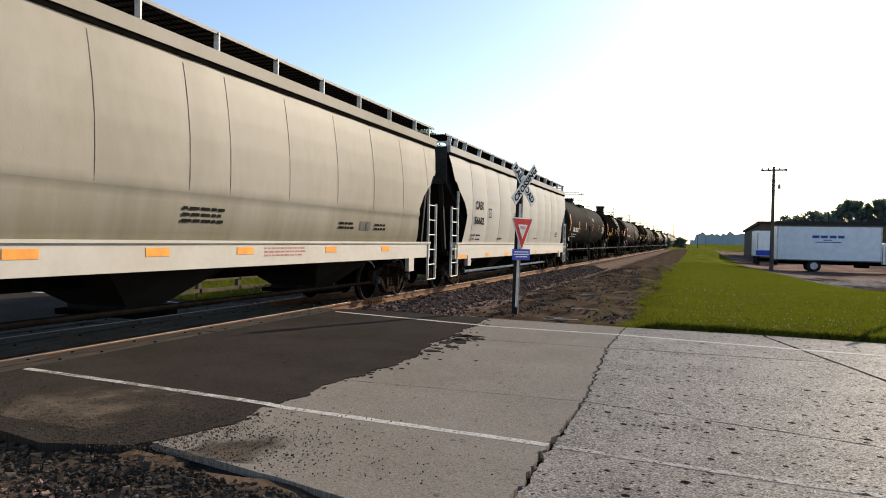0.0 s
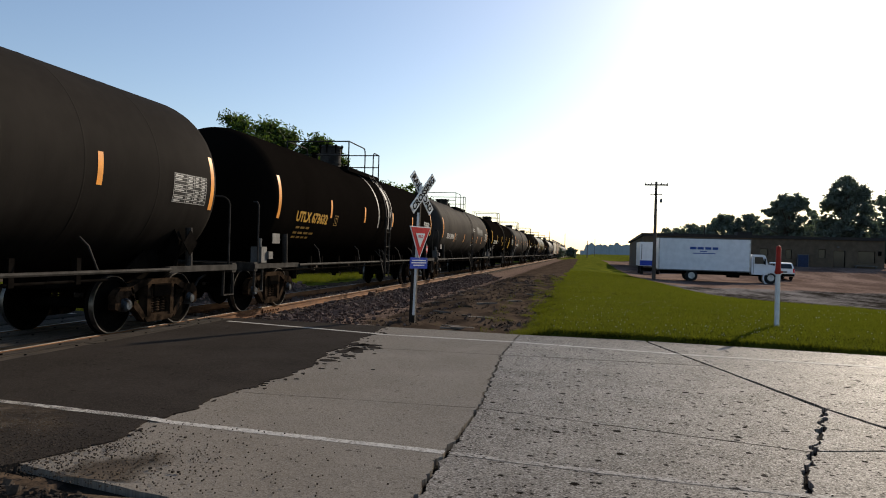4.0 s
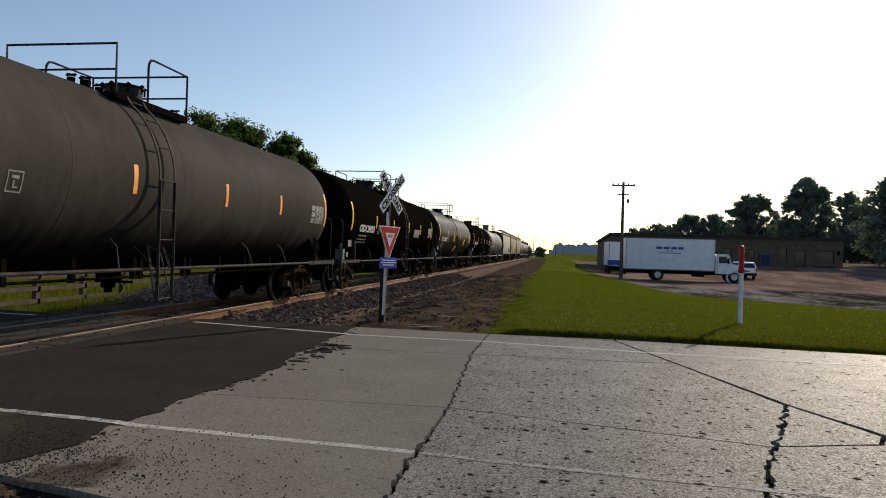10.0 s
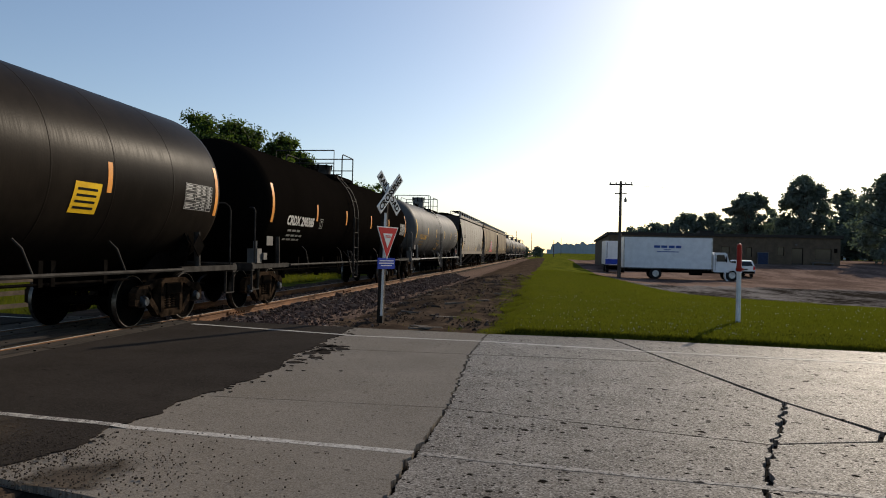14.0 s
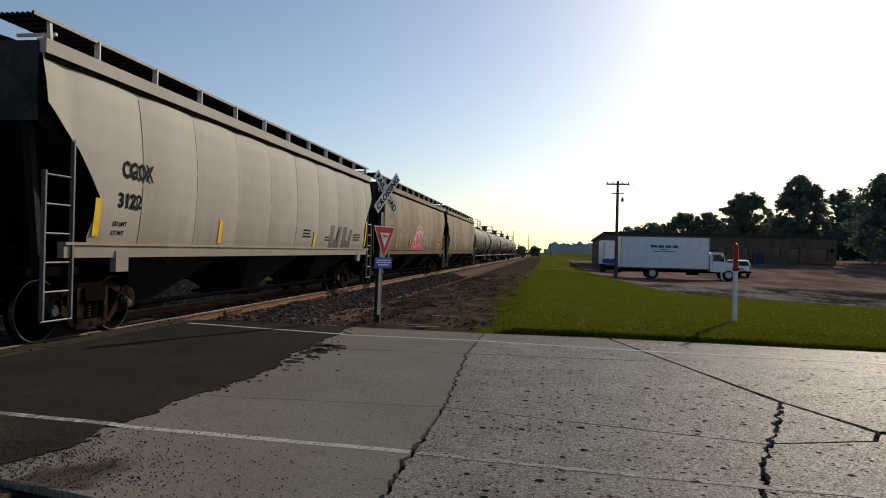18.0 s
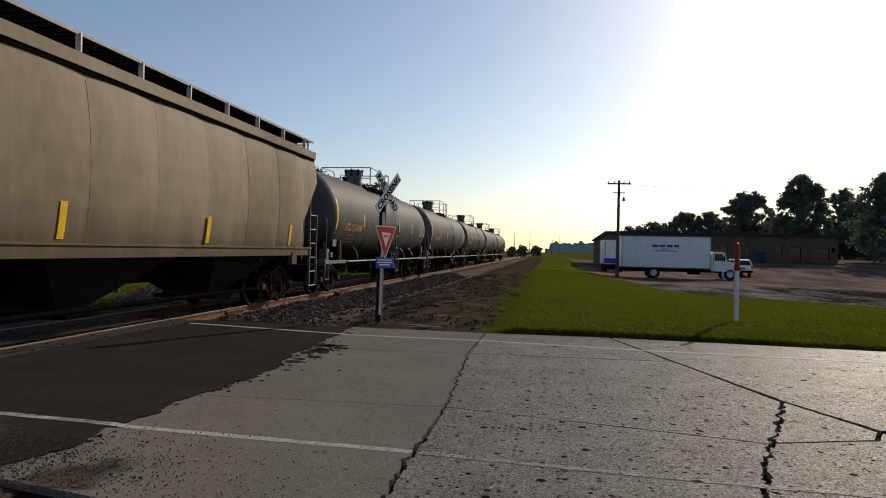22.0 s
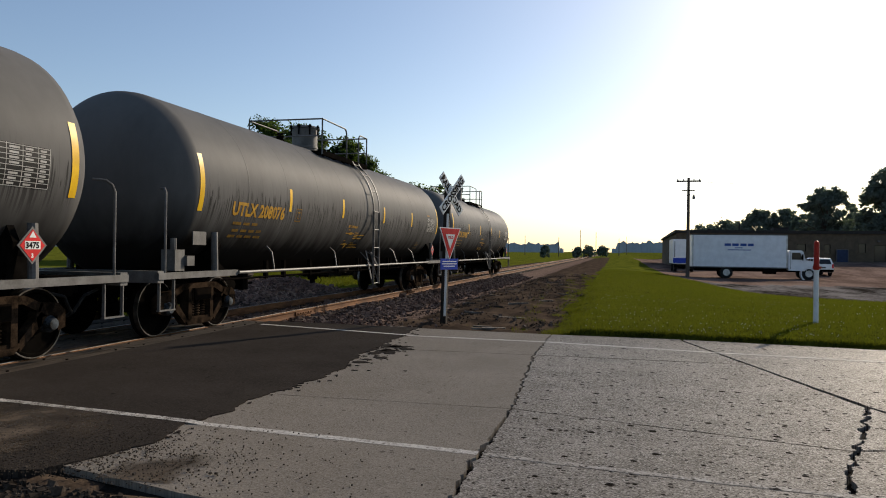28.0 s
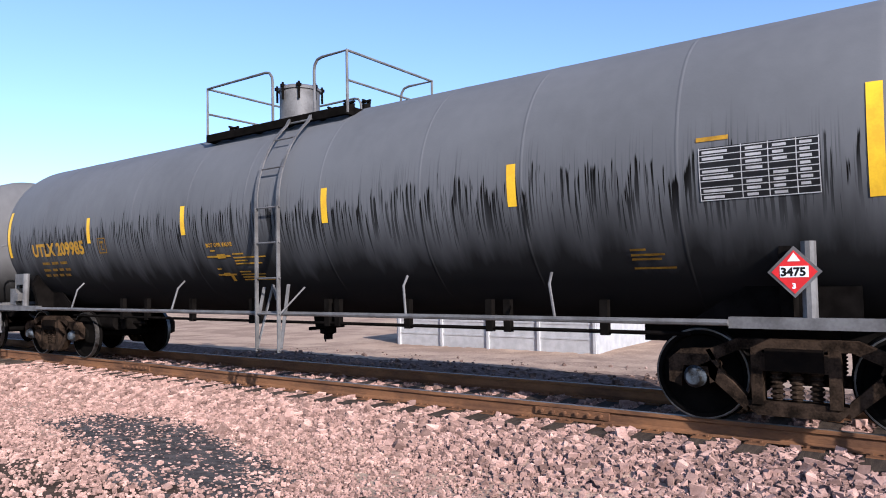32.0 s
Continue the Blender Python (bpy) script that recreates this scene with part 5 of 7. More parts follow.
        coupler(car, s, 9.05)
    for k in (1, -1):
        part("side_rail", shared("side_rail%d" % k, G, lambda q: q.tube([(k * 1.53, -6.5, 1.02), (k * 1.53, 6.5, 1.02)], 0.03, 8)), G, car, "long pipe along the side")
        for y in (-5.15, -1.97, 2.83, 4.8):
            part("rail_stay", shared("stay%d%g" % (k, y), G, lambda q: q.tube([(k * 1.53, y, 1.02), (k * 1.44, y + (0.05 if y < 0 else -0.1), 1.38), (k * 1.32, y + (0.06 if y < 0 else -0.13), 1.5)], 0.016, 6)), G, car)
    part("brake_pipe", shared("brake_pipe", M_STEEL, lambda q: q.tube([(0.95, -6.2, 0.86), (0.95, 6.0, 0.86)], 0.022, 8)), M_STEEL, car)
    for y in (-4.4, -3.6, -2.25, -0.7, -0.5, 0.95, 1.15, 2.4, 3.65, 3.9, 5.1):
        part("pipe_hanger", shared("hanger%g" % y, M_STEEL, lambda q: q.box(0.9, 0.98, y - 0.045, y + 0.045, 0.82, 1.2)), M_STEEL, car)
    part("outlet_valve", shared("outlet_valve", M_STEEL, lambda q: [q.lathe([(0.52, 0.0), (0.52, 0.07), (0.6, 0.07), (0.62, 0.13), (0.7, 0.13), (0.72, 0.2), (0.98, 0.24), (1.05, 0.0)], "z", (0, 0.0, 0), 16), q.bar((-0.3, 0.05, 0.72), (0.45, 0.05, 0.72), 0.05), q.tube([(0.15, 0.1, 0.7), (0.2, 0.14, 0.6), (0.16, 0.1, 0.5)], 0.012, 5)]), M_STEEL, car, "bottom outlet valve with chain")
    part("brake_cylinder", shared("brake_cylinder", M_STEEL, lambda q: [q.tube([(0.55, -5.9, 0.72), (0.55, -5.2, 0.72)], 0.16, 14), q.tube([(0.55, -5.2, 0.72), (0.55, -4.3, 0.72)], 0.03, 6), q.box(0.4, 0.7, -4.9, -4.7, 0.6, 0.95)]), M_STEEL, car, "brake cylinder and rod")
    # brake valve with its plate at the leading end
    part("brake_valve", shared("brake_valve", M_GREYPAINT, lambda q: [q.box(1.1, 1.35, -8.1, -7.85, 1.08, 1.42), q.box(1.2, 1.4, -7.85, -7.65, 1.16, 1.32), q.tube([(1.25, -8.0, 1.4), (1.25, -8.0, 1.6)], 0.05, 8)]), M_GREYPAINT, car, "air brake valve casting")
    bm_ = M_GREYPAINT
    part("badge_plate", shared("badge_plate", bm_, lambda q: q.box(1.4, 1.415, -7.72, -7.35, 1.5, 1.72)), bm_, car, "pale metal badge plate")
    # hazard placard
    pm_ = M_GREYPAINT if st["ink"] is M_YTEXT else M_STEEL
    pl = part("placard", shared("placard", pm_, lambda q: q.prism([(7.05, 1.24), (7.26, 1.46), (7.05, 1.68), (6.84, 1.46)], 1.53, 1.542, "x")), pm_, car, "diamond hazard placard")
    if st["ink"] is M_YTEXT:
        part("placard_face", shared("placard_face", M_RED, lambda q: q.prism([(7.05, 1.275), (7.227, 1.46), (7.05, 1.645), (6.873, 1.46)], 1.542, 1.546, "x")), M_RED, pl, "red diamond")
        part("placard_panel", shared("placard_panel", M_SIGNWHITE, lambda q: [q.box(1.546, 1.549, 6.94, 7.16, 1.415, 1.51), q.prism([(7.0, 1.55), (7.1, 1.55), (7.05, 1.625)], 1.546, 1.549, "x")]), M_SIGNWHITE, pl)
        vs, fs = text_mesh("3475", 0.098)
        part("placard_number", MB().add([(1.551, 6.945 + a, 1.428 + c) for a, c in vs], fs), M_BTEXT, pl, angle=0, fix=False)
        vs, fs = text_mesh("3", 0.065)
        part("placard_class", MB().add([(1.548, 7.03 + a, 1.32 + c) for a, c in vs], fs), M_SIGNWHITE, pl, angle=0, fix=False)
    for s in (-1, 1):
        bogie(car, s * 6.95, spin)
    return car


def MB_text(txt, size, y, z):
    return tank_text(MB(), txt, size, y, z)


# ---- covered hoppers ----
HOP = [(1.35, 1.47), (1.6, 1.52), (2.0, 1.565), (2.4, 1.585), (2.8, 1.58), (3.2, 1.55), (3.6, 1.5), (3.95, 1.43)]


HOP_NOW = [HOP]
HOP_CREASED = [(1.35, 1.43), (1.5, 1.48), (1.7, 1.525), (1.9, 1.555), (1.98, 1.56), (2.03, 1.59), (2.08, 1.605), (2.4, 1.61), (2.8, 1.6), (3.2, 1.56), (3.6, 1.5), (3.95, 1.43)]


def hop_x(z):
    return float(np.interp(z, [q[0] for q in HOP_NOW[0]], [q[1] for q in HOP_NOW[0]]))


def inside(poly, y, z):
    r = False
    for (y0, z0), (y1, z1) in zip(poly, poly[1:] + poly[:1]):
        if (z0 > z) != (z1 > z) and y < (y1 - y0) * (z - z0) / (z1 - z0) + y0:
            r = not r
    return r


def hop_decal(poly, cell=0.045, off=0.026):
    """A painted shape laid on the bulging side."""
    mb = MB()
    ys, zs = [p[0] for p in poly], [p[1] for p in poly]
    for y in np.arange(min(ys), max(ys), cell):
        for z in np.arange(min(zs), max(zs), cell):
            if inside(poly, y + cell / 2, z + cell / 2):
                mb.add([(hop_x(zz) + off, yy, zz) for yy, zz in ((y, z), (y + cell, z), (y + cell, z + cell), (y, z + cell))], [(0, 1, 2, 3)])
    return mb


def hop_ribbon(pts, w, off=0.03, closed=False):
    """A sprayed stroke that follows a soft curve over the bulging side."""
    n = len(pts)
    line = []
    for i in range(n if closed else n - 1):
        p0, p1, p2, p3 = (pts[(i + k) % n] if closed else pts[max(0, min(n - 1, i + k))] for k in (-1, 0, 1, 2))
        for t in np.linspace(0, 1, 9)[:-1]:
            line.append(tuple(0.5 * (2 * b + (c - a) * t + (2 * a - 5 * b + 4 * c - d) * t * t + (3 * b - a - 3 * c + d) * t ** 3) for a, b, c, d in zip(p0, p1, p2, p3)))
    line.append(line[0] if closed else pts[-1])
    rows = [[], []]
    for i, (y, z) in enumerate(line):
        y0, z0 = line[max(0, i - 1)]
        y1, z1 = line[min(len(line) - 1, i + 1)]
        ln = math.hypot(y1 - y0, z1 - z0) or 1.0
        ny, nz = -(z1 - z0) / ln * w / 2, (y1 - y0) / ln * w / 2
        for row, k in ((rows[0], 1), (rows[1], -1)):
            row.append((hop_x(z + k * nz) + off, y + k * ny, z + k * nz))
    return MB().grid(rows)


def hopper_car(st, spin):
    car = thing("hopper_car", st["label"], "hopper car", group=CAR_GROUP)
    P, L = st["paint"], st["half"]
    HOP_NOW[0] = st.get("prof", HOP)
    top, foot = L - (0.56 if L > 9.8 else 0.68), L - 1.35
    if L > 9.8:
        ends = ((1.35, 1.5, 2.2, 2.56, 2.88, 3.1, 3.16, 3.95), (1.8, 1.82, 2.02, 1.71, 1.21, 1.02, 0.84, 0.56))
    else:
        ends = ((1.35, 1.55, 2.12, 2.75, 3.3, 3.95), (1.6, 1.55, 1.75, 1.27, 0.68, 0.68))
    lim = lambda z: L - float(np.interp(z, *ends))
    seams = st["seams"]
    knots = [-L] + list(seams) + [L]

    bulge, pinch = (0.01, 0.0) if st.get("prof") else (0.034, 0.022)

    def swell(y):
        i = int(np.searchsorted(knots, y))
        a, b = knots[max(0, i - 1)], knots[min(i, len(knots) - 1)]
        return bulge * math.sin(math.pi * max(0.0, min(1.0, (y - a) / max(b - a, 0.1)))) ** 0.6 - pinch

    def body(q):
        n = int(2 * top / 0.12)
        cols = [-top + 2 * top * j / n for j in range(n + 1)]
        levels = sorted(set([round(z, 3) for z in np.linspace(1.35, 3.95, 20)] + list(ends[0]) + [p[0] for p in HOP_NOW[0]]))
        for s in (1, -1):
            rows = []
            for z in levels:
                e = lim(z)
                x = hop_x(z)
                rows.append([(s * (x + swell(max(-e, min(e, y)))), max(-e, min(e, y)), z) for y in cols])
            q.grid(rows)
        q.grid([[(x, y, 4.32 - 0.37 * (abs(x) / 1.43) ** 2) for y in (-top, top)] for x in np.linspace(-1.43, 1.43, 13)])
    shell = part("body", shared("hop_body%d" % st["seed"], P, body, 40), P, car, "bulging steel side sheets and rounded roof")
    for y in seams:
        zs = [z for z in np.linspace(2.06 if st.get("prof") else 1.38, 3.8, 14) if lim(z) > abs(y)]
        for s in (1, -1):
            part("sheet_seam", shared("hop_seam%d%g%d" % (st["seed"], y, s), M_SEAM, lambda q: q.grid([[(s * (hop_x(z) + 0.004 - pinch * 0.9), y - 0.01, z), (s * (hop_x(z) + 0.008 - pinch * 0.9), y, z), (s * (hop_x(z) + 0.004 - pinch * 0.9), y + 0.01, z)] for z in zs])), M_SEAM, shell)
    for s in (1, -1):
        z0, z1 = st["sill"]
        si = part("side_sill", shared("hop_sill%g%d%g" % (L, s, z0), st["sill_paint"], lambda q: [q.box(min(s * 1.44, s * 1.54), max(s * 1.44, s * 1.54), -foot - 0.3, foot + 0.3, z0, z1), q.box(min(s * 1.44, s * 1.57), max(s * 1.44, s * 1.57), -foot - 0.3, foot + 0.3, z1, z1 + 0.04)]), st["sill_paint"], car, "painted side sill")
        if s == 1 and st["seed"] == 1:
            red = MB()
            r2 = random.Random(6)
            for y0 in (-5.4, 1.5):
                for k in range(3):
                    y = y0
                    while y < y0 + 1.15:
                        w = r2.uniform(0.05, 0.16)
                        red.box(1.54, 1.5435, y, y + w, 1.13 + 0.058 * k, 1.158 + 0.058 * k)
                        y += w + 0.03
            part("sill_print", red, M_PINKTEXT, si, "faded red lines of print", angle=0)["kind"] = "stuff"
        if s == 1:
            for y, w in st.get("sill_marks", ()):
                part("reflector", shared("hop_mark%g%g" % (y, w), M_ORANGE, lambda q: q.box(1.54, 1.546, y - w / 2, y + w / 2, st["mark_z"], st["mark_z"] + 0.11)), M_ORANGE, si, "orange reflective strip")
        part("roof_chord", shared("hop_chord%g%d" % (L, s), P, lambda q: q.box(min(s * 1.36, s * 1.5), max(s * 1.36, s * 1.5), -top, top, 3.95, 4.14)), P, car, "roof side angle")
        part("chord_gap", shared("hop_gap%g%d" % (L, s), M_STEEL, lambda q: q.box(min(s * 1.38, s * 1.478), max(s * 1.38, s * 1.478), -top + 0.05, top - 0.05, 3.88, 3.95)), M_STEEL, car)
        # roof running board on posts
        rb = part("running_board", shared("hop_board%g%d" % (L, s), M_STEEL, lambda q: [q.box(s * 1.05 - 0.3 + i * 0.075, s * 1.05 - 0.3 + i * 0.075 + 0.03, -top - 0.1, top + 0.1, 4.43, 4.455) for i in range(9)]
                    + [q.box(s * 1.05 - 0.3, s * 1.05 + 0.33, y, y + 0.02, 4.425, 4.45) for y in np.arange(-top, top, 0.2)]), M_STEEL, car, "dark grating walkway along the roof")
        for y in [round(v, 2) for v in np.arange(st.get("post0", 0.47) - 1.55 * 6, top, 1.55) if v > -top] + ([-9.39, -8.8] if not st["straight"] else []):
            part("board_post", shared("hop_post%d%g%d" % (s, y, st["straight"]), M_WHITEPAINT, lambda q: q.bar((s * 1.36, y, 4.0), (s * 1.36, y + (0 if st["straight"] else 0.24), 4.45), 0.09 if st["straight"] else 0.13, 0.03)), M_WHITEPAINT, rb)
        part("board_edge", shared("hop_edge%g%d" % (L, s), M_GREYPAINT, lambda q: q.box(min(s * 1.365, s * 1.39), max(s * 1.365, s * 1.39), -top - 0.1, top + 0.1, 4.42, 4.47)), M_GREYPAINT, rb)
        for e in (-1, 1):
            y0 = e * (top + 0.12)
            for k, (pa, pb, w) in enumerate((((1.35, 0.4, 4.0), (1.35, 0.35, 4.44), 0.05), ((0.75, 0.0, 4.2), (0.75, 0.0, 4.44), 0.05), ((0.75, 0.5, 4.3), (1.35, 0.5, 4.3), 0.04))):
                part("board_end", shared("hop_bend%g%d%d%d" % (L, s, e, k), M_WHITEPAINT, lambda q: q.bar((s * pa[0], y0 - e * pa[1], pa[2]), (s * pb[0], y0 - e * pb[1], pb[2]), w)), M_WHITEPAINT, rb)
        for e in (-1, 1):
            y0, y1 = e * (L - 1.2), e * (L - 0.65)
            ld = part("side_ladder", shared("hop_ladder%g%d%d" % (L, s, e), st["ladder"], lambda q: [q.bar((s * 1.54, y, 0.42), (s * 1.54, y, 2.4 if abs(y) > abs(y0) + 0.1 else 2.88), 0.06, 0.03) for y in (y0, y1)]), st["ladder"], car, "side ladder with rungs")
            for r in range(6):
                z = 0.4 + 0.39 * r
                part("rung", shared("hop_rung%g%d%d%d" % (L, s, e, r), st["ladder"], lambda q: q.tube([(s * 1.54, y0 - e * 0.03, z), (s * 1.54, y1 + e * 0.03, z)], 0.014, 6)), st["ladder"], ld)
            part("jacking_pad", shared("hop_pad%g%d%d" % (L, s, e), st["sill_paint"], lambda q: q.box(min(s * 1.46, s * 1.56), max(s * 1.46, s * 1.56), e * (L - 2.35) - 0.16, e * (L - 2.35) + 0.16, st["sill"][0] - 0.22, st["sill"][0] + 0.1)), st["sill_paint"], car)
    for e in (-1, 1):
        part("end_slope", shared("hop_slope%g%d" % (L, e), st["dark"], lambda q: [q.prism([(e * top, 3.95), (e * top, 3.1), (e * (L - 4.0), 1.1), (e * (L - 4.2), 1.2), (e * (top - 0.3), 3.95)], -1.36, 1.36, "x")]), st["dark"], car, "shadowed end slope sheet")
        part("end_panel", shared("hop_end%g%d" % (L, e), M_ENDPAINT, lambda q: [q.box(-1.4, 1.4, min(e * top, e * (top + 0.04)), max(e * top, e * (top + 0.04)), 3.05, 4.1)]), M_ENDPAINT, car, "upright end panel")
        if e == -1 and st.get("end_text"):
            for txt, z in zip(st["end_text"], (3.62, 3.36)):
                part("lettering", fit_text(txt, -0.05, 0.75, z, z + 0.17, lambda y, zz: (y, -top - 0.043, zz)), M_BTEXT, car, "painted number on the end", angle=0, fix=False)
        for x in (-1.2, -0.5, 0.5, 1.2):
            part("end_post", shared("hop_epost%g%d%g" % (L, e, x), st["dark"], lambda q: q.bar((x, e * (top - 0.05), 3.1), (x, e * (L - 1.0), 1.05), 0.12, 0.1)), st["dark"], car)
        part("end_platform", shared("hop_eplat%g%d" % (L, e), M_STEEL, lambda q: [q.box(-1.5, 1.5, min(e * (L - 1.4), e * (L - 0.42)), max(e * (L - 1.4), e * (L - 0.42)), 1.0, 1.12), q.box(-0.28, 0.28, min(e * (L - 4), e * (L - 0.4)), max(e * (L - 4), e * (L - 0.4)), 0.72, 1.05)]), M_STEEL, car, "end sill platform")
        part("brake_gear", shared("hop_gear%g%d" % (L, e), M_STEEL, lambda q: [q.lathe([(e * (L - 0.75), 0.0), (e * (L - 0.75), 0.28), (e * (L - 0.72), 0.28), (e * (L - 0.72), 0.0)], "y", (0.55, 0, 2.0), 18), q.box(0.4, 0.7, min(e * (L - 1.0), e * (L - 0.78)), max(e * (L - 1.0), e * (L - 0.78)), 1.1, 2.2)]), M_STEEL, car, "hand brake wheel and housing")
        coupler(car, e, L)
    for y in (-0.66 * foot, -0.22 * foot, 0.22 * foot, 0.66 * foot)[:4] if st["chutes"] == 4 else (-0.6 * foot, 0, 0.6 * foot):
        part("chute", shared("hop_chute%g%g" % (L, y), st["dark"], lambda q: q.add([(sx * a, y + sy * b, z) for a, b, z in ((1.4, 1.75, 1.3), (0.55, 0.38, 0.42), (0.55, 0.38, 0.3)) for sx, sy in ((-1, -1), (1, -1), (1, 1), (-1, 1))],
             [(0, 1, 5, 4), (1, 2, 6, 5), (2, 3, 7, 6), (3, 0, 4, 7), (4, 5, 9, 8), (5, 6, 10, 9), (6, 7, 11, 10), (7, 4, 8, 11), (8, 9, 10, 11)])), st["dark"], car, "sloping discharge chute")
        part("outlet_gate", shared("hop_gate%g%g" % (L, y), M_STEEL, lambda q: q.box(-0.75, 0.75, y - 0.42, y + 0.42, 0.26, 0.34)), M_STEEL, car)
    part("center_sill", shared("hop_csill%g" % L, M_STEEL, lambda q: q.box(-0.25, 0.25, -foot, foot, 0.7, 1.0)), M_STEEL, car)
    part("train_line", shared("hop_pipe%d" % st["seed"], M_WHITEPAINT if st["seed"] == 2 else M_STEEL, lambda q: q.tube([(1.0, -foot + 2.2, 0.42), (1.0, foot - 2.2, 0.42)], 0.045, 8)), M_WHITEPAINT if st["seed"] == 2 else M_STEEL, car, "air line pipe")
    # lettering and marks
    ink = st["ink"]
    for txt, *box in st.get("texts", ()):
        part("lettering", fit_text(txt, *box, lambda y, z: (hop_x(z) + 0.018, y, z)), ink, shell, "painted lettering", angle=0, fix=False)
    b = MB()
    rnd = random.Random(st["seed"])
    for y, z, w, rows_ in st.get("prints", ()):
        for r in range(rows_):
            yy = y
            while yy < y + w:
                ww = rnd.uniform(0.08, 0.22)
                zz = z - r * 0.085
                b.add([(hop_x(c) + 0.018, a, c) for a, c in ((yy, zz), (yy + ww, zz), (yy + ww, zz + 0.045), (yy, zz + 0.045))], [(0, 1, 2, 3)])
                yy += ww + 0.035
    if b.f:
        part("small_print", b, ink, shell, "lines of small lettering", angle=0, fix=False)["kind"] = "stuff"
    for y, z0, z1 in st.get("strips", ()):
        part("reflector", hop_decal([(y - 0.07, z0), (y + 0.07, z0), (y + 0.07, z1), (y - 0.07, z1)], 0.047, 0.024), M_YELLOW, shell, "yellow reflective strip", angle=0)
    for poly, m, off in st.get("tags", ()):
        part("graffiti", hop_decal(poly, 0.03, off), m, shell, "spray-painted graffiti", angle=0)
    for pts, w, m, off, closed in st.get("strokes", ()):
        part("graffiti", hop_ribbon(pts, w, off, closed), m, shell, "spray-painted stroke", angle=0, fix=False)
    for s in (-1, 1):
        bogie(car, s * (L - 2.35), spin)
    return car


P_E = paint("grey_tank_paint", (0.116, 0.119, 0.122), (0.005, 0.0047, 0.0044), 1.0, 2.5, 0.55, 0.16, low=1.5)
P_D = paint("grey_tank_paint_streaky", (0.118, 0.116, 0.113), (0.006, 0.0055, 0.005), 0.75, 2.4, 0.55, 0.2, low=1.35)
P_BLACK = paint("black_tank_paint", (0.0056, 0.0047, 0.004), (0.0022, 0.0019, 0.0016), 0.0, rough=0.7, spec=0.0)
P_BLACK_OIL = paint("oily_black_tank_paint", (0.02, 0.016, 0.0125), (0.006, 0.005, 0.0042), 0.22, 3.1, rough=0.36, spec=0.012, grime=0.75)
P_CHAR = paint("charcoal_tank_paint", (0.022, 0.0195, 0.0172), (0.005, 0.0044, 0.0039), 0.08, 2.5, rough=0.65, spec=0.003)
P_TAUPE = paint("taupe_tank_paint", (0.058, 0.051, 0.044), (0.0045, 0.004, 0.0035), 0.1, 2.4, rough=0.65, spec=0.005)
P_PALE = paint("pale_grey_tank_paint", (0.12, 0.118, 0.114), (0.008, 0.0072, 0.0065), 0.25, 2.2, rough=0.5)
P_HOPA = paint("warm_white_hopper_paint", (0.296, 0.272, 0.228), (0.15, 0.135, 0.09), 0.06, 2.0, 0.5, 0.3, 1.2)
P_HOPA2 = paint("pale_grey_hopper_paint", (0.328, 0.316, 0.292), (0.33, 0.3, 0.26), 0.1, 1.8, 0.48, 0.22, 1.0)
P_HOPB = paint("grey_white_hopper_paint", (0.37, 0.347, 0.305), (0.24, 0.205, 0.165), 0.1, 2.6, 0.55, 0.3, 1.2)
P_HOPT = paint("tan_hopper_paint", (0.272, 0.224, 0.16), (0.1, 0.072, 0.046), 0.14, 3.9, 0.6, 0.5, 1.2)
M_GRAF_RED = mat("red_spray_paint", (0.6, 0.06, 0.05), 0.5, 0.0, (0.45, 0.05, 0.045), 2)
M_GRAF_BLUE = mat("pale_blue_spray_paint", (0.3, 0.52, 0.6), 0.5, 0.0, (0.22, 0.42, 0.5), 2)
M_GRAF_DARK = mat("charcoal_spray_paint", (0.07, 0.068, 0.065), 0.6, 0.0, (0.12, 0.115, 0.11), 2)
M_PALEBAND = mat("pale_residue", (0.33, 0.32, 0.3), 0.6, 0.0, (0.16, 0.155, 0.15), 3, 8, 0, 40, (1, 2, 0.3))
# darkened copy of the body paint, the end panels' shade in its colour
M_ENDPAINT = mat("shaded_end_paint", (0.055, 0.053, 0.049), 0.7, 0.0, (0.025, 0.024, 0.022), 1.5, 8, spec=0.05)
M_SEAM = mat("dirty_seam", (0.075, 0.066, 0.055), 0.8, 0.0, (0.17, 0.152, 0.128), 3, spec=0.02)
M_SILL = mat("warm_white_sill_paint", (0.4, 0.376, 0.336), 0.55, 0.0, (0.36, 0.33, 0.28), 1.2, 8, spec=0.3)
M_PATCH = mat("overpainted_patch", (0.02, 0.0185, 0.017), 0.6, 0.0, (0.03, 0.027, 0.024), 3, spec=0.1)
M_DUSTYSTEEL = mat("dusty_black_steel", (0.05, 0.046, 0.042), 0.7, 0.0, (0.022, 0.02, 0.018), 4, spec=0.03)
# near-black for hopper end slopes, posts and chutes: their shade put into the colour
M_SHADE = mat("shade_dark_grey", (0.02, 0.018, 0.0165), 0.85, 0.0, (0.011, 0.01, 0.009), 2)


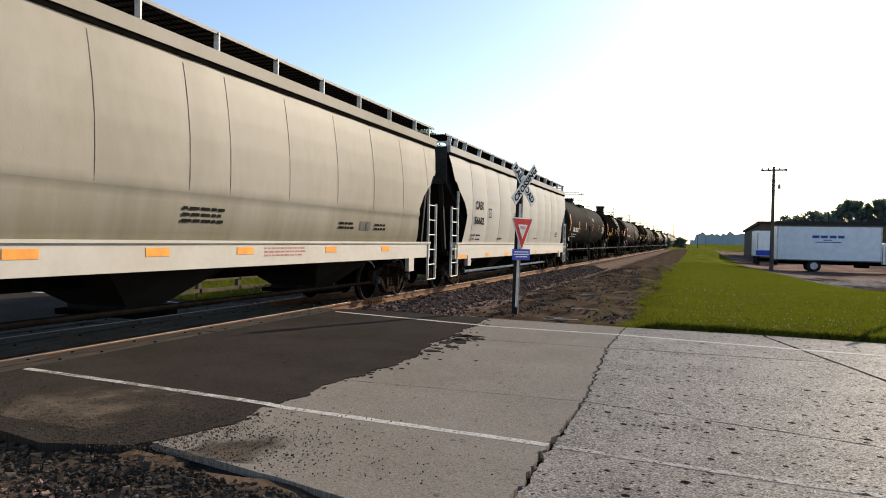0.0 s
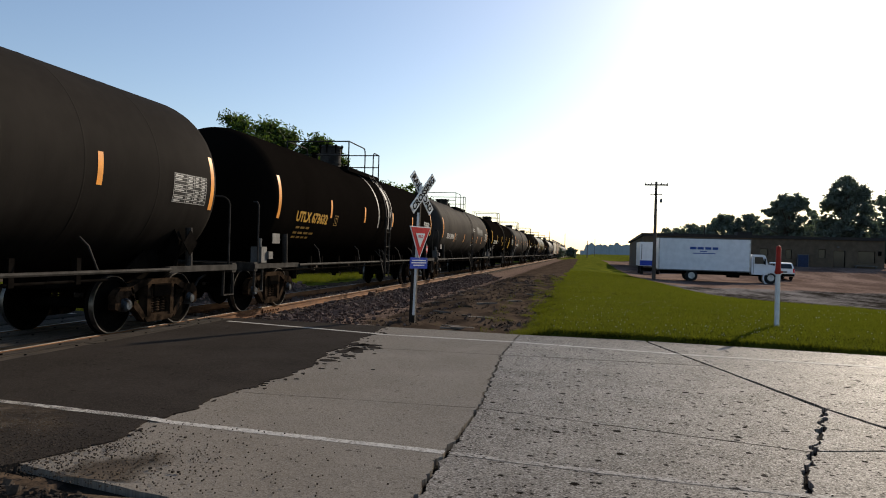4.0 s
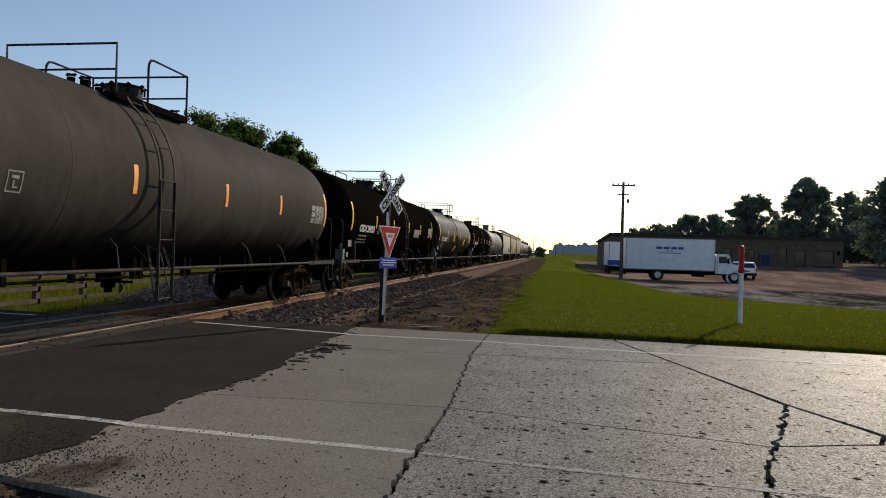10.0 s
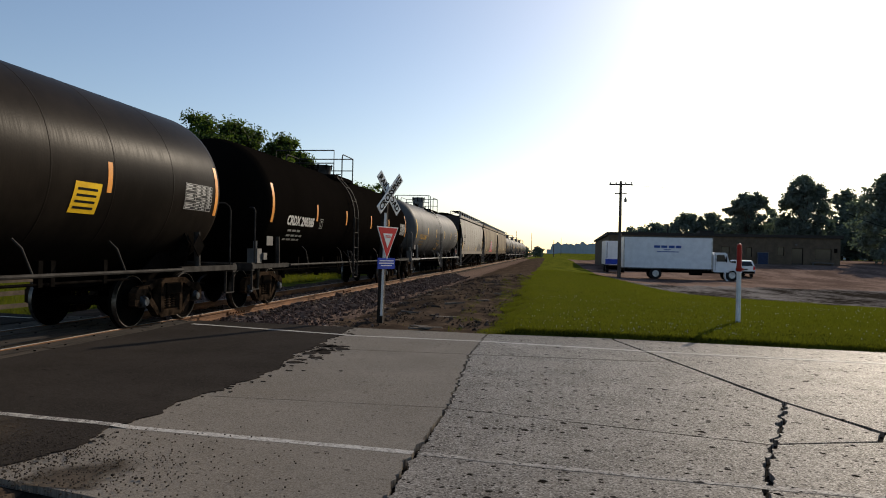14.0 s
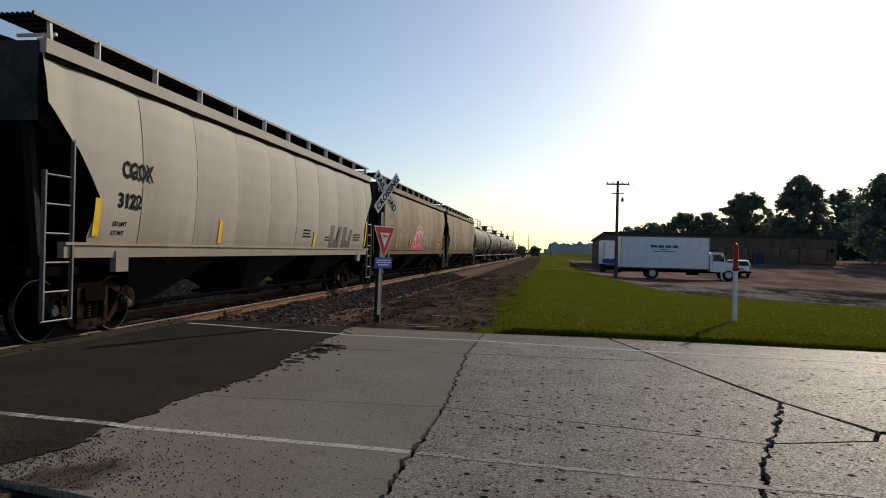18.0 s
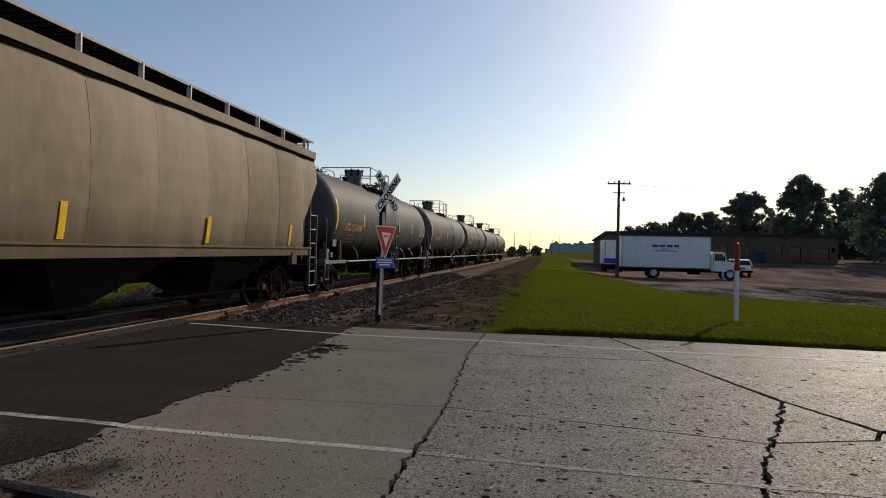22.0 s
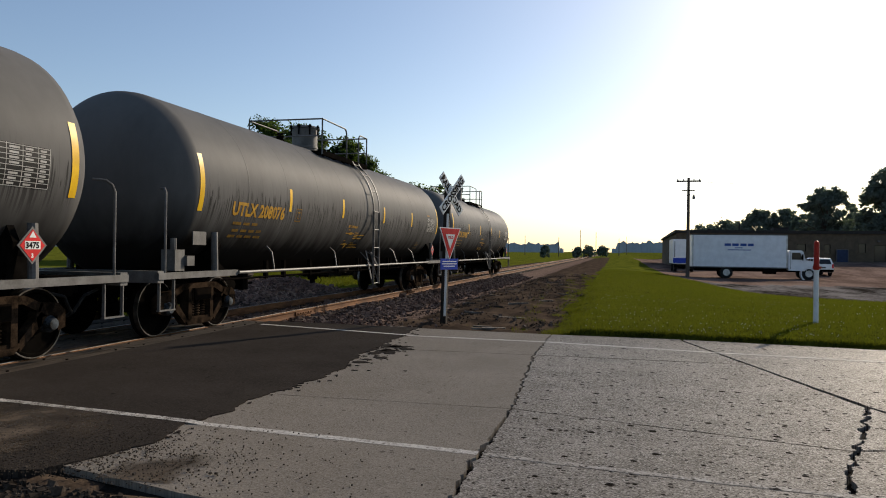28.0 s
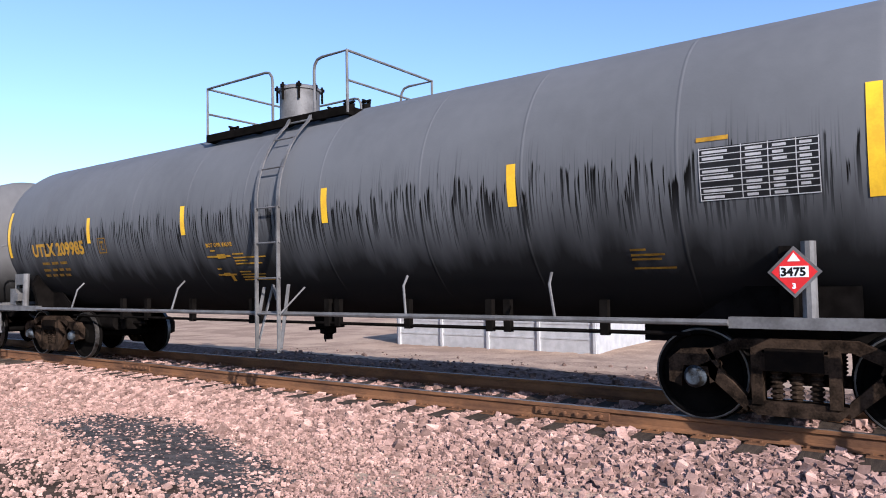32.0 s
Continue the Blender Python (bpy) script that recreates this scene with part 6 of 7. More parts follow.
def tank_style(seed, p, text, ink, **more):
    looks = {P_E.name: "grey tank car streaked with black runs", P_D.name: "dirty grey tank car streaked with black runs", P_BLACK.name: "black tank car with a glossy grimy shell", P_BLACK_OIL.name: "black tank car with wet oily spills by the ladder",
             P_CHAR.name: "charcoal tank car with a dusty shell", P_TAUPE.name: "brownish-grey tank car with a dusty shell", P_PALE.name: "pale grey tank car with a clean upper shell"}
    st = dict(kind="tank", half=9.05, seed=seed, paint=p, mark_text=text, ink=ink, fit=M_GREYPAINT if p in (P_E, P_D, P_PALE) else M_DUSTYSTEEL, label=looks[p.name] + ", yellow lettering" * (ink is M_YTEXT) + ", white lettering" * (ink is M_WTEXT))
    st.update(more)
    return st


# a swelling tag: red cloud, pale outlines, letters like loops
GRAF_A = [(-2.95, 1.4), (-2.5, 1.52), (-2.15, 1.6), (-1.95, 1.8), (-1.82, 2.0), (-1.6, 2.08), (-1.42, 2.08), (-1.3, 2.3), (-1.1, 2.47), (-0.85, 2.5), (-0.62, 2.62), (-0.35, 2.66), (-0.1, 2.58), (0.2, 2.58), (0.45, 2.5), (0.6, 2.28), (0.58, 2.0), (0.5, 1.82), (0.72, 1.7), (1.0, 1.58), (1.35, 1.42)]
GRAF_EDGE = [(-2.2, 1.5), (-1.98, 1.8), (-1.84, 2.05), (-1.45, 2.14), (-1.3, 2.36), (-1.08, 2.54), (-0.82, 2.56), (-0.6, 2.68), (-0.35, 2.72), (-0.08, 2.64), (0.22, 2.64), (0.5, 2.55), (0.67, 2.28), (0.63, 1.98), (0.58, 1.84)]
GRAF_LOOPS = [[(-1.7, 1.6), (-1.75, 1.85), (-1.5, 1.98), (-1.28, 1.85), (-1.35, 1.62)], [(-1.18, 1.62), (-1.22, 2.1), (-0.98, 2.32), (-0.8, 2.12), (-0.95, 1.92), (-0.78, 1.66)], [(-0.66, 1.68), (-0.7, 2.2), (-0.52, 2.42), (-0.4, 2.05), (-0.48, 1.7)], [(-0.3, 1.7), (-0.34, 2.3), (-0.12, 2.46), (0.05, 2.2), (-0.1, 1.98), (0.06, 1.72)], [(0.16, 1.75), (0.14, 2.3), (0.36, 2.36), (0.46, 2.1), (0.3, 1.78)]]
GRAF_TAILS = [[(0.95, 1.7), (1.1, 1.95), (1.05, 2.15), (1.25, 2.2)], [(1.2, 1.68), (1.32, 1.95), (1.5, 2.1)], [(1.4, 1.75), (1.62, 1.9), (1.58, 2.1), (1.78, 2.12)], [(1.68, 1.7), (1.8, 1.88)]]
GRAF_STROKES = [(GRAF_EDGE, 0.075, M_GRAF_BLUE, 0.027, False)] + [(q, 0.05, M_GRAF_BLUE, 0.03, True) for q in GRAF_LOOPS] + [([(y + 0.06, z + 0.05) for y, z in q[1:4]], 0.03, M_SIGNWHITE, 0.033, False) for q in GRAF_LOOPS] + [(q, 0.06, M_GRAF_BLUE, 0.03, False) for q in GRAF_TAILS]
CARS = [
    dict(kind="hopper", half=10.05, seed=1, prof=HOP_CREASED, paint=P_HOPA, sill=(0.98, 1.34), sill_paint=M_SILL, seams=(-8.6, -6.95, -5.3, -3.6, -1.97, -0.37, 0.51, 2.11, 3.8, 5.41, 7.0, 8.6), straight=True, ladder=M_WHITEPAINT, dark=M_SHADE, chutes=3, ink=M_BTEXT, label="warm white covered hopper with rounded sides and orange strips",
         mark_z=1.17, sill_marks=((-6.6, 0.42), (-4.7, 0.42), (-2.83, 0.42), (-0.88, 0.42), (0.99, 0.42), (3.69, 0.42), (6.2, 0.42)), prints=((-0.44, 1.8, 0.8, 3), (4.0, 1.72, 0.6, 2), (5.6, 1.72, 0.5, 2)), tags=(([(4.9, 1.62), (5.12, 1.62), (5.12, 1.8), (4.9, 1.8)], M_GRAF_DARK, 0.018), ([(5.18, 1.62), (5.4, 1.62), (5.4, 1.8), (5.18, 1.8)], M_GRAF_DARK, 0.018))),
    dict(kind="hopper", half=10.05, seed=2, paint=P_HOPA2, sill=(0.88, 1.33), sill_paint=M_SILL, seams=(-7.45, -5.8, -4.2, -2.6, -1.0, 0.6, 2.2, 3.8, 5.4, 7.0), straight=False, post0=-0.2, ladder=M_WHITEPAINT, dark=M_SHADE, chutes=4, ink=M_BTEXT, label="pale grey covered hopper with black lettering and a white sill", end_text=("CAEX", "56682"),
         texts=(("CAEX", -7.2, -6.34, 2.42, 2.7), ("56682", -7.29, -6.26, 1.95, 2.2), ("LD LMT", -7.48, -7.05, 1.58, 1.65), ("LT WT", -7.5, -7.15, 1.45, 1.52), ("C", -5.6, -5.52, 2.3, 2.38)), prints=((-6.98, 1.585, 0.42, 1), (-6.98, 1.455, 0.35, 1), (-2.2, 2.45, 1.0, 6), (-4.4, 1.5, 0.6, 1), (6.3, 1.85, 0.5, 3), (1.6, 1.55, 0.6, 1)), mark_z=0.9,
         sill_marks=((-8.44, 0.89), (-5.67, 0.46), (-3.08, 0.42), (-0.5, 0.42), (2.1, 0.42), (4.7, 0.42), (7.3, 0.42)), tags=tuple((q, M_BTEXT, 0.018) for q in ([(-5.7, 2.22), (-5.67, 2.22), (-5.67, 2.52), (-5.7, 2.52)], [(-5.44, 2.22), (-5.41, 2.22), (-5.41, 2.52), (-5.44, 2.52)], [(-5.7, 2.22), (-5.41, 2.22), (-5.41, 2.25), (-5.7, 2.25)], [(-5.7, 2.49), (-5.41, 2.49), (-5.41, 2.52), (-5.7, 2.52)]))),
    tank_style(3, P_CHAR, "TIMX 291022", M_WTEXT, deck="short", mark=M_ORANGE, marks=(-4.5, -1.63, 1.5, 4.75), texts=(("LD LMT    207000 LB   93850 KG", -6.85, -5.02, 1.84, 1.91), ("LT WT      79000 LB   35850 KG", -6.95, -5.1, 1.7, 1.77)), patches=((1.6, 2.3, 2.85, 3.1),)),
    tank_style(4, P_BLACK, "UTLX 673632", M_YTEXT, mark=M_ORANGE, bands=((-0.25, 0.12, M_PALEBAND), (0.9, 0.3, M_PALEBAND), (1.35, 0.06, M_PALEBAND))),
    tank_style(5, P_TAUPE, "TILX 289061", M_WTEXT, mark=M_ORANGE, marks=(-4.5, -1.6, 1.3, 3.18, 5.16), mark_z=(1.9, 2.36), reservoir=True, texts=(("CAUTION", 1.45, 1.95, 2.72, 2.79), ("NITROGEN BLANKET", 1.32, 2.0, 2.62, 2.69), ("MAXIMUM OPERATING PRESSURE FOR", 1.32, 2.3, 1.81, 1.86), ("HEATER COILS", 1.32, 1.75, 1.73, 1.78)), patches=((3.12, 4.15, 2.5, 2.95), (4.32, 5.4, 2.45, 2.82))),
    tank_style(6, P_BLACK, "TILX 291940", M_WTEXT, deck="short", stickers=((3.9, 2.04, 0.68, 0.5, 0.05), (-0.9, 2.1, 0.4, 0.3, 0.05), (1.3, 1.75, 0.4, 0.35, 0.15))),
    tank_style(7, P_TAUPE, "TIMX 291006", M_WTEXT, deck="short", mark=M_ORANGE),
    tank_style(8, P_BLACK, "CRDX 290355", M_WTEXT, patches=((2.75, 4.1, 2.05, 2.42),), patch_m=M_GREYPAINT),
    tank_style(9, P_BLACK_OIL, "TILX 293892", M_WTEXT, deck="short", mark=M_ORANGE, stickers=((-1.5, 2.27, 0.6, 0.36, 0.03), (0.1, 1.55, 0.75, 0.42, 0.2), (3.85, 2.1, 0.58, 0.46, 0.03))),
    tank_style(10, P_BLACK, "CRDX 290385", M_WTEXT, deck="short", mark=M_ORANGE),
    tank_style(11, P_PALE, "UTLX 212467", M_YTEXT, notice=True, deck="turned", reservoir=True),
    dict(kind="hopper", half=9.2, seed=12, paint=P_HOPB, sill=(1.24, 1.42), sill_paint=P_HOPB, seams=(-8.1, -6.35, -4.58, -2.8, -1.04, 0.73, 2.5, 4.28, 6.06, 7.8), straight=True, ladder=M_GREYPAINT, dark=M_SHADE, chutes=3, ink=M_BTEXT, label="grey-white covered hopper with black lettering and dark graffiti",
         end_text=("CGOX", "3122"), texts=(("CGOX", -6.95, -6.1, 2.46, 2.74), ("3122", -7.02, -6.4, 2.0, 2.24), ("LD LMT", -7.1, -6.75, 1.72, 1.79), ("LT WT", -7.12, -6.8, 1.58, 1.65)), prints=((1.2, 1.9, 0.5, 3), (3.1, 1.75, 0.4, 2), (6.2, 1.9, 0.6, 3)), strips=((-7.5, 1.55, 2.1), (-3.6, 1.5, 1.95), (2.13, 1.49, 1.92), (7.66, 1.5, 2.43)),
         tags=tuple((q, M_GRAF_DARK, 0.018) for q in ([(3.49, 1.46), (3.61, 2.15), (3.95, 2.16), (3.83, 1.46)], [(3.95, 1.46), (4.04, 1.75), (4.12, 1.75), (4.3, 1.46)], [(4.22, 1.46), (4.42, 2.12), (4.69, 2.15), (4.48, 1.46)], [(4.8, 1.46), (4.89, 2.13), (5.3, 2.16), (5.16, 1.46)],
                                                     [(5.1, 1.5), (5.14, 1.72), (5.6, 1.72), (5.56, 1.5)], [(5.48, 1.46), (5.59, 2.07), (5.9, 2.09), (5.78, 1.46)]))),
    dict(kind="hopper", half=9.5, seed=13, paint=P_HOPT, sill=(1.24, 1.42), sill_paint=P_HOPT, seams=(-8.1, -6.35, -4.58, -2.8, -1.04, 0.73, 2.5, 4.28, 6.06, 7.8), straight=True, ladder=M_GREYPAINT, dark=M_SHADE, chutes=3, ink=M_GRAF_DARK, label="tan covered hopper with rust stains and red and blue graffiti",
         end_text=("SAMX", "11450"), texts=(("SAMX", -7.34, -6.43, 2.72, 2.96), ("11450", -7.46, -6.52, 2.26, 2.5)), prints=((-7.4, 2.0, 0.9, 1), (-7.4, 1.8, 0.9, 1), (-5.2, 2.4, 0.3, 3)), strips=((-5.6, 1.5, 1.95), (-2.6, 1.7, 2.0), (2.3, 1.6, 1.95), (5.88, 1.49, 1.95), (7.8, 1.5, 2.39)), tags=tuple([([(6.4, 1.74), (6.86, 1.76), (6.88, 2.1), (6.42, 2.06)], M_SIGNWHITE, 0.018), ([(6.44, 1.8), (6.62, 1.81), (6.63, 2.04), (6.46, 2.03)], M_DECAL_BLACK, 0.021), ([(6.66, 1.81), (6.84, 1.82), (6.85, 2.06), (6.67, 2.05)], M_DECAL_BLACK, 0.021)] + [(GRAF_A, M_GRAF_RED, 0.024)]), strokes=GRAF_STROKES),
    dict(kind="hopper", half=9.5, seed=14, paint=P_HOPT, sill=(1.24, 1.42), sill_paint=P_HOPT, seams=(-8.1, -6.35, -4.58, -2.8, -1.04, 0.73, 2.5, 4.28, 6.06, 7.8), straight=True, ladder=M_GREYPAINT, dark=M_SHADE, chutes=3, ink=M_GRAF_DARK, label="tan covered hopper with long rust and dirt streaks",
         end_text=("CGEX", "1831"), texts=(("CGEX", -6.9, -6.05, 2.47, 2.75), ("1831", -7.03, -6.42, 1.97, 2.23)), prints=((-7.3, 1.9, 0.9, 2),), strips=((-7.52, 1.56, 2.02), (-4.6, 1.5, 1.95), (-1.6, 1.5, 2.0), (2.5, 1.5, 2.0), (6.8, 1.5, 2.0))),
    tank_style(15, P_D, "UTLX 210448", M_YTEXT, notice=True),
    tank_style(16, P_D, "UTLX 209430", M_YTEXT, notice=True),
    tank_style(17, P_D, "UTLX 209818", M_YTEXT, notice=True),
    tank_style(18, P_D, "UTLX 208076", M_YTEXT, notice=True),
    tank_style(19, P_E, "UTLX 209985", M_YTEXT, notice=True),
]
TRAIN = []
# how far the couplings have run in or out, in metres
SLACK = {11: 0.05, 10: -0.05, 9: -0.18, 8: -0.33, 7: -0.43, 6: -0.41, 5: -0.6, 4: -0.7, 3: -0.8, 2: -0.6, 1: -0.6}
_y = 13.98 + 9.05
for _st in CARS[::-1]:
    _spin = []
    _y -= _st["half"]
    _car = (tank_car if _st["kind"] == "tank" else hopper_car)(_st, _spin)
    _at = _y + SLACK.get(_st["seed"], 0.0)
    _car.location = (TRACK_X, _at, 0)
    TRAIN.append((_car, _at, _spin))
    _y -= _st["half"]


# ---- crossing sign ----
M_TARRED = mat("tarred_timber", (0.035, 0.028, 0.023), 0.9, 0.0, (0.018, 0.015, 0.012), 5, 8, 0.3, 20, (3, 3, 0.3))
def crossing_sign():
    m = pose(-3.47, 14.2, -0.12, 0, 1.2, 0)
    sg = thing("crossing_sign", "wooden post with white crossbuck, red yield and blue plate", "road sign", m)
    part("post", MB().box(-0.065, 0.055, -0.06, 0.06, -0.3, 2.98), M_TARRED, sg, "dark square timber post")
    part("reflective_strip", MB().box(0.005, 0.054, -0.066, -0.0605, 0.2, 2.35), M_SIGNWHITE, sg, "white reflective strip down the post")
    face = pose(0, 0, 0, 0, 0, 68)
    for ang, txt, off in ((-45, "RAIL  ROAD", -0.085), (45, "CROSSING", -0.115)):
        fm = face @ pose(0, off, 2.76) @ Matrix.Rotation(radians(-ang), 4, "Y")
        bl = part("crossbuck_blade", MB().box(-0.53, 0.53, -0.008, 0.008, -0.1, 0.1), M_SIGNWHITE, sg, "white crossbuck blade", fm)
        vs, fs = text_mesh(txt, 0.19)
        w = max(v[0] for v in vs)
        s = 0.98 / w
        part("lettering", MB().add([(v[0] * s - 0.49, -0.012, v[1] - 0.065) for v in vs], fs), M_BTEXT, bl, "black capital letters", angle=0, fix=False)
    fm = face @ pose(0, -0.09, 0)
    tri = lambda w, z0, z1: [(-w, z1), (w, z1), (0, z0)]
    yl = part("yield_plate", MB().prism(tri(0.38, 1.36, 2.06), -0.006, 0.006, "y"), M_SIGNWHITE, sg, "white-edged triangular plate", fm)
    part("yield_red", MB().prism(tri(0.345, 1.41, 2.04), -0.01, -0.0065, "y"), M_RED, yl, "red triangle")
    part("yield_center", MB().prism(tri(0.17, 1.62, 1.92), -0.014, -0.0105, "y"), M_SIGNWHITE, yl, "white centre")
    vs, fs = text_mesh("YIELD", 0.075)
    w = max(v[0] for v in vs)
    part("lettering", MB().add([(v[0] - w / 2, -0.017, v[1] + 1.83) for v in vs], fs), M_RED, yl, "red word", angle=0, fix=False)
    bp = part("blue_plate", MB().box(-0.31, 0.31, -0.006, 0.006, 1.18, 1.41), M_BLUE, sg, "blue emergency notice plate", fm)
    for z, w in ((1.34, 0.25), (1.29, 0.27), (1.24, 0.2)):
        part("print_bar", MB().box(-w, w, -0.009, -0.0065, z, z + 0.02), M_SIGNWHITE, bp)


crossing_sign()


def marker_post():
    mp = thing("marker_post", "white pipeline marker post with a red top, on grass", "marker post", pose(3.86, 15.0, float(ground_z(3.86, 15.0))))
    part("pole", MB().lathe([(-0.1, 0.05), (1.2, 0.046), (1.2, 0.0)], "z", (0, 0, 0), 16), M_SIGNWHITE, mp, "white plastic tube")
    red = mat("red_plastic", (0.42, 0.03, 0.015), 0.45, 0.0, (0.3, 0.022, 0.012), 3)
    cap = part("sleeve", MB().lathe([(1.06, 0.0), (1.06, 0.052), (1.16, 0.056), (1.17, 0.05), (1.58, 0.05), (1.62, 0.038), (1.635, 0.0)], "z", (0, 0, 0), 18), red, mp, "red plastic cap")
    part("collar", MB().lathe([(1.08, 0.05), (1.08, 0.078), (1.13, 0.078), (1.13, 0.05)], "z", (0.012, 0, 0), 14), red, cap)


marker_post()


def far_post():
    p = thing("white_post", "weathered pale post with a dark base beside the far approach", "post", pose(-13.2, 2.4, float(ground_z(-13.2, 2.4)), 0, -1.5, 0))
    part("shaft", MB().box(-0.07, 0.07, -0.07, 0.07, 0.28, 2.0), mat("weathered_pale_paint", (0.3, 0.3, 0.29), 0.8, 0.0, (0.18, 0.175, 0.165), 4), p, "worn pale paint")
    part("base", MB().box(-0.075, 0.075, -0.075, 0.075, -0.2, 0.28), M_TARRED, p, "dark tarred foot")


far_post()


def steel_bin():
    b = thing("steel_bunker", "ribbed galvanised steel bunker on the gravel yard", "bunker", pose(-18.28, -7.83, -0.78))
    part("front", MB().box(-0.04, 0, -7.2, 0, 0, 1.55), M_GALV, b, "galvanised sheet wall")
    part("side", MB().box(-4.4, -0.045, -0.04, 0, 0, 1.55), M_GALV, b, "galvanised sheet wall")
    for k in range(5):
        part("rib", MB().box(0.0, 0.07, -0.1 - 1.75 * k, -0.02 - 1.75 * k, 0, 1.58), M_GALV, b, "upright steel rib")
    for z in (0.42, 0.85, 1.3):
        part("seam_strip", MB().box(0.0, 0.02, -7.2, 0, z, z + 0.05), M_GALV, b)
    part("top", MB().box(-4.4, 0.02, -7.2, 0.02, 1.555, 1.6), M_GALV, b)


steel_bin()


# ---- vehicles and buildings across the lot ----
def wheel(parent, x, y, r=0.5, w=0.3, axis="y"):
    t = part("wheel", MB().lathe([(y - w / 2, 0.0), (y - w / 2, r * 0.8), (y - w / 2 + 0.03, r), (y + w / 2 - 0.03, r), (y + w / 2, r * 0.8), (y + w / 2, 0.0)], "y", (x, 0, r), 24), M_TYRE, parent, "black rubber tyre")
    part("rim", MB().lathe([(y - w / 2 - 0.012, 0.0), (y - w / 2 - 0.012, r * 0.2), (y - w / 2 - 0.004, r * 0.55), (y - w / 2 + 0.05, r * 0.6), (y - w / 2 + 0.05, 0.0)], "y", (x, 0, r), 18), M_WHITEPAINT, t, "white steel rim")


def box_truck():
    z = float(ground_z(10, 62))
    t = thing("box_truck", "white box truck with blue lettering parked on the lot", "truck", pose(6.4, 62.0, z))
    part("box", MB().box(0, 7.4, 0, 2.5, 0.98, 3.62), M_TRUCKWHITE, t, "white cargo box")
    part("top_trim", MB().box(-0.02, 7.42, -0.02, 2.52, 3.62, 3.7), M_GREYPAINT, t)
    part("bottom_trim", MB().box(-0.02, 7.42, -0.015, 2.515, 0.9, 0.985), M_GREYPAINT, t)
    for x in (0.0, 7.3):
        part("corner_post", MB().box(x, x + 0.1, -0.02, 0.0, 0.98, 3.62), M_WHITEPAINT, t)
    ink = mat("blue_lettering", (0.05, 0.1, 0.34), 0.5)
    b = MB()
    for x0, w in ((2.55, 0.52), (3.15, 0.5), (3.78, 0.48), (4.36, 0.45)):
        b.box(x0, x0 + w, -0.008, -0.003, 2.72, 2.93)
    part("sign_bars", b, ink, t, "blue lettering too far to read", angle=0)
    part("sign_bars", MB().box(3.35, 3.95, -0.008, -0.003, 2.53, 2.6), ink, t)
    part("sign_bars", MB().box(2.8, 4.6, -0.008, -0.003, 2.36, 2.43), ink, t)
    part("frame", MB().box(0.3, 9.2, 0.75, 1.75, 0.6, 0.9), M_STEEL, t, "dark chassis frame")
    part("tail_step", MB().box(-0.25, 0.05, 0.2, 2.3, 0.55, 0.7), M_STEEL, t)
    part("fuel_tank", MB().tube([(5.6, 0.35, 0.68), (6.6, 0.35, 0.68)], 0.26, 14), M_STEEL, t)
    cab = part("cab", MB().prism([(7.5, 0.75), (7.5, 2.35), (7.62, 2.42), (8.45, 2.42), (8.62, 2.3), (8.8, 1.62), (9.75, 1.45), (9.85, 1.3), (9.85, 0.75), (9.6, 0.7)], 0.15, 2.35, "y"), M_TRUCKWHITE, t, "white truck cab and hood")
    part("side_window", MB().prism([(7.75, 1.65), (7.75, 2.22), (8.38, 2.22), (8.58, 1.65)], 0.135, 0.149, "y"), M_GLASS, cab, "dark side window")
    part("door_seam", MB().box(7.66, 7.68, 0.138, 0.149, 0.85, 2.3), M_STEEL, cab)
    part("bumper", MB().box(9.75, 10.0, 0.1, 2.4, 0.45, 0.75), M_STEEL, t)
    part("fender", MB().lathe([(0.1, 0.55), (0.1, 0.64), (0.5, 0.64), (0.5, 0.55)], "y", (9.05, 0, 0.48), 24, False), M_TRUCKWHITE, cab)
    part("mirror", MB().box(8.5, 8.58, -0.05, 0.1, 1.6, 2.1), M_STEEL, cab)
    for x in (2.75, 9.05):
        wheel(t, x, 0.3)
        wheel(t, x, 2.2)
    # second truck behind
    q = thing("delivery_truck", "smaller white truck with a blue band, beyond the box truck", "truck", pose(6.1, 78, float(ground_z(6.5, 78)) , 0, 0, 0))
    part("box", MB().box(0, 2.3, 0, 5.2, 0.9, 3.5), M_TRUCKWHITE, q, "white cargo box")
    part("band", MB().box(0.02, 2.28, -0.01, -0.002, 0.95, 1.5), M_BLUE, q, "blue band")
    part("bumper", MB().box(0.1, 2.2, -0.3, -0.02, 0.5, 0.75), M_STEEL, q)
    part("door_frame", MB().box(0.15, 0.22, -0.02, -0.003, 1.6, 3.3), M_GREYPAINT, q)
    for x in (0.3, 2.0):
        part("wheel", MB().lathe([(x - 0.15, 0.0), (x - 0.15, 0.45), (x + 0.15, 0.45), (x + 0.15, 0.0)], "x", (0, 1.0, 0.45), 18), M_TYRE, q)
        part("wheel", MB().lathe([(x - 0.15, 0.0), (x - 0.15, 0.45), (x + 0.15, 0.45), (x + 0.15, 0.0)], "x", (0, 4.4, 0.45), 18), M_TYRE, q)


box_truck()


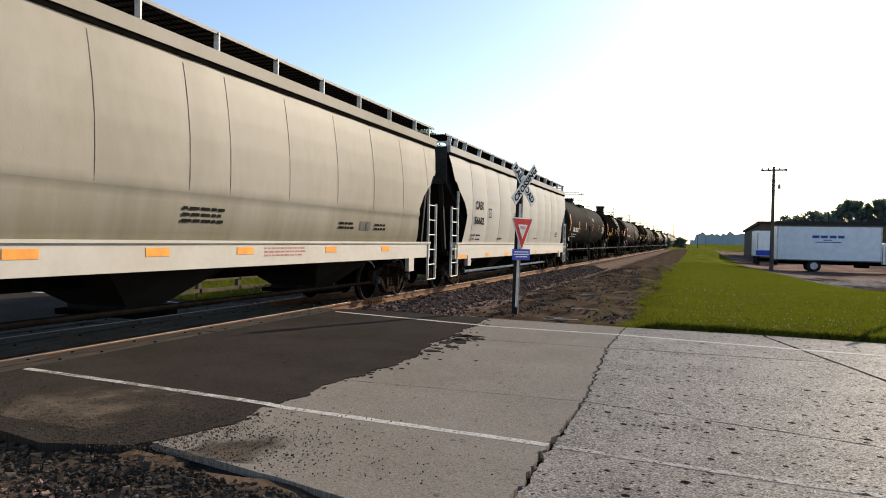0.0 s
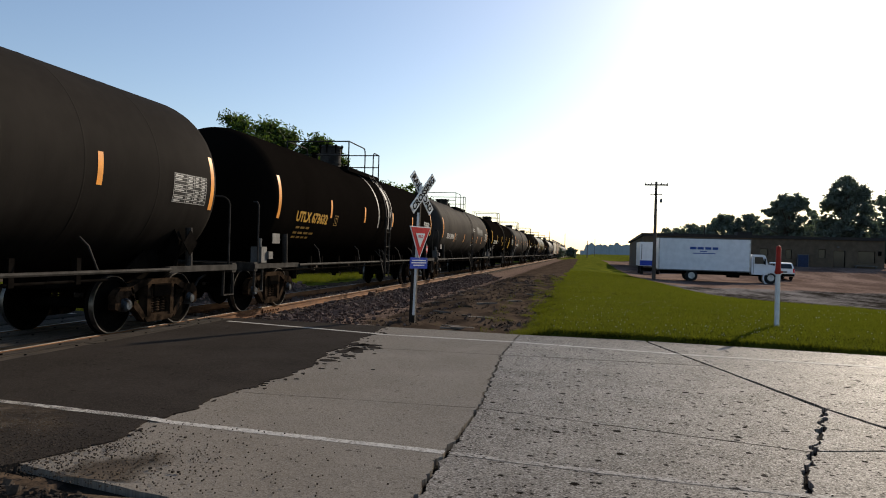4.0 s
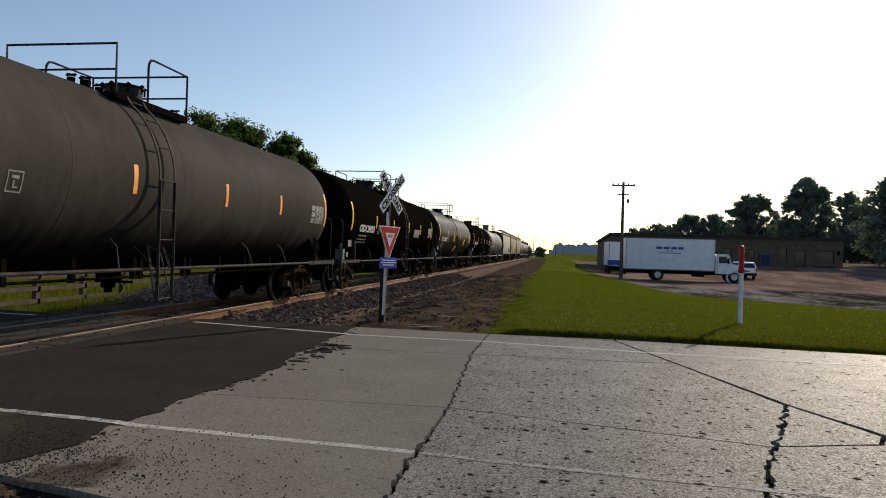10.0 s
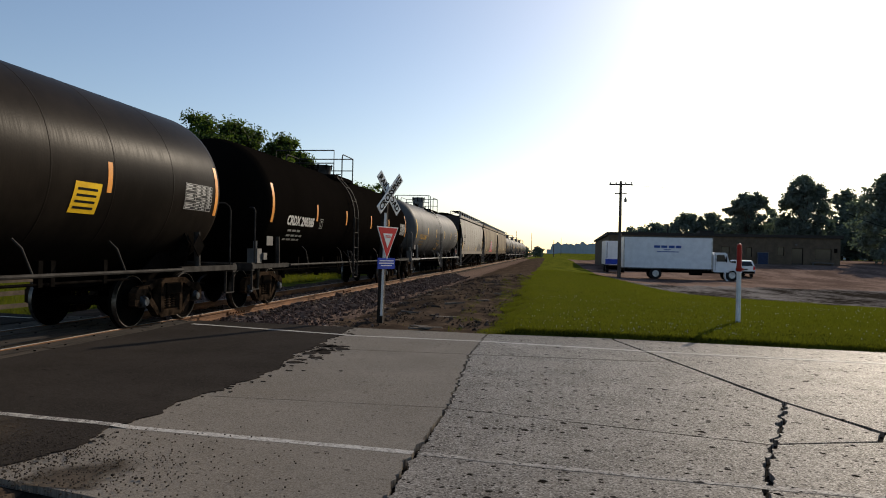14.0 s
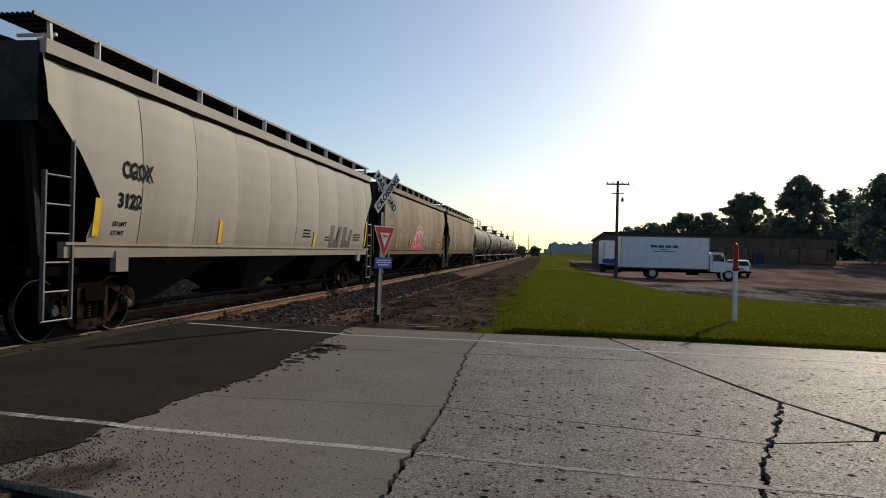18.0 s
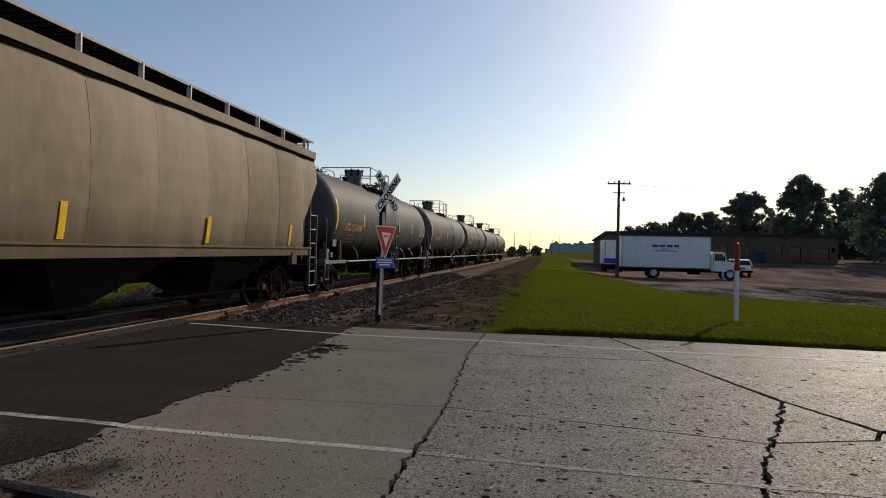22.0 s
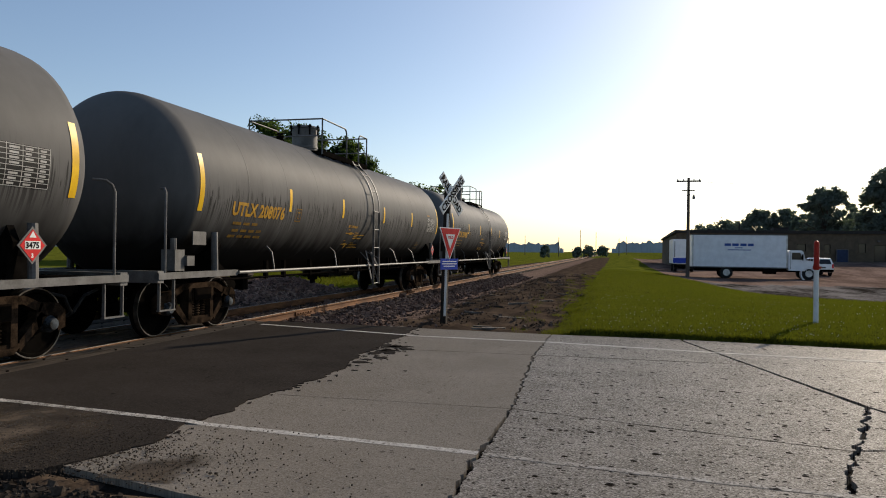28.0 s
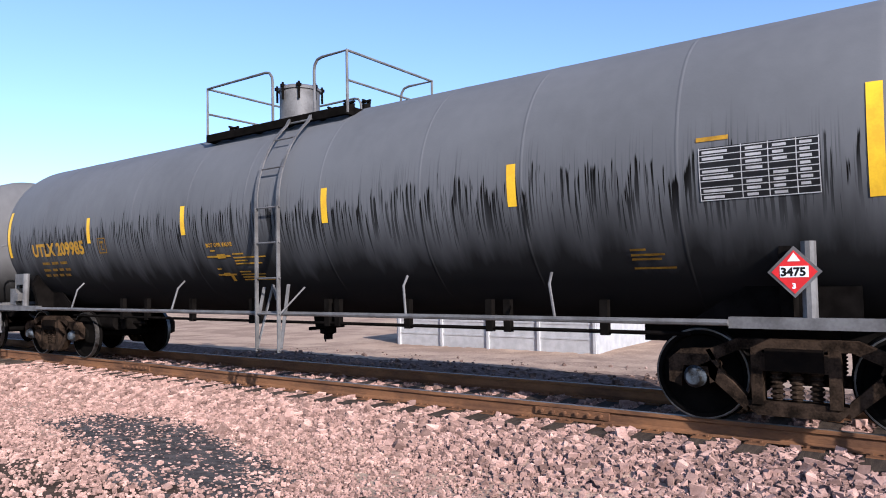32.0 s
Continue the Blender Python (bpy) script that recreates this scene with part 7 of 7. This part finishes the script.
def suv(m, label):
    """A tall estate car; its tail is at x = 0."""
    s = thing("parked_car", label, "car", m)
    part("body", MB().prism([(0, 0.45), (-0.02, 0.95), (0.02, 1.08), (3.45, 1.08), (4.4, 0.98), (4.55, 0.8), (4.55, 0.42), (4.3, 0.36), (0.2, 0.36)], 0, 1.8, "y"), M_CARPAINT, s, "white lower body")
    part("cabin", MB().add([(x, y, z) for x0, x1, y0, y1, z in ((0.02, 3.45, 0.03, 1.77, 1.08), (0.3, 2.75, 0.17, 1.63, 1.62), (0.5, 2.6, 0.25, 1.55, 1.7)) for x, y in ((x0, y0), (x1, y0), (x1, y1), (x0, y1))],
         [(3, 2, 1, 0)] + [(k + i, k + (i + 1) % 4, k + 4 + (i + 1) % 4, k + 4 + i) for k in (0, 4) for i in range(4)] + [(8, 9, 10, 11)]), M_CARPAINT, s, "white roof and pillars")
    for x0, x1, x2, x3 in ((0.2, 0.42, 1.2, 1.2), (1.3, 1.3, 2.1, 2.1), (2.2, 2.2, 2.66, 3.2)):
        for y0, y1 in ((0.02, 0.15), (1.78, 1.65)):
            part("window", MB().add([(x0, y0, 1.13), (x3, y0, 1.13), (x2, y1, 1.57), (x1, y1, 1.57)], [(0, 1, 2, 3)]), M_GLASS, s, "dark side window", angle=0)
    part("rear_window", MB().add([(0.02, 0.2, 1.14), (0.02, 1.6, 1.14), (0.26, 1.5, 1.56), (0.26, 0.3, 1.56)], [(0, 3, 2, 1)]), M_GLASS, s, "dark rear window", angle=0)
    part("bumper", MB().box(-0.12, 0.05, 0.05, 1.75, 0.42, 0.62), M_STEEL, s, "dark rear bumper")
    part("plate", MB().box(-0.045, -0.022, 0.7, 1.1, 0.74, 0.88), M_GREYPAINT, s)
    for y in (0.03, 1.63):
        part("tail_lamp", MB().box(-0.045, 0.06, y, y + 0.14, 0.75, 1.12), M_RED, s, "red tail lamp")
    for x in (0.85, 3.65):
        wheel(s, x, 0.1, 0.36, 0.22)
        wheel(s, x, 1.7, 0.36, 0.22)


suv(pose(19.75, 71.0, float(ground_z(19, 71)), 0, 0, 90), "white sport utility car parked with its tail to the road")


def building():
    z = 0.55
    b = thing("brick_building", "long low tan brick building with a flat dark roof", "building", pose(7.6, 92, z))
    L, D, H = 27.9, 26, 3.45
    openings = [(13.9, 14.9, 1.3, 2.2), (16.9, 17.6, 1.0, 2.15), (20.6, 21.4, 1.2, 2.3), (22.3, 23.6, 0.0, 2.15), (25.0, 26.9, 0.75, 2.15)]
    xs = [0.0]
    for x0, x1, z0, z1 in openings:
        part("wall", MB().box(xs[-1], x0, 0, 0.3, -0.8, H), M_BRICK, b, "tan brick wall")
        part("wall", MB().box(x0, x1, 0, 0.3, z1, H), M_BRICK, b)
        if z0 > 0.15:
            part("wall", MB().box(x0, x1, 0, 0.3, -0.8, z0), M_BRICK, b)
        xs.append(x1)
        w = part("window" if z0 > 0.15 else "door", MB().box(x0 + 0.04, x1 - 0.04, 0.16, 0.2, max(z0, 0.0), z1 - 0.04), M_GLASS, b, "dark glazed opening")
        part("frame", MB().box(x0, x0 + 0.05, 0.1, 0.2, z0, z1).box(x1 - 0.05, x1, 0.1, 0.2, z0, z1).box(x0, x1, 0.1, 0.2, z1 - 0.05, z1), M_STEEL, w)
    part("wall", MB().box(xs[-1], L, 0, 0.3, -0.8, H), M_BRICK, b)
    part("wall", MB().prism([(0.3, -0.8), (D, -0.8), (D, 2.9), (0.3, H)], 0, 0.3, "x"), M_BRICK, b, "brick side wall")
    part("wall", MB().prism([(0.3, -0.8), (D, -0.8), (D, 2.9), (0.3, H)], L - 0.3, L, "x"), M_BRICK, b)
    part("wall", MB().box(0, L, D, D + 0.3, -0.8, 2.9), M_BRICK, b)
    part("roof", MB().prism([(-0.25, H), (-0.25, H + 0.35), (D + 0.5, 3.15), (D + 0.5, 2.9)], -0.25, L + 0.25, "x"), M_ROOFDARK, b, "flat dark roof with a deep edge")
    for x, y, s, h in ((13.2, 6, 0.9, 0.9), (17.5, 8, 0.4, 0.6), (21, 5, 0.3, 0.5), (5, 9, 0.25, 0.8), (8, 4, 0.08, 1.6)):
        part("roof_unit", MB().box(x - s, x + s, y - s, y + s, H - 0.3, H + h), M_ROOFDARK, b, "roof ventilator")
    part("bench", MB().box(24.5, 27.0, -0.6, -0.2, 0.35, 0.45).box(24.6, 24.7, -0.55, -0.25, -0.2, 0.35).box(26.8, 26.9, -0.55, -0.25, -0.2, 0.35), M_GREYPAINT, b)
    box = part("vending_box", MB().box(18.15, 19.35, -0.5, -0.02, -0.2, 1.55), mat("navy_cabinet", (0.025, 0.04, 0.09), 0.5, 0.0, (0.018, 0.028, 0.06), 3), b, "navy cabinet by the wall")
    part("frame", MB().box(18.1, 18.17, -0.53, -0.5, -0.2, 1.6).box(19.33, 19.4, -0.53, -0.5, -0.2, 1.6).box(18.17, 19.33, -0.53, -0.5, 1.53, 1.6), M_GREYPAINT, box)
    part("wall_lamp", MB().box(22.6, 22.85, -0.2, -0.002, 2.5, 2.7), M_GREYPAINT, b, "small wall lamp")
    part("meter_box", MB().box(27.2, 27.5, -0.15, -0.002, 1.7, 2.2), M_STEEL, b, "dark meter box")


building()


def utility_pole(x, y, h, arm=True, name="utility_pole", label="weathered wooden utility pole with a crossarm"):
    z = float(ground_z(x, y))
    p = thing(name, label, "utility pole", pose(x, y, z))
    part("pole", MB().lathe([(-0.3, 0.16), (h, 0.1), (h, 0.0)], "z", (0, 0, 0), 12), M_POLEWOOD, p, "tapered wooden pole")
    if arm:
        part("crossarm", MB().box(-0.95, 0.95, -0.16, -0.06, h - 0.35, h - 0.23), M_POLEWOOD, p, "wooden crossarm")
        for k in (-0.85, -0.4, 0.4, 0.85):
            part("insulator", MB().lathe([(h - 0.23, 0.0), (h - 0.23, 0.05), (h - 0.1, 0.04), (h - 0.08, 0.0)], "z", (k, -0.11, 0), 8), M_GREYPAINT, p)
        part("bracket", MB().box(-0.5, 0.5, -0.14, -0.08, h - 1.1, h - 1.02), M_STEEL, p)
        part("lamp", MB().lathe([(h - 1.75, 0.0), (h - 1.75, 0.12), (h - 1.5, 0.1), (h - 1.4, 0.03), (h - 1.3, 0.0)], "z", (0.4, -0.1, 0), 12), M_GREYPAINT, p, "hanging lamp")
    return p


utility_pole(5.85, 60.0, 8.15)


def wire(name, pts, sag, r=0.012):
    b = MB()
    for (x0, y0, z0), (x1, y1, z1) in zip(pts, pts[1:]):
        b.tube([(x0 + (x1 - x0) * t, y0 + (y1 - y0) * t, z0 + (z1 - z0) * t - sag * 4 * t * (1 - t)) for t in np.linspace(0, 1, 13)], r, 5)
    tagged(new(name, mesh_of(name, b, M_STEEL)), "thin overhead cable", "cable", kind="structure")


wire("cable", [(5.85, 60, 7.35), (38, 62, 7.2)], 0.5)
wire("cable", [(31.5, 80, 6.4), (44, 82, 4.4)], 0.9, 0.03)
for k, (x, y, h) in enumerate(((1.6, 250, 6), (-7.5, 300, 10), (-14.0, 300, 11), (-40, 320, 9), (-20, 260, 7), (8, 480, 12))):
    utility_pole(x, y, h, False, "far_pole", "distant thin wooden pole")


# ---- trees ----
def leafy(m, col, name):
    """Gives leaves some light that passes through them."""
    n, l = m.node_tree.nodes, m.node_tree.links
    out, b = n["Material Output"], n["Principled BSDF"]
    tr, mx = n.new("ShaderNodeBsdfTranslucent"), n.new("ShaderNodeMixShader")
    mx.inputs[0].default_value = 0.4
    tr.inputs["Color"].default_value = (*col, 1)
    l.new(b.outputs[0], mx.inputs[1]), l.new(tr.outputs[0], mx.inputs[2]), l.new(mx.outputs[0], out.inputs[0])


leafy(M_GRASSBLADE, (0.115, 0.132, 0.0095), "grass")
leafy(M_LEAF, (0.08, 0.13, 0.018), "leaf")
leafy(M_LEAF_FAR, (0.085, 0.12, 0.065), "leaf")


def tree_mesh(seed, h, w, leaves, size, trunk=0.25, low=0.08):
    """Leaf cards gathered in clumps on a few limbs: returns trunk and crown builders."""
    rng = np.random.default_rng(seed)
    tb = MB()
    top = h * 0.62
    tb.tube([(0, 0, -0.3), (0.02 * h, 0, h * 0.2), (-0.01 * h, 0.02 * h, top)], 0, 10, radii=[h * 0.032, h * 0.024, h * 0.01])
    clumps = []
    n = int(90 + w * 9.0)
    for k in range(n):
        a = rng.uniform(0, 6.28)
        t = rng.uniform(0, 1) ** 0.85
        z = h * (low + (0.97 - low) * t) * (0.93 + 0.16 * noise.noise((2.1 * math.cos(a), 2.1 * math.sin(a), seed + 0.5)))
        prof = math.sqrt(max(0.06, 1 - abs((t - 0.42) / 0.64) ** 2.4))
        lobe = 0.9 + 0.55 * noise.noise((1.3 * math.cos(a) + seed, 1.3 * math.sin(a), 3.2 * t)) + 0.22 * noise.noise((3.5 * math.cos(a), 3.5 * math.sin(a) + seed, 7 * t))
        r = w * 0.5 * prof * lobe * (rng.uniform(0.74, 1.0) if k % 3 else math.sqrt(rng.uniform(0.0, 0.6)))
        c = (r * math.cos(a), r * math.sin(a), z)
        clumps.append((c, w * (rng.uniform(0.05, 0.1) if k % 3 else rng.uniform(0.1, 0.15))))
        if k % 4 == 0:
            tb.tube([(0, 0, max(h * 0.1, c[2] * 0.55)), (c[0] * 0.5, c[1] * 0.5, c[2] * 0.8), c], 0, 6, radii=[h * 0.011, h * 0.007, h * 0.003])
    C = np.array([c for c, _ in clumps])
    R = np.array([r for _, r in clumps])
    pick = rng.choice(len(C), leaves, p=R ** 2 / (R ** 2).sum())
    d = rng.normal(0, 1, (leaves, 3))
    d /= np.linalg.norm(d, axis=1)[:, None]
    reach = rng.uniform(0.15, 1.25, leaves) ** 0.75
    p = C[pick] + d * (R[pick] * reach)[:, None] * np.array([1, 1, 0.8])
    u = rng.normal(0, 1, (leaves, 3))
    u /= np.linalg.norm(u, axis=1)[:, None]
    v = np.cross(u, d + rng.normal(0, 0.5, (leaves, 3)))
    v /= np.linalg.norm(v, axis=1)[:, None] + 1e-9
    s = (size * rng.uniform(0.55, 1.35, leaves) * np.where(reach < 0.55, 1.8, 1.0))[:, None]
    q = np.stack([p - u * s, p - v * s * 0.55, p + u * s, p + v * s * 0.55], 1)
    me = bpy.data.meshes.new("crown")
    me.from_pydata(q.reshape(-1, 3).tolist(), [], np.arange(leaves * 4).reshape(-1, 4).tolist())
    return tb, me


def tree(seed, az, dist, h, w, leaves=9000, size=0.22, leaf=None, label="broad leafy deciduous tree in full leaf"):
    x, y = -dist * math.sin(radians(az)), dist * math.cos(radians(az))
    t = thing("tree", label, "tree", pose(x, y, float(ground_z(x, y)), 0, 0, seed * 37 % 360))
    tb, me = tree_mesh(seed, h, w, leaves, size)
    me.materials.append(leaf or M_LEAF)
    part("trunk", tb, M_BARK, t, "rough brown trunk and limbs")
    part("crown", me, M_LEAF, t, "dense crown of green leaves")


for seed, az, dist, h, w, n in ((1, 26.3, 74, 14.6, 11.5, 26000), (2, 22.2, 76, 12.8, 9, 18000), (3, 29.6, 80, 13.0, 10, 14000), (4, 19.4, 82, 10.6, 7.5, 13000), (5, 17.3, 86, 9.6, 7, 11000), (6, 15.2, 90, 9.6, 8, 11000), (7, 13.2, 92, 8.6, 6.5, 9000), (10, 18.4, 56, 5.0, 5.0, 6000), (22, 16.4, 58, 4.2, 5.0, 6000), (23, 14.4, 62, 4.0, 5.0, 5000), (8, 33.5, 80, 13.5, 12, 12000), (9, 24.5, 66, 8.5, 8, 9000)):
    tree(seed, az, dist * 1.22, h * 1.24, w * 1.3, int(n * 2.2), 0.2)
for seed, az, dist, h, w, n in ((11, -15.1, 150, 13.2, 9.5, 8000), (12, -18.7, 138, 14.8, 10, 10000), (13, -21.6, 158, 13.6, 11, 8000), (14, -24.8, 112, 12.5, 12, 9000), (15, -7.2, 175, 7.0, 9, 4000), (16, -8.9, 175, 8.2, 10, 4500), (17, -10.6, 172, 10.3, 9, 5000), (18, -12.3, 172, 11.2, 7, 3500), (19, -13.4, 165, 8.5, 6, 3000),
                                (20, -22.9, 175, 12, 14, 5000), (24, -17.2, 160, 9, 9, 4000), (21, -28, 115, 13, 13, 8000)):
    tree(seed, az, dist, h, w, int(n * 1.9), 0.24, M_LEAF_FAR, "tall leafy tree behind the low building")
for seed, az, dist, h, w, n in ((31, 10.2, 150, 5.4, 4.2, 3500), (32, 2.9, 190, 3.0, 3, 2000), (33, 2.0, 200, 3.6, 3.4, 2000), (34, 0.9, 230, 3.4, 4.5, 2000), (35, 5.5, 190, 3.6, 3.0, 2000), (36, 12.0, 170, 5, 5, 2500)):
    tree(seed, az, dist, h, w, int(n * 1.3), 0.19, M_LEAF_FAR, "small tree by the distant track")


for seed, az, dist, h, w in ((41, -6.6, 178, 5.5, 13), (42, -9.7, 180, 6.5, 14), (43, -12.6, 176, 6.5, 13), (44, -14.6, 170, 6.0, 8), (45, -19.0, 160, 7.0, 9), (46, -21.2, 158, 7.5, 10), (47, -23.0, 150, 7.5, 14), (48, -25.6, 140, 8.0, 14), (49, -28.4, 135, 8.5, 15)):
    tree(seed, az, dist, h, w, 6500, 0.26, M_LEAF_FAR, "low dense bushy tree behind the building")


def treeline():
    """Far woods round the horizon, distance haze painted into their pale colour."""
    m = mat("haze_tinted_woods", (0.3, 0.34, 0.35), 0.95, 0.0, (0.25, 0.29, 0.3), 0.02, 6)
    rng = np.random.default_rng(8)
    b = MB()
    for a0, a1, r, h in ((4, 60, 1050, 14), (-4.2, 0.2, 1250, 20), (-70, -6, 900, 14), (60, 150, 900, 15)):
        n = int(abs(a1 - a0) * 7)
        rows = [[], [], []]
        for k in range(n + 1):
            a = radians(a0 + (a1 - a0) * k / n)
            hh = h * (0.75 + 0.5 * abs(noise.noise((k * 0.23, r, 0))) + 0.25 * rng.random()) * (1 if 2 < k < n - 2 else 0.4)
            for row, (rr, z) in zip(rows, ((r, -2), (r + 10, hh), (r + 40, hh * 0.5))):
                row.append((-rr * math.sin(a), rr * math.cos(a), z))
        b.grid(rows)
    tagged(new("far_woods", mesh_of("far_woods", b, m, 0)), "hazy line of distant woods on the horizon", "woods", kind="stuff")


treeline()


# ---- beyond the track: shed, tie stacks, parked things ----
def shed():
    z = float(ground_z(-32, 66)) - 0.05
    s = thing("metal_shed", "pale blue metal shed with a low blue roof", "shed", pose(-38.2, 65.5, z, 0, 0, 14))
    part("wall", MB().box(0, 13.2, 0, 8.5, 0, 3.5), M_SHEDWALL, s, "pale blue ribbed siding")
    part("roof", MB().prism([(-0.5, 3.44), (4.25, 4.95), (9.0, 3.44), (9.0, 3.56), (4.25, 5.1), (-0.5, 3.56)], -0.35, 13.5, "x"), M_SHEDROOF, s, "blue-grey metal roof")
    part("gable", MB().prism([(0, 3.5), (4.25, 4.9), (8.5, 3.5)], 0.0, 0.15, "x"), M_SHEDWALL, s)
    part("door", MB().box(-0.03, -0.004, 2.4, 5.3, 0, 2.9), M_SHEDWALL, s)
    part("overhead_door", MB().box(8.9, 12.6, -0.03, -0.005, 0.0, 2.8), M_GREYPAINT, s, "grey overhead door")
    part("chimney", MB().tube([(12.0, 2.7, 4.1), (12.0, 2.7, 6.0)], 0.12, 8), M_GREYPAINT, s)
    for k in range(24):
        part("rib", MB().box(0.25 + 0.52 * k, 0.29 + 0.52 * k, -0.03, -0.001, 0.05, 3.44), M_SHEDWALL, s) if 0.25 + 0.52 * k < 8.7 else None


shed()
suv(pose(-33.4, 60.5, float(ground_z(-31, 61)), 0, 0, 8), "white car parked on grass beside the shed")


def loader():
    t = thing("yellow_loader", "small yellow machine parked by the shed", "machine", pose(-31.6, 64.0, float(ground_z(-31, 64))))
    part("cab", MB().prism([(0, 0.6), (0, 2.4), (1.6, 2.4), (1.8, 1.5), (2.4, 1.4), (2.4, 0.6)], 0, 1.5, "y"), M_MACHINE, t, "yellow cab")
    part("window", MB().box(0.3, 1.4, -0.02, -0.004, 1.5, 2.2), M_GLASS, t)
    for x in (0.5, 1.9):
        wheel(t, x, 0.1, 0.4, 0.25)


loader()


def camper():
    t = thing("camper", "white camper trailer parked by the shed", "camper", pose(-29.6, 62.0, float(ground_z(-29, 62))))
    part("body", MB().prism([(0, 0.5), (0, 2.3), (0.3, 2.5), (4.0, 2.5), (4.6, 1.9), (4.6, 0.5)], 0, 2.2, "y"), M_TRUCKWHITE, t, "white trailer shell")
    part("window", MB().box(0.8, 1.7, -0.02, -0.004, 1.4, 1.9), M_GLASS, t)
    part("stripe", MB().box(0.05, 4.55, -0.015, -0.004, 0.9, 1.0), M_GREYPAINT, t)
    wheel(t, 2.2, 0.1, 0.35, 0.2)


camper()


def tie_stack(x, y, rows, cols, seed, turn):
    rnd = random.Random(seed)
    z = float(ground_z(x, y))
    s = thing("tie_stack", "untidy stack of old dark railway ties", "timber stack", pose(x, y, z, 0, 0, turn), group="stacks of old ties")
    me = shared("old_tie", M_OLDTIE, lambda q: q.box(-1.3, 1.3, -0.11, 0.11, 0, 0.17))
    for r in range(rows):
        for c in range(cols - r // 3):
            part("old_tie", me, M_OLDTIE, s, m=pose(rnd.uniform(-0.25, 0.25), 0.26 * c + 0.1 * (r % 2) + rnd.uniform(-0.03, 0.03), 0.18 * r - 0.02, rnd.uniform(-8, 8), rnd.uniform(-6, 6), rnd.uniform(-16, 16)))


for k in range(10):
    tie_stack(-17.2 + 0.58 * k + 0.5 * math.sin(k * 2.3), 39.5 + 2.2 * k, (11, 9, 11, 10, 12, 10, 11, 9, 10, 8)[k], 8, k, 20 + 9 * math.sin(k * 1.7))


def fence():
    f = thing("wooden_fence", "dark wooden rail fence in tall grass", "fence", pose(-14.5, 13.8, -0.6))
    for k in range(7):
        part("post", MB().box(-0.07, 0.07, 2.0 * k - 0.07, 2.0 * k + 0.07, -0.2, 1.15), M_FENCE, f)
    for k in range(6):
        for z in (0.3, 0.65, 1.0):
            part("rail", MB().box(0.07, 0.11, 2.0 * k - 0.05, 2.0 * k + 2.05, z - 0.06, z + 0.06), M_FENCE, f)


fence()


def hydrant():
    h = thing("fire_hydrant", "yellow fire hydrant in the grass beyond the road", "hydrant", pose(-16.5, 13.7, -0.75))
    part("barrel", MB().lathe([(0, 0.16), (0.06, 0.16), (0.07, 0.11), (0.6, 0.11), (0.62, 0.14), (0.68, 0.14), (0.78, 0.08), (0.8, 0.03), (0.86, 0.03), (0.86, 0.0)], "z", (0, 0, 0), 16), M_MACHINE, h, "yellow iron barrel")
    part("nozzle", MB().tube([(0, -0.2, 0.5), (0, 0.2, 0.5)], 0.05, 10), M_MACHINE, h)
    part("nozzle", MB().tube([(0, 0, 0.45), (0.2, 0, 0.45)], 0.06, 10), M_MACHINE, h)


hydrant()


# ---- what moves: the train rolls towards the camera and past it ----
ROLL = [(0.0, 325.6), (4.0, 282.15), (9.0, 228.2), (13.0, 185.2), (19.0, 120.5), (23.0, 76.0), (28.0, 21.8), (30.0, 0.0), (32.0, -22.03)]


def rolled(t):
    """Smooth way along the track at t, through the rows above."""
    ts, ss = np.array([r[0] for r in ROLL]), np.array([r[1] for r in ROLL])
    sl = np.gradient(ss, ts)
    i = int(np.clip(np.searchsorted(ts, t, "right") - 1, 0, len(ts) - 2))
    h = ts[i + 1] - ts[i]
    u = (t - ts[i]) / h
    return float((2 * u ** 3 - 3 * u ** 2 + 1) * ss[i] + (u ** 3 - 2 * u ** 2 + u) * h * sl[i] + (-2 * u ** 3 + 3 * u ** 2) * ss[i + 1] + (u ** 3 - u ** 2) * h * sl[i + 1])


def motions():
    steps = [k * 0.5 for k in range(65)]
    for car, y, spin in TRAIN:
        walk(car, [(t, pose(TRACK_X, y + rolled(t), 0)) for t in steps])
    for car, y, spin in TRAIN[:4]:
        for axle, at in spin:
            rows = []
            for k in range(32 * FPS + 1):
                t = k / FPS
                rows.append((t, at @ pose(0, 0, 0, math.degrees(-rolled(t) / 0.457) % 360, 0, 0)))
            walk(axle, rows)


motions()
